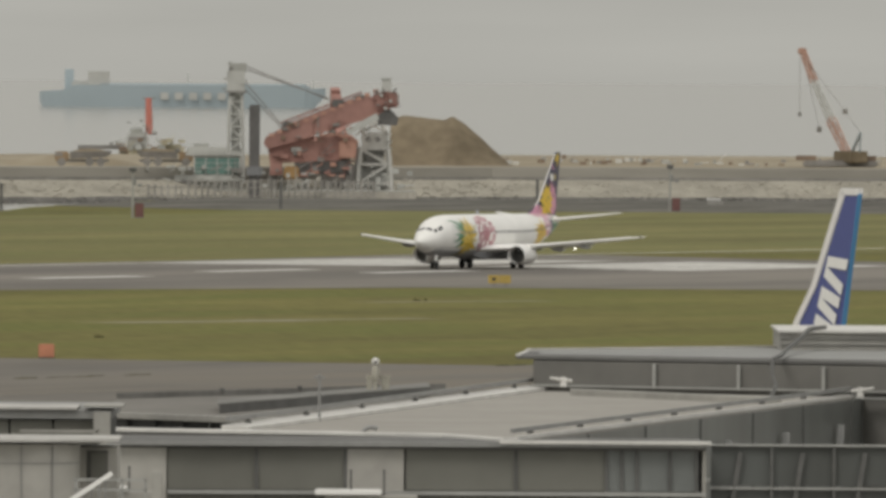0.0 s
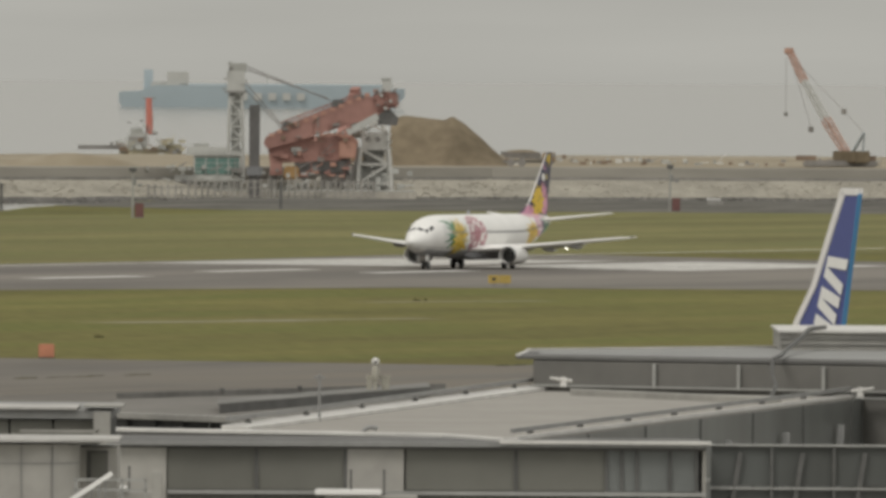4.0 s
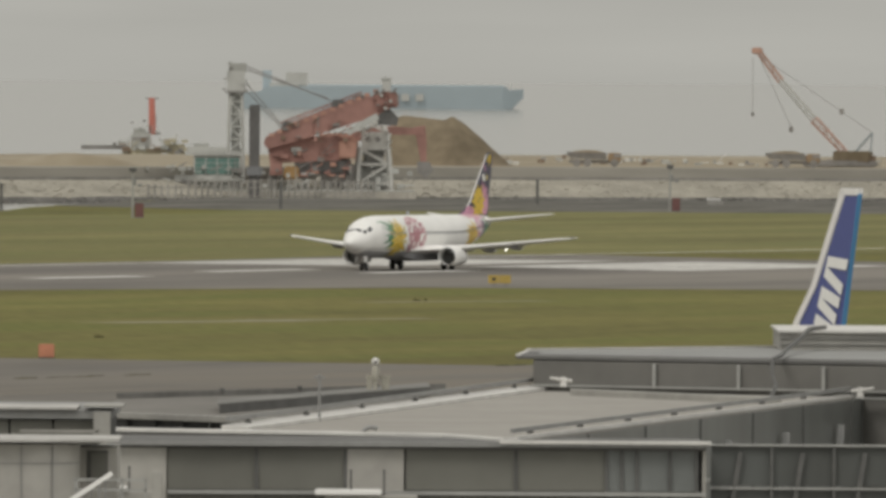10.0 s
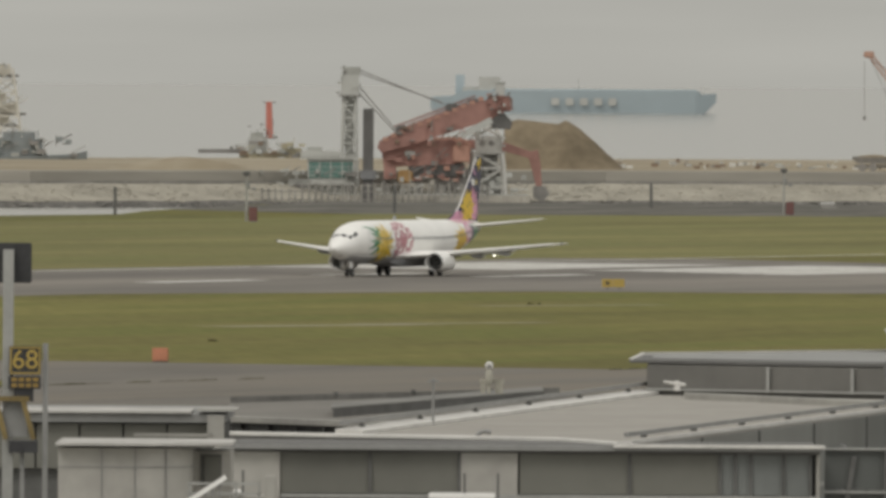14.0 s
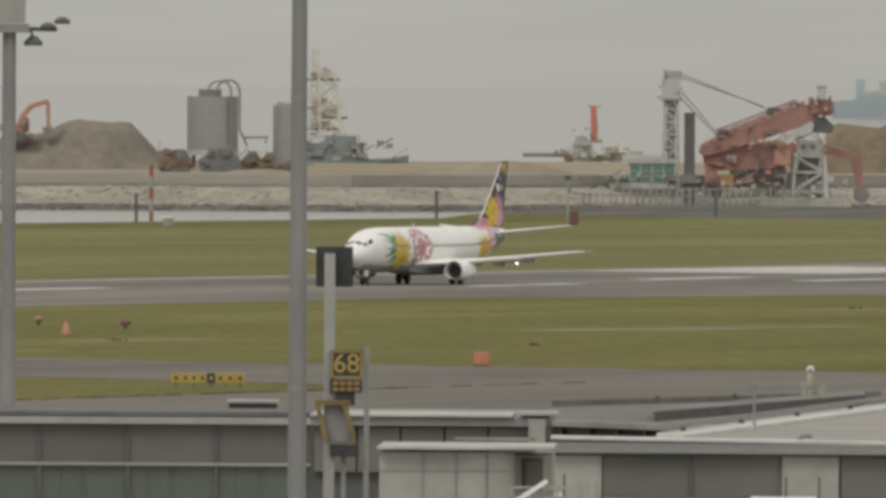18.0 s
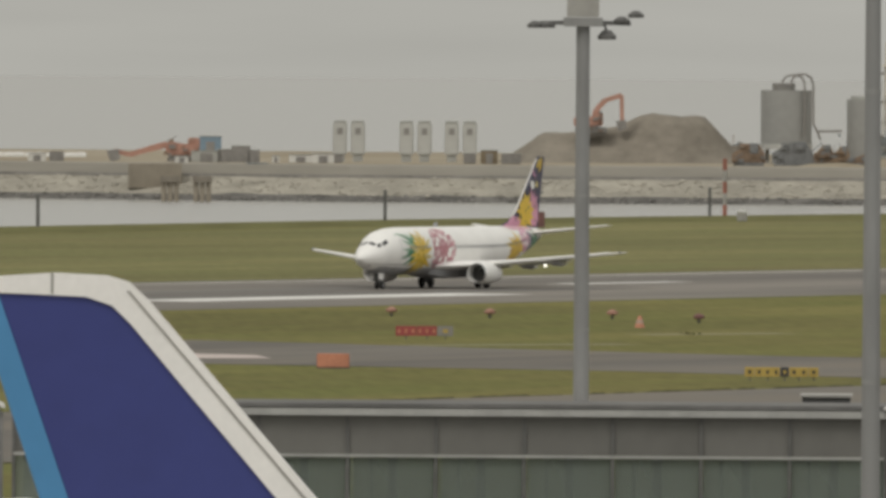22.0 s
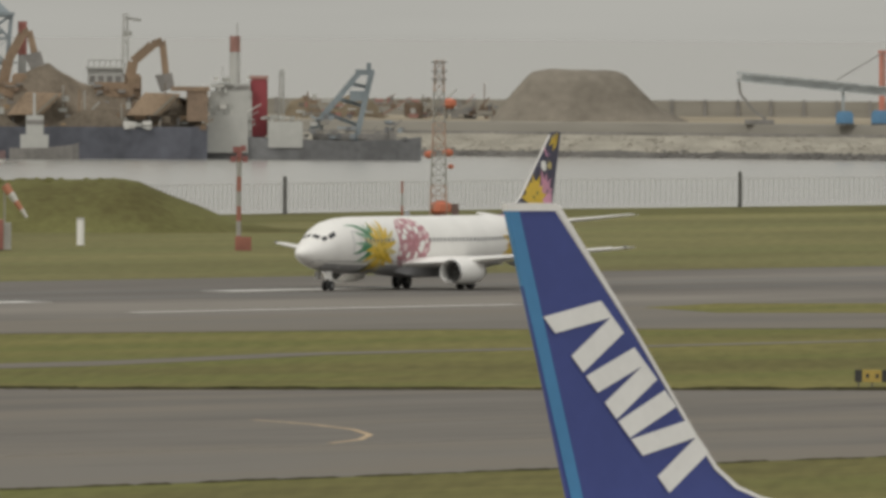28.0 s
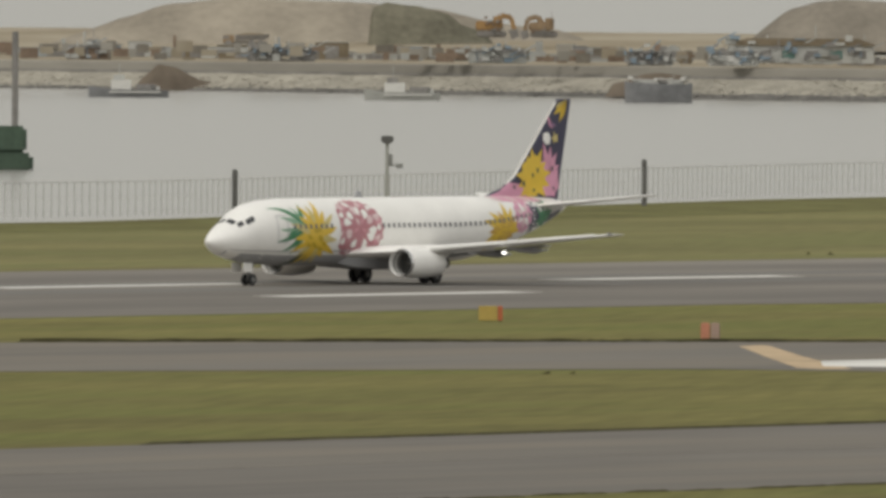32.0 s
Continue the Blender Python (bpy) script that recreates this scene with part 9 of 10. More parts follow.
    dark = thing("yard_stores", facing(30.76, 3160, 2.5), "dark plant at the foot of the spoil heap", "stores")
    fittings(dark, -5, 5, 0, 2.6, 40, ("fardark", "hull", "farbrown"), 78, 1.4, -2, 2, 0.2)
    hut = thing("site_hut", facing(35.74, 3330, 3.4) @ Matrix.Diagonal((1.6, 1, 1.35, 1)), "long pale site office with dark windows", "hut")
    boxpart("body", (-9.5, 9.0, -2, 2, 0, 2.6), M["palehaze"], hut)
    bm = B()
    prism(bm, [(-10, 2.6), (-7, 3.7), (7, 3.7), (9.6, 2.6)], "y", -2.4, 2.4)
    part("roof", bm, M["soil"], hut)
    fittings(hut, -11, 11, 0, 3.6, 60, ("palehaze", "fardark", "farsteel", "farblue"), 61, 1.1, -2.4, 0.4)
    for i in range(6):
        boxpart("window", (-8.6 + i * 3.0, -7.0 + i * 3.0, -2.06, -2.0, 0.7, 1.9), M["teal"] if i in (2, 4) else M["fardark"], hut)


yard_clutter()
heap(31.16, 3205, 2.5, [(-5, 0), (-3.5, 3.2), (-1, 4.4), (2, 4.2), (4, 2.6), (6, 0)], 5, M["soil"], "small brown spoil heap behind the wall", 13)
heap(31.34, 3205, 2.5, [(-4, 0), (-2.5, 2.8), (0, 3.9), (2.5, 3.0), (4, 0)], 5, M["soil"], "small brown spoil heap behind the wall", 14)


def blue_plant():
    """The blue A-frame crane barge with its conveyor, tank and chimney."""
    c = thing("a_frame_crane", facing(28.62, 3050, 2.3), "tall blue-grey A-frame crane on the landfill edge", "crane")
    for x0, x1 in ((-3.4, -1.6), (5.9, 2.0)):
        bm = B()
        bar(bm, (x0, 0, 0), (x1, 0, 27), 1.45)
        part("leg", bm, M["craneblue"], c)
    for z, a, b in ((9.6, -2.6, 4.4), (16.6, -2.2, 3.4)):
        boxpart("crossbeam", (a, b, -0.5, 0.5, z, z + 1.0), M["craneblue"], c)
    boxpart("house", (-1.7, 3.9, -2, 2, 5.2, 9.6), M["farsteel"], c, "pale machine house")
    for x in (0.1, 2.0):
        boxpart("window", (x - 0.4, x + 0.4, -2.06, -2, 6.4, 7.4), M["fardark"], c)
    boxpart("winch", (0.1, 1.9, -1, 1, 10.5, 12.4), M["fardark"], c)
    fittings(c, -2.8, 5.2, 1, 10, 44, ("farsteel", "palehaze", "craneblue"), 24, 0.9, -2, 0.4)
    boxpart("base", (-3.6, 6.0, -3, 3, 0, 5.0), M["craneblue"], c)
    for p, q in (((-1.2, 0, 26), (-27, 0, 11.5)), ((-1.0, 0, 26.6), (-34, 0, 15.0))):
        bm = B()
        rod(bm, p, q, 0.07, n=5)
        part("stay", bm, M["farsteel"], c, "thin stay cable")
    t = thing("sorting_plant", facing(28.44, 3055, 2.3), "dark blue-grey sorting plant with a conveyor", "plant")
    for x in (-3.2, 6.4):
        boxpart("column", (x - 0.6, x + 0.6, -2, 2, 0, 8.5), M["craneblue"], t)
    boxpart("floor_beam", (-3.8, 7.0, -2.2, 2.2, 4.6, 5.2), M["craneblue"], t)
    boxpart("upper_beam", (-6.4, 7.8, -2.2, 2.2, 8.4, 9.2), M["palehaze"], t)
    boxpart("hopper", (-0.4, 3.6, -1.8, 1.8, 6.4, 8.4), M["fardark"], t)
    boxpart("hopper_rim", (-1.8, 5.2, -1.9, 1.9, 5.2, 6.3), M["farsteel"], t)
    boxpart("dark_core", (-2.8, 6.0, -1.0, 1.5, 0, 4.4), M["fardark"], t)
    fittings(t, -3.6, 6.8, 0, 7.0, 60, ("fardark", "farblue", "farsteel", "craneblue"), 21, 1.0, -2.3, 0.4)
    fittings(t, 6, 34, 0, 3.2, 80, ("fardark", "farsteel", "craneblue", "farochre"), 22, 1.3, -0.5, 3)
    fittings(t, -10, -5, 0, 3.4, 18, ("fardark", "farsteel"), 23, 1.2, -0.5, 1)
    boxpart("drive_house", (-0.1, 2.9, -1.5, 1.5, 9.6, 12.6), M["craneblue"], t)
    boxpart("drive_hatch", (0.5, 1.7, -1.56, -1.5, 10.4, 11.8), M["farsteel"], t)
    bm = B()
    pts = [(2.0, 10.4), (7.0, 11.2), (9.5, 10.2), (29.0, 1.2), (34, 0.6)]
    for p, q in zip(pts, pts[1:]):
        bar(bm, (p[0], 0, p[1]), (q[0], 0, q[1]), 0.8, 0.8)
    part("conveyor", bm, M["craneblue"], t, "inclined conveyor")
    for x, z in ((9.0, 9.8), (11.5, 8.8), (14, 7.8), (16.5, 6.8)):
        boxpart("trestle", (x, x + 0.35, -0.3, 0.3, 0, z), M["farsteel"], t)
    for x, w, h, mt in ((14, 3.5, 1.2, M["farochre"]), (19.5, 7, 1.3, M["fardark"]), (24, 4, 1.0, M["farwhite"]), (30, 5.5, 1.0, M["farochre"]), (35.5, 3, 1.4, M["soil"])):
        u = thing("site_container", facing(28.3, 3030, 2.3) @ pose(x, 0, 0), "low plant and stores beside the conveyor", "container", group="containers on the landfill")
        boxpart("body", (-w / 2, w / 2, -1, 1, 0, h), mt, u, "", 0.1)
        boxpart("lid", (-w * 0.4, w * 0.4, -0.8, 0.8, h, h + 0.2), M["farsteel"], u)
    k = thing("oil_tank", facing(29.104, 3330, 3.2), "wide cream storage tank behind the landfill", "tank")
    drum(k, "shell", -5.4, 0, 6.6, 0, 11.3, M["tankcream"], n=30)
    drum(k, "shell", 7.9, 0, 6.8, 0, 11.3, M["tankcream"], n=30)
    bm = B()
    for cx, r in ((-5.4, 6.4), (7.9, 6.6)):
        pts = [Vector((cx + r * math.cos(a * math.pi / 9), r * math.sin(a * math.pi / 9), 12.2)) for a in range(18)]
        for p, q in zip(pts, pts[1:] + pts[:1]):
            bar(bm, p, q, 0.1)
            bar(bm, p - Vector((0, 0, 0.9)), p, 0.1)
    part("guard_rail", bm, M["farsteel"], k, "thin rail round the tank tops")
    for x, w, h in ((-8.2, 1.0, 1.2), (-2.2, 1.6, 1.6), (3.8, 1.4, 1.6)):
        boxpart("roof_fitting", (x - w, x + w, -1, 1, 11.3, 11.3 + h), M["farsteel"], k)
    h = thing("chimney", facing(29.33, 3200, 2.4), "slim bright red chimney", "chimney")
    drum(h, "shaft", 0, 0, 0.62, 0, 13.4, M["coral"], n=12)
    drum(h, "rim", 0, 0, 0.8, 13.1, 13.7, M["coral"], n=12)
    j = thing("loading_boom", facing(29.32, 3060, 2.4), "long blue-grey loading boom on a swan-neck stand", "conveyor")
    bm = B()
    lattice(bm, (-27.5, 0, 8.8), (0, 0, 6.2), 1.5, 1.5, 20, 0.22)
    bar(bm, (-26.5, 0, 8.6), (0, 0, 6.2), 0.8, 1.15)
    part("outer_boom", bm, M["boomgrey"], j)
    bm = B()
    lattice(bm, (0, 0, 6.2), (33, 0, 4.0), 1.5, 1.7, 20, 0.22)
    bar(bm, (0, 0, 6.2), (33, 0, 4.0), 0.8, 1.3)
    part("inner_boom", bm, M["boomgrey"], j)
    bm = B()
    pts = [(-27.2, 8.4), (-26.8, 5.6), (-24.5, 2.6), (-22.0, 0.8)]
    for p, q in zip(pts, pts[1:]):
        bar(bm, (p[0], 0, p[1]), (q[0], 0, q[1]), 0.5)
    part("swan_neck", bm, M["fardark"], j)
    boxpart("wheel_base", (-26, -20.5, -1, 1, 0, 0.8), M["fardark"], j)
    for x in (-8, 6, 20, 31):
        boxpart("trestle", (x, x + 0.5, -0.4, 0.4, 0, 6.0 - x * 0.08), M["craneblue"], j)
    for p, q in (((-9, 0, 8.2), (-0.4, 0, 13.4)), ((-0.4, 0, 6), (-0.4, 0, 13.6))):
        bm = B()
        rod(bm, p, q, 0.1, n=5)
        part("stay", bm, M["fardark"], j)
    for x, w in ((7.0, 14.0), (27.6, 3.0), (-36.0 + 61.0, 0.9)):
        u = thing("sheet_roll", facing(29.32, 3040, 2.4) @ pose(x, 0, 0), "low white sheeted strip on the landfill", "roll", group="white sheeted rolls")
        boxpart("sheeting", (0, w, -0.6, 0.6, 0, 1.15), M["farwhite"], u, "", 0.2)
    for i, x in enumerate((-7.4, -0.9, 2.2, 5.2)):
        u = thing("tarpaulin_stack", facing(29.32, 3045, 2.4) @ pose(x, 0, 0), "stack under a blue tarpaulin", "stack", group="tarpaulin stacks")
        bm = B()
        loft(bm, [[(-1.9 * r, -1.2, z), (1.9 * r, -1.2, z), (1.9 * r, 1.2, z), (-1.9 * r, 1.2, z)] for z, r in ((0.3, 0.85), (1.9 + 0.2 * (i % 2), 0.82), (2.5 + 0.2 * (i % 2), 0.6))])
        part("tarpaulin", bm, M["tarp"], u)
        boxpart("pallet", (-1.7, 1.7, -1, 1, 0, 0.3), M["fardark"], u)
    f = thing("quay_fence", facing(30.2, 3300, 2.6), "pale panel fence along the back of the landfill", "fence")
    for i in range(40):
        x = -150 + i * 6.6
        boxpart("panel", (x, x + 6.0, 0, 0.3, 0, 3.2), M["seawall"], f)
        boxpart("post", (x + 6.0, x + 6.6, -0.3, 0.3, 0, 3.4), M["fardark"], f)
    s = thing("striped_chimney", facing(27.552, 3150, 2.3), "tall red and white banded chimney", "chimney")
    for i in range(8):
        drum(s, "band", -0.33, 0, 0.62, 2.3 + i * 2.05, 4.35 + i * 2.05, M["chimneyred"] if i % 2 == 0 else M["palehaze"], n=14)
    drum(s, "foot", -0.33, 0, 0.7, 0, 2.3, M["palehaze"], n=14)
    boxpart("hut", (-2.5, 3.0, -2, 2, 0, 1.5), M["fardark"], s)
    v = thing("ferry", facing(27.75, 3360, sea_level(3360)), "pale ferry with a dark funnel behind the landfill", "ship")
    boxpart("hull", (-7.0, 10.0, -3, 3, -0.5, 8.4), M["ferrygrey"], v)
    boxpart("upper_deck", (-5.6, 8.9, -2.5, 2.5, 8.4, 10.5), M["ferrygrey"], v, "", 0.15)
    for x in (-0.4, 1.5, 3.4, 5.3):
        boxpart("deck_window", (x - 0.3, x + 0.3, -2.56, -2.5, 9.2, 9.9), M["fardark"], v)
    boxpart("rail", (-7.0, -5.6, -2.6, 2.6, 8.4, 9.2), M["farsteel"], v)
    bm = B()
    rod(bm, (6.6, 0, 10.5), (6.6, 0, 15.5), 0.1, n=6)
    part("mast", bm, M["farsteel"], v)
    bm = B()
    prism(bm, [(-1.9, 10.6), (1.8, 10.6), (0.9, 14.0), (-2.3, 14.2)], "y", -1, 1)
    part("funnel", bm, M["fardark"], v, "dark raked funnel")


M["ferrygrey"] = mat("pale_ferry_paint", (0.54, 0.535, 0.49), 0.8, vary=0.06, scale=0.1)
M["boomgrey"] = mat("pale_blue_grey_truss", (0.42, 0.445, 0.44), 0.8, vary=0.15, scale=0.3)
M["tankcream"] = mat("pale_cream_tank_paint", (0.50, 0.46, 0.35), 0.8, vary=0.06, scale=0.05)
M["tarp"] = mat("blue_tarpaulin", (0.12, 0.26, 0.42), 0.7, vary=0.15, scale=0.3)
blue_plant()


def coaster():
    """The moored dredging ship with red funnel and raised suction frame."""
    t = thing("dredging_ship", facing(31.345, 2955, -4), "moored dredging ship with white house and red funnel", "ship")
    bm = B()
    loft(bm, [[(x, -w, 3.4 + s), (x, -w * 0.9, -0.6), (x, w * 0.9, -0.6), (x, w, 3.4 + s)] for x, w, s in ((-19.5, 3.5, 1.2), (-8, 4.5, 0.6), (8, 4.5, 0), (17, 3, 0.3), (21.5, 0.5, 0.8))])
    part("hull", bm, M["hull"], t)
    boxpart("house", (-16.4, -8.9, -3.5, 3.5, 3.0, 12.2), M["palehaze"], t, "white deckhouse")
    boxpart("side_house", (-16.8, -9.6, -4.9, -3.55, 1.2, 8.0), M["palehaze"], t, "white side of the deckhouse")
    boxpart("bridge", (-15.4, -9.2, -3.2, 3, 12.2, 13.6), M["palehaze"], t)
    boxpart("bridge_windows", (-15.2, -9.4, -3.26, -3.2, 12.5, 13.2), M["fardark"], t)
    boxpart("funnel", (-9.2, -6.1, -1.5, 1.5, 4.0, 14.6), M["crimson_dull"], t, "dull red funnel", 0.3)
    boxpart("funnel_cap", (-9.3, -6.0, -1.6, 1.6, 14.4, 15.0), M["farrust"], t)
    boxpart("low_house", (-5.9, 0.2, -4.6, 2.5, 2.2, 6.8), M["palehaze"], t)
    for i in range(3):
        drum(t, "mast_band", -12.0, 0, 0.95, 13.4 + i * 2.9, 16.3 + i * 2.9, M["palehaze"] if i != 2 else M["farrust"], n=10)
    bm = B()
    rod(bm, (-11.6, 0, 19), (-11.6, 0, 24.4), 0.12, n=6)
    part("aerial", bm, M["farsteel"], t)
    bm = B()
    lattice(bm, (-3.6, 0, 7), (-3.6, 0, 16), 1.0, 0.6, 5, 0.15)
    part("signal_mast", bm, M["farsteel"], t)
    bm = B()
    for s in (-1.6, 1.6):
        bar(bm, (1.6, s, 5.2), (10.4, s, 15.8), 1.0)
        bar(bm, (9.4, s, 2), (12.5, s, 15.8), 1.0)
    for k in (0.3, 0.55, 0.8, 1.0):
        bar(bm, (1.6 + 8.8 * k, -1.6, 5.2 + 10.6 * k), (9.4 + 3.1 * k, 1.6, 2 + 13.8 * k), 0.6)
    box(bm, 9.6, 13.0, -1.8, 1.8, 15.2, 16.2)
    box(bm, 8.6, 11.6, -1.9, 1.9, 10.6, 12.4)
    box(bm, 11.6, 12.4, -0.5, 0.5, 16.2, 17.4)
    part("suction_frame", bm, M["craneframe"], t, "raised blue-grey frame")
    boxpart("deck_gear", (2, 17, -2, 2, 3.4, 4.8), M["fardark"], t)
    fittings(t, -18, -9, 3.6, 14.5, 60, ("palehaze", "farwhite", "farsteel", "palehaze"), 26, 1.0, -3.7, 0.3)
    fittings(t, -7, 3, 3.8, 8.5, 40, ("palehaze", "farsteel", "fardark"), 27, 1.0, -2.6, 0.5)
    fittings(t, 2, 19, 3.6, 7.5, 44, ("craneblue", "fardark", "hull"), 28, 1.2, -2, 1)
    boxpart("hose_reel", (-6.0, -2.0, -3.0, -2.0, 3.4, 5.4), M["farsteel"], t)


M["craneframe"] = mat("grey_blue_frame_paint", (0.225, 0.262, 0.278), 0.75, vary=0.2, scale=0.15)
M["crimson_dull"] = mat("dull_red_funnel_paint", (0.30, 0.06, 0.07), 0.7, vary=0.1, scale=0.2)
coaster()


M["bargehull"] = mat("dark_navy_hull", (0.132, 0.138, 0.165), 0.7, vary=0.25, scale=0.12, fine=5)
M["bootred"] = mat("dull_boot_topping", (0.24, 0.165, 0.16), 0.8, vary=0.2, scale=0.2)
M["bargeload"] = mat("dry_brown_load", (0.225, 0.19, 0.148), 0.95, vary=0.25, scale=0.15, fine=8, bump=0.3, spec=0.1)
M["rampbrown"] = mat("orange_brown_steel", (0.35, 0.26, 0.18), 0.85, vary=0.25, scale=0.2)
M["towergrey"] = mat("dark_blue_grey_steel", (0.25, 0.285, 0.30), 0.75, vary=0.2, scale=0.15)


def spoil_barge():
    t = thing("spoil_barge", facing(32.43, 2950, -4), "long dark spoil barge with a red boot-top", "barge")
    bm = B()
    loft(bm, [[(x, -w, 5.6 + s), (x, -w * 0.92, -0.6), (x, w * 0.92, -0.6), (x, w, 5.6 + s)] for x, w, s in ((-35.6, 4.5, 0.9), (-33.5, 6, 0.6), (-20, 6.5, 0), (36, 6.5, 0.2), (39, 5, 0.4))])
    part("hull", bm, M["bargehull"], t)
    boxpart("boot_top", (-33.3, 3.0, -6.75, -6.4, -0.4, 1.4), M["bootred"], t, "dull red band along the waterline")
    boxpart("bulwark", (-34.8, -8, -6.7, -6.2, 5.8, 7.6), M["bargehull"], t)
    bm = ridge([(-25, 0), (-22, 3.4), (-19, 6.6), (-14, 8.4), (-10.5, 9.6), (-6, 5.6), (0, 4.4), (4, 6.4), (7, 10.4), (10.4, 11.2), (13, 9.6), (16, 7.8), (21, 7.4), (26, 5.6), (30, 4.4), (34, 5.4), (37, 4.0), (38.5, 0)], 4.6, 21, 1.1)
    bmesh.ops.translate(bm, vec=(0, 1.0, 5.4), verts=bm.verts)
    load = part("load", bm, M["bargeload"], t, "brown spoil load", smooth=True)
    load["kind"] = "stuff"
    for x0, x1, top in ((-12, 6, 9.4), (10, 26, 8.8)):
        bm = B()
        prism(bm, [(x0, 5.4), (x1, 5.4), ((x0 + x1) / 2 + 3, top), ((x0 + x1) / 2 - 1, top)], "y", -5.6, -2)
        part("load_slope", bm, M["bargeload"], t, "brown spoil sloping to the gunwale")
    fittings(t, -26, 38, 5.2, 11.0, 110, ("farochre", "fardark", "bargeload", "bargebrown", "farsteel"), 31, 1.4, -4.6, 1.0)
    fittings(t, -22, -9, 8.0, 14.5, 36, ("bargebrown", "farochre", "bargeload"), 38, 1.3, -1.0, 1.0, 0.4)
    fittings(t, 24, 32, 5.2, 6.6, 12, ("farwhite", "palehaze"), 32, 1.2, -6.4, 0.3, 0.2)
    for x0, x1, h in ((-34, -32, 8.6), (-30.5, -28.5, 8.2), (-24, -21, 9.4)):
        boxpart("deck_winch", (x0, x1, -2, 2, 6, h), M["fardark"], t)
    bm = B()
    for p, q in (((-15.0, 10.7), (-11.0, 9.2)), ((-11.0, 9.2), (-5.0, 11.3))):
        bar(bm, (p[0], -6.5, p[1]), (q[0], -6.5, q[1]), 0.55)
    part("white_chute", bm, M["farwhite"], t, "white chute bars")
    boxpart("screen_house", (-11, -1.5, -5.5, -2, 8.8, 11.4), M["farbrown"], t, "dark brown screen house")
    for dx, w in ((3.2, 6.4), (24.4, 6.2)):
        bm = B()
        prism(bm, [(dx, 7.8), (dx + w, 7.9), (dx + w + 3.6, 11.7), (dx + 3.4, 11.9)], "y", -6.4, -3)
        part("sloping_cover", bm, M["rampbrown"], t, "pale brown sloping hopper cover")
        bm = B()
        bar(bm, (dx + w - 1.2, -6.6, 7.9), (dx + w + 2.6, -6.6, 11.5), 0.5)
        part("ramp_beam", bm, M["palesoil"], t, "pale ramp beam on the cover")
    boxpart("hopper_box", (35.3, 39.0, -6.4, 2, 6.8, 12.9), M["farbrown"], t, "rusty brown hopper box")
    boxpart("hopper_cap", (32.5, 39.3, -6.6, 2, 12.2, 13.0), M["bargebrown"], t)
    g = thing("grab_tower", facing(32.44, 2957, -4), "grey lattice grab tower on the barge", "crane")

    def truss(name, pts, depth, width):
        """Two alike braced faces, tied together at the joints."""
        for y in (0, depth):
            for p, q in pts:
                bm = B()
                bar(bm, (p[0], y, p[1]), (q[0], y, q[1]), width)
                part(name, bm, M["towergrey"], g)
    A0, A1, T0, T1, E0, E1, W0, W1 = (-11.3, 16.9), (3.7, 17.0), (-4.5, 25.6), (4.4, 25.6), (-8.0, 21.2), (4.1, 21.4), (-11.3, 8.6), (2.2, 8.6)
    truss("tower_chord", ((A0, T0), (A1, T1), (T0, T1), (A0, A1), (W0, A0), (W1, A1), (W0, (2.2, 8.8))), 4, 0.75)
    mid, low, top = (-1.6, 21.3), (-3.8, 17.0), (0.0, 25.6)
    truss("tower_brace", ((E0, mid), (mid, E1), (E0, low), (low, mid), (mid, A1), (mid, T0), (mid, top), (top, E1), (mid, T1), (E0, (-7.5, 17.0)), ((-3.8, 17.0), (-3.8, 8.8)), ((-8.2, 17.0), (-8.2, 8.8)), (A0, (-8.2, 12.5)), ((-3.8, 17.0), (-8.2, 12.5)), ((-3.8, 17.0), (0.2, 12.5)), (A1, (0.2, 12.5))), 4, 0.5)
    for x, z in ((-4.5, 25.6), (4.4, 25.6), (-11.3, 16.9), (3.7, 17.0), (-1.6, 21.3)):
        boxpart("cross_tie", (x - 0.3, x + 0.3, 0, 4, z - 0.3, z + 0.3), M["towergrey"], g)
    boxpart("top_gallery", (-5.0, 5.0, -0.8, 4.8, 25.5, 26.1), M["towergrey"], g)
    boxpart("gallery", (-12.6, 4.4, -0.8, 4.8, 16.8, 17.4), M["towergrey"], g)
    bm = B()
    loft(bm, [[(cx - w, 2 - w * 0.5, z), (cx + w, 2 - w * 0.5, z), (cx + w, 2 + w * 0.5, z), (cx - w, 2 + w * 0.5, z)] for cx, w, z in ((0.4, 3.8, 26.1), (0.3, 1.3, 28.6), (0.0, 0.9, 33))])
    part("head_casing", bm, M["towergrey"], g, "tapered grey head casing")
    boxpart("engine_house", (-7.6, 1.5, 0.6, 3.6, 5.5, 12.0), M["farbrown"], g)
    fittings(g, -10, 3, 8, 24, 60, ("craneblue", "towergrey", "farblue"), 33, 1.1, 2, 1.6, 0.5)
    bm = B()
    prism(bm, [(-14.0, 14.4), (-9, 17.2), (-8.0, 15.2), (-9.5, 11.5), (-13.5, 11.0)], "y", -1.5, 2)
    part("grab_bucket", bm, M["bargebrown"], g, "brown grab bucket")
    k = thing("red_mast", facing(32.28, 2962, -4), "square red mast on the barge", "mast")
    boxpart("shaft", (-2.6, -1.1, -0.8, 0.8, 5.5, 18.5), M["palehaze"], k)
    boxpart("red_head", (-2.65, -1.05, -0.85, 0.85, 18.5, 24.5), M["farred"], k)
    boom = digger(32.36, 2952, 4.4, 2.2, [(-1.4, 3.2), (0.4, 9.0), (3.4, 13.4), (4.6, 13.8), (5.2, 9.6)], "big brown excavator on the spoil barge", M["bargebrown"], moving=True)
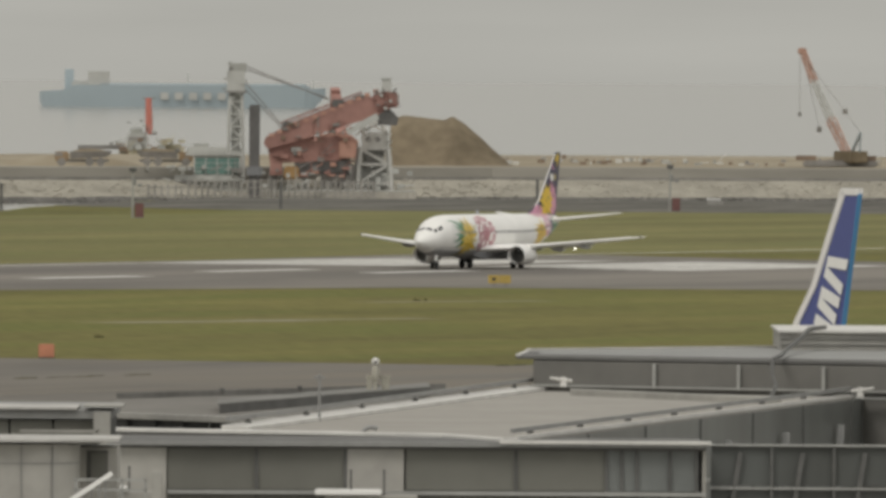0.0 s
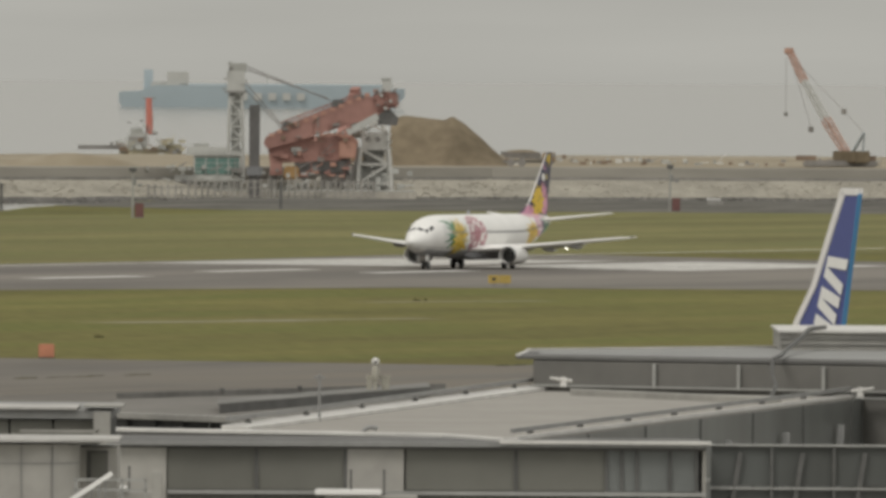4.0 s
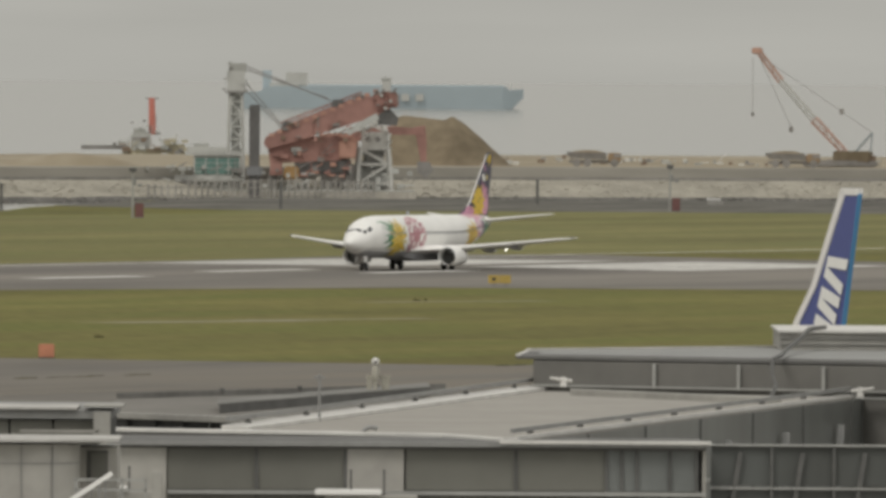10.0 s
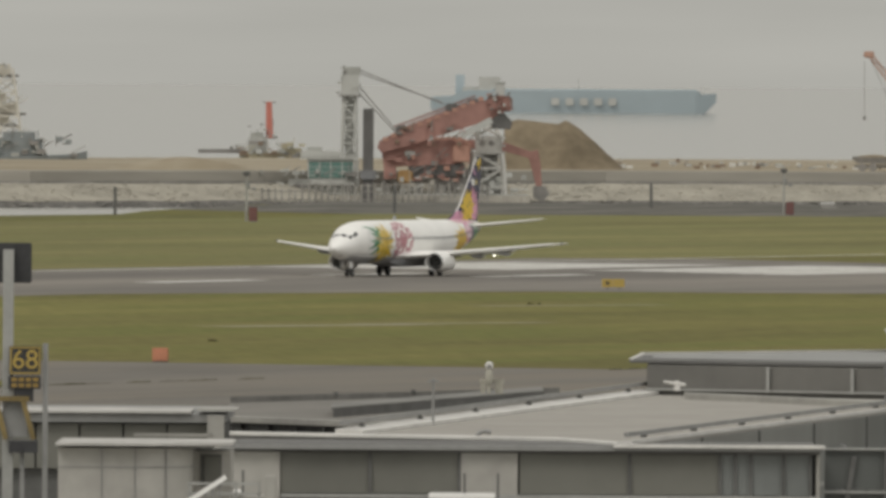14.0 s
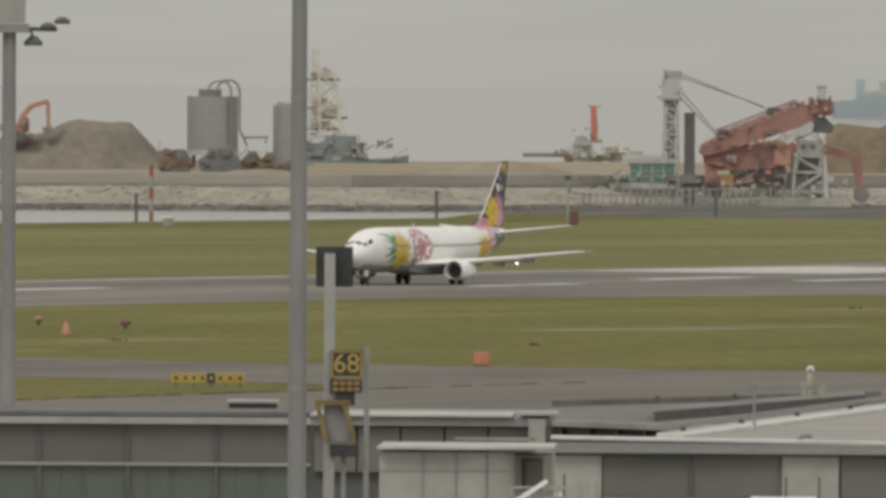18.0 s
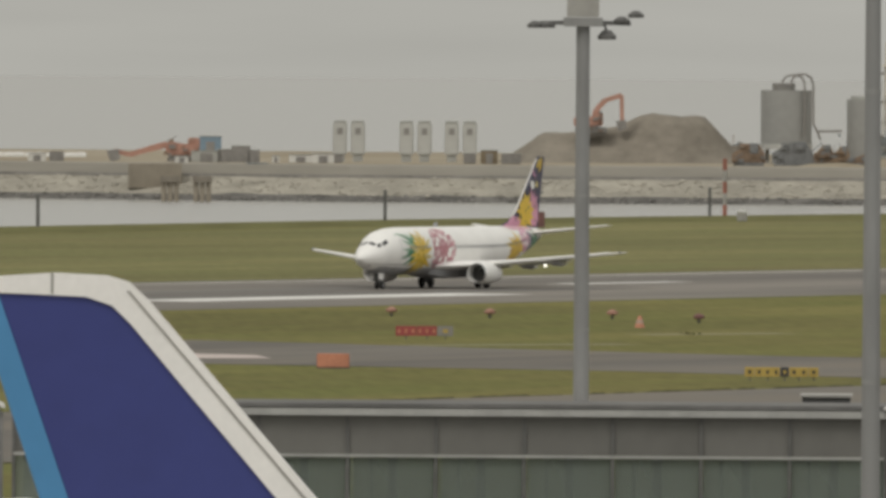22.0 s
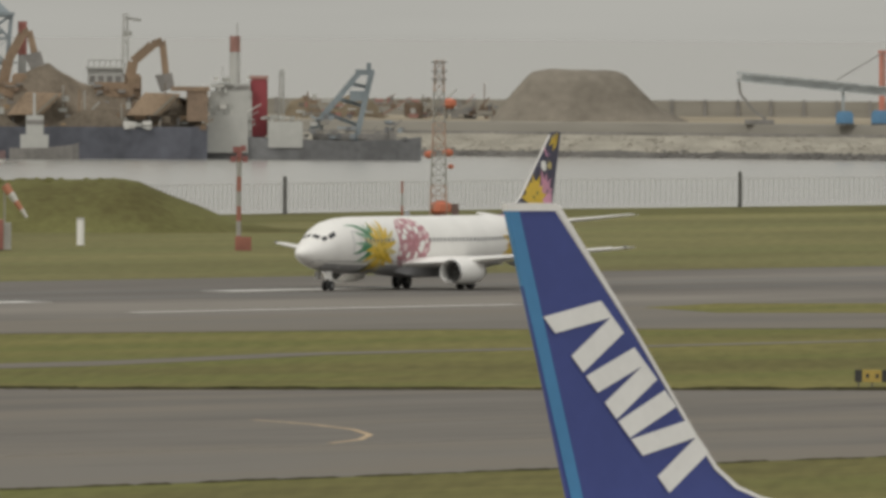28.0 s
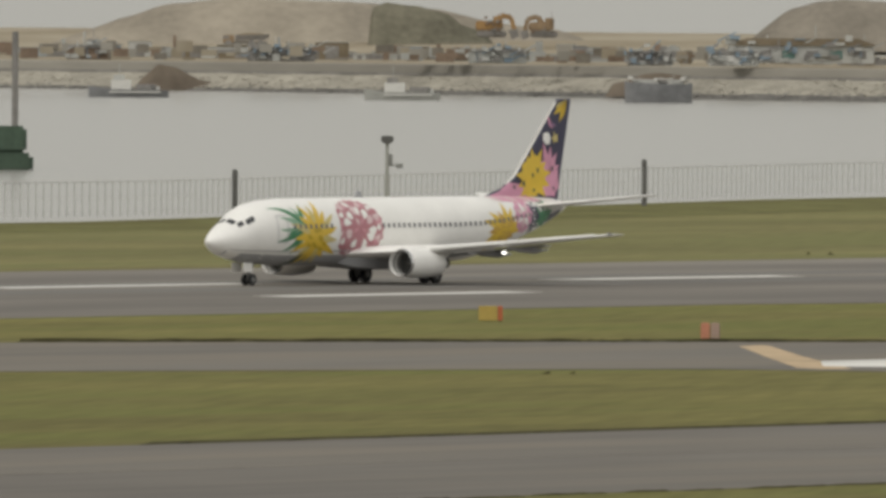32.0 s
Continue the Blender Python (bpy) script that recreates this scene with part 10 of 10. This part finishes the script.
    digger(31.97, 2952, 4.4, 2.2, [(1.0, 3.5), (2.0, 9.0), (5.4, 12.0), (7.2, 12.7), (7.9, 6.6)], "big brown excavator loading the barge", M["bargebrown"])
    u = thing("deck_office", facing(32.02, 2962, -4), "pale deck office with railings behind the barge", "cabin")
    boxpart("body", (-3.6, 2.8, 0, 5, 5.5, 16.0), M["palehaze"], u)
    for k in range(4):
        boxpart("window", (-3.2 + k * 1.55, -2.2 + k * 1.55, -0.05, 0, 13.6, 14.8), M["fardark"], u)
    boxpart("roof", (-4.0, 3.2, -0.4, 5.4, 16.0, 16.4), M["palehaze"], u)
    bm = B()
    for i in range(7):
        bar(bm, (-3.4 + i * 1.0, 0, 16.4), (-3.4 + i * 1.0, 0, 17.6), 0.15)
    bar(bm, (-3.4, 0, 17.6), (2.6, 0, 17.6), 0.15)
    part("railing", bm, M["farsteel"], u)
    bm = B()
    lattice(bm, (3.2, 2, 5.5), (3.2, 2, 26), 1.6, 0.7, 10, 0.16)
    part("radio_mast", bm, M["palehaze"], u)
    bm = B()
    bar(bm, (3.2, 2, 25.2), (6.0, 2, 24.8), 0.5)
    bar(bm, (2.6, 2, 22.4), (4.4, 2, 22.4), 0.9)
    part("aerial_arm", bm, M["farsteel"], u)
    far = thing("distant_ship", facing(32.8, 4500, sea_level(4500)), "hazy ship far out on the bay", "ship")
    boxpart("hull", (-9.3, 3.8, -2, 2, -0.5, 0.75), M["farsteel"], far)
    boxpart("house", (-8.6, -4.4, -1.5, 1.5, 0.75, 1.5), M["farsteel"], far)
    boxpart("deck_gear", (-2.5, 1.5, -1, 1, 0.75, 1.05), M["palehaze"], far)
    p = thing("harbour_tug", facing(32.27, 2925, -4), "small white harbour tug beside the barge", "boat")
    bm = B()
    loft(bm, [[(x, -w, 2.0 + s), (x, -w * 0.8, -0.3), (x, w * 0.8, -0.3), (x, w, 2.0 + s)] for x, w, s in ((-4.5, 1.6, 0.0), (2, 1.8, 0.1), (6.5, 1.2, 0.6), (7.8, 0.2, 1.0))])
    part("hull", bm, M["fardark"], p)
    boxpart("house", (-2.6, 2.4, -1.3, 1.3, 2.0, 4.4), M["palehaze"], p)
    boxpart("wheelhouse", (-1.6, 1.5, -1.1, 1.1, 4.4, 7.8), M["palehaze"], p)
    boxpart("glazing", (-1.5, 1.55, -1.15, 1.15, 6.2, 7.0), M["fardark"], p)
    boxpart("mast", (-0.4, 0.1, -0.2, 0.2, 7.8, 11.8), M["palehaze"], p)

    return boom


boom = spoil_barge()


M["stackblue"] = mat("hazy_blue_machine_paint", (0.23, 0.295, 0.345), 0.75, vary=0.15, scale=0.15, fine=5)
M["stackdark"] = mat("dark_blue_machine_paint", (0.212, 0.243, 0.268), 0.8, vary=0.18, scale=0.2)
M["palestack"] = mat("light_blue_drum_paint", (0.28, 0.365, 0.415), 0.5, vary=0.12, scale=0.3)
M["palefence"] = mat("sandy_concrete_panels", (0.33, 0.305, 0.255), 0.85, vary=0.12, scale=0.2)


def reclaimer():
    t = thing("bucket_reclaimer", facing(34.39, 3340, 5.2), "large blue reclaimer with truss arm and drum", "reclaimer")
    S = M["stackblue"]
    boxpart("tower", (-17.8, -10.9, -4, 4, 0, 12.9), S, t, "blue tower house", 0.15)
    boxpart("annex", (-12.2, -8.1, -3, 3, 0.6, 9.8), M["stackdark"], t, "", 0.1)
    bm = B()
    prism(bm, [(-17.9, 12.9), (-9.2, 12.9), (-9.0, 15.9), (-13.2, 16.3), (-15.8, 16.6), (-17.4, 15.9)], "y", -4.2, 4.2)
    part("tower_top", bm, M["stackdark"], t, "dark domed tower top")
    boxpart("hoist_cab", (-11.0, -8.6, -4.4, -1, 11.1, 13.4), M["stackdark"], t)
    for z in (2.6, 5.0, 7.4, 10.2, 12.7):
        boxpart("gallery", (-18.4, -10.4, -4.7, -4.0, z, z + 0.3), M["stackdark"], t)
    for x in (-16.2, -13.6, -11.6):
        boxpart("rib", (x, x + 0.35, -4.25, -4.0, 0.3, 12.6), M["farblue"], t)
    bm = B()
    prism(bm, [(-8.3, 6.3), (-8.3, 9.0), (1.1, 10.9), (7.6, 12.1), (7.4, 6.4), (0.2, 6.0)], "y", -2, 2)
    part("main_beam", bm, S, t)
    boxpart("machine_house", (0.2, 7.2, -2.6, 2.6, 5.8, 9.6), M["farblue"], t, "blue machine house", 0.1)
    boxpart("house_window", (5.2, 6.3, -2.66, -2.6, 7.2, 9.0), M["farochre"], t, "ochre hatch")
    bm = B()
    for a in range(5):
        x = -7.5 + a * 1.9
        bar(bm, (x, -2.1, 6.6), (x + 0.9, -2.1, 9.0 + a * 0.35), 0.25)
    bar(bm, (-8.2, -2.1, 7.5), (0.4, -2.1, 8.3), 0.3)
    part("web", bm, M["stackdark"], t)
    for p, q, w in (((-5.2, 9.6), (4.2, 16.9), 0.45), ((-3.4, 9.9), (4.2, 16.6), 0.4), ((4.2, 16.9), (14.0, 12.0), 0.5), ((4.2, 16.9), (3.6, 11.6), 0.3), ((4.2, 16.9), (5.9, 11.9), 0.3)):
        bm = B()
        bar(bm, (p[0], 0, p[1]), (q[0], 0, q[1]), w)
        part("truss_bar", bm, S, t)
    bm = B()
    prism(bm, [(7.4, 7.8), (15.2, 8.4), (15.2, 9.5), (7.4, 9.4)], "y", -1.2, 1.2)
    part("arm", bm, S, t)
    bm = B()
    loft(bm, [[(x + 0.12 * r * math.sin(a * 0.3927), -r * math.cos(a * 0.3927), 9.2 + (18 - x) * 0.04 + r * math.sin(a * 0.3927)) for a in range(16)] for x, r in ((14.6, 1.6), (15.0, 2.7), (16.0, 3.05), (20.4, 2.95), (21.6, 2.3), (22.1, 1.2))])
    part("bucket_drum", bm, M["palestack"], t, "light blue round bucket drum", smooth=True)
    bm = B()
    for p, q in (((13.2, 12.0), (13.2, 15.0)), ((17.6, 12.4), (17.6, 14.9)), ((13.2, 15.0), (17.6, 14.9)), ((13.2, 12.6), (18.4, 12.4)), ((13.2, 15.0), (15.2, 12.4)), ((17.6, 14.0), (21.0, 14.2))):
        bar(bm, (p[0], -1.2, p[1]), (q[0], -1.2, q[1]), 0.5)
    part("frame_head", bm, S, t)
    bm = B()
    bar(bm, (21.5, 0, 7.2), (23.2, 0, 3.6), 0.35)
    bar(bm, (21.5, 0, 7.2), (20.2, 0, 2.6), 0.2)
    part("chute", bm, M["farred"], t, "red chute paled for haze")
    boxpart("turntable", (-1.8, 9.7, -3, 3, 3.6, 5.6), M["stackdark"], t, "", 0.2)
    boxpart("cab", (-1.8, 1.6, -3.4, -1, 2.6, 5.3), M["stackdark"], t, "", 0.15)
    bm = B()
    prism(bm, [(0.6, -0.6), (11.4, -0.6), (10.0, 2.2), (9.4, 4.0), (2.2, 4.0), (1.4, 2.0)], "y", -4, 4)
    part("undercarriage", bm, S, t)
    fittings(t, -18.0, -8.5, 1, 16, 40, ("farblue", "stackdark"), 35, 0.9, -4.3, 0.2, 0.5)
    fittings(t, -7, 9, 5.0, 11, 40, ("farblue", "stackdark", "palehaze"), 36, 0.8, -2.2, 0.3, 0.5)
    fittings(t, -1, 11, 0, 5, 24, ("farblue", "stackdark"), 37, 0.9, -4.1, 0.2)
    for x in (-15.6, -9.4):
        boxpart("foot", (x - 1, x + 1, -4.4, 4.4, -0.1, 1.0), M["fardark"], t)
    w = thing("quay_fence", facing(33.55, 3335, 2.3), "pale concrete panel fence with dark posts on the landfill", "fence")
    for i in range(13):
        x = -33.5 + i * 5.3
        boxpart("panel", (x, x + 4.6, 0, 0.3, 0, 3.3), M["palefence"], w)
        boxpart("post", (x + 4.6, x + 5.3, -0.3, 0.3, 0, 4.0), M["farsteel"], w)
    m = thing("chimney", facing(35.15, 3620, 4.0), "stout blue-grey cooling stack", "chimney")
    drum(m, "shaft", 0, 0, 2.0, 0, 30, M["craneblue"], n=16)
    boxpart("side_house", (-7.5, -1.5, -3, 3, 0, 15.5), M["craneblue"], m)
    for b, d, h, lab in ((33.64, 3330, 8.5, "dark grab crane on the landfill"), (33.37, 3400, 9.0, "thin lattice crane on the landfill"), (34.0, 3400, 6.0, "small grab crane on the landfill"), (34.885, 3480, 9.0, "blue-grey loader on the landfill")):
        c = thing("derrick", facing(b, d, 3.0), lab, "crane", group="small cranes")
        boxpart("base", (-2.6, 2.6, -1.5, 1.5, 0, 2.4), M["fardark"], c, "", 0.2)
        boxpart("cabin", (-1.2, 1.4, -1.2, 1.2, 2.4, 4.4), M["farsteel"], c)
        bm = B()
        lattice(bm, (0, 0, 3), (0.6, 0, h), 1.0, 0.6, 4, 0.2)
        bar(bm, (0.4, 0, h), (-4.5, 0, h * 0.5), 0.25)
        part("jib", bm, M["farsteel"], c)
        boxpart("head", (-0.8, 1.4, -0.6, 0.6, h, h + 1.1), M["fardark"], c)
        fittings(c, -4, 3, 0, h, 36, ("fardark", "farsteel", "craneblue"), int(b * 50), 1.0, -1.2, 0.5)


reclaimer()


def small_craft():
    for b, d, l, dark in ((38.08, 3290, 16, True), (37.13, 3250, 15, False)):
        t = thing("work_boat", facing(b, d, -4), "low work boat moored under the wall", "boat", group="work boats")
        bm = B()
        loft(bm, [[(x, -w, 1.4 + s), (x, -w * 0.8, -0.3), (x, w * 0.8, -0.3), (x, w, 1.4 + s)] for x, w, s in ((-l / 2, 1.2, 0.8), (-l / 4, 2, 0.2), (l * 0.4, 2, 0), (l / 2, 1.5, 0))])
        part("hull", bm, M["hull"] if dark else M["farsteel"], t)
        boxpart("house", (-3.5, 0.5, -1.4, 1.4, 1.4, 3.4), M["farwhite"], t)
        bm = B()
        rod(bm, (-1.8, 0, 4.4), (-1.8, 0, 6.6), 0.1, n=6)
        part("mast", bm, M["farsteel"], t)
        boxpart("rubbing_band", (-l * 0.24, l * 0.4, -2.06, -1.98, 0.9, 1.2), M["farwhite"], t, "white band along the hull")
        boxpart("wheelhouse", (-3.0, -0.8, -1.2, 1.2, 3.4, 4.4), M["fardark"] if not dark else M["palehaze"], t)
        boxpart("deck_gear", (1.5, 5.5, -1, 1, 1.4, 2.6), M["fardark"], t)
        boxpart("locker", (4.5, 6.2, -1, 1, 1.4, 2.2), M["palehaze"], t)
    g = thing("buoy_tender", facing(38.62, 1960, -4), "dark green tender with a tall black mast", "boat")
    boxpart("hull", (-16, 7.2, -3, 3, -0.4, 2.0), M["greenhull"], g, "", 0.5)
    boxpart("house", (-16, 6.4, -2.6, 2.6, 2.0, 5.2), M["greenhull"], g, "", 0.4)
    bm = B()
    rod(bm, (5.0, 0, 5.2), (5.0, 0, 16.4), 0.38, n=10)
    part("mast", bm, M["fardark"], g)
    boxpart("derrick_box", (-4.0, 2.2, -1, 1, 10.5, 13.2), M["greenhull"], g)
    boxpart("yellow_mark", (-4, -0.5, -2.65, -2.6, 4.0, 4.4), M["farochre"], g)


M["greenhull"] = mat("dark_green_hull", (0.07, 0.11, 0.075), 0.7, vary=0.2, scale=0.2)
small_craft()


def motions():
    # the take-off roll along the runway's middle line
    def roll_out(x):
        """The nose on the runway's line, which bears slightly away from the deck."""
        k = 1 + 0.0145 * max(0.0, min(1.0, (1448 - x) / 125)) + 0.006 * math.exp(-((x - 1225) / 70) ** 2)
        return pose((x * 0.98442 + 8) * k - 12.05, 587.5 * k, -0.1)

    walk(jet, [(t, roll_out(x)) for t, x in [
        (0, 1462.5), (1.5, 1462.3), (3, 1461.2), (4.5, 1459.7), (6, 1457.3), (7.5, 1453.7), (9, 1448.8), (10.5, 1442.4), (12, 1433.0), (13.5, 1419.2),
        (15, 1400.3), (16, 1384.1), (17, 1365.2), (18, 1343.4), (19, 1318.8), (20, 1291.5), (21, 1261.7), (22, 1229.4), (23, 1194.3), (24, 1157.4),
        (25, 1116.8), (26, 1075.2), (27, 1030.7), (28, 983.4), (29, 934.0), (30, 882.6), (31, 829.0), (32, 773.2)]])

    # the car carrier crosses the bay
    walk(carrier, [(t, facing(23.077 - 0.0687 * t, 4620, sea_level(4620) - 1.2)) for t in (0, 8, 16, 24, 32)])
    # tipper trucks drive along the sea wall
    for lorry, b0, rate in ((lorry_a, 22.48, -0.153), (lorry_b, 23.13, -0.149)):
        walk(lorry, [(t, facing(b0 + rate * t, wall_line(b0 + rate * t) + 45, 2.42, turn=180 if rate < 0 else 0)) for t in range(0, 33, 4)])
    walk(lorry_c, [(t, facing(b, wall_line(b) + d, 2.42)) for t, b, d in [(0, 23.43, 45), (1, 23.58, 45), (4, 24.0, 60), (8, 24.5, 120), (10, 24.7, 195), (32, 24.72, 200)]])
    # the tug with the red mast drifts
    walk(tug, [(t, facing(b, 3650, sea_level(3650) - 1.9)) for t, b in [(0, 23.227), (6, 23.224), (20, 23.187), (32, 23.175)]])
    # the patrol launch creeps along the channel
    walk(launch, [(0, facing(34.9, 1950, -4)), (29.4, facing(34.054, 1950, -4)), (31, facing(33.958, 1950, -4)), (32, facing(33.9, 1950, -4))])
    # the crawler crane slews its jib
    walk(jib, [(t, pose(0, 0, 1.5, 0, 0, a)) for t, a in [(0, -60), (1, -57), (3, -53), (6, -41), (9, -20), (10, -12), (12, 0), (14, 3), (32, 4)]])
    # the big excavator on the spoil barge lowers its boom
    walk(boom, [(t, pose(-1.4, 0, 3.2, 0, a)) for t, a in [(0, -6), (26, -4), (27.8, -6), (28.6, 0), (29.8, 44), (32, 32)]])
    # the slewing excavator swings its arm out from behind the tower and lowers it
    swing = [(0, 96, 36, 10), (2, 94, 36, 10), (3.5, 84, 37, 10), (5, 62, 36, 4), (6, 45, 35, -4), (7.5, 24, 25, -2), (9, 6, 12, 2), (10, 0, 7, 4), (11.5, 0, -2, 6), (13, 0, -8, 8), (20, 2, -6, 6), (32, 4, -6, 6)]
    walk(arm, [(t, pose(5.45, 0, 8.6, 0, -el, sl)) for t, sl, el, tip in swing])
    walk(fore, [(t, pose(5.45 + 14.4 * math.cos(radians(el)) * math.cos(radians(sl)), 14.4 * math.cos(radians(el)) * math.sin(radians(sl)), 8.6 + 14.4 * math.sin(radians(el)), 0, -tip, sl)) for t, sl, el, tip in swing])


motions()
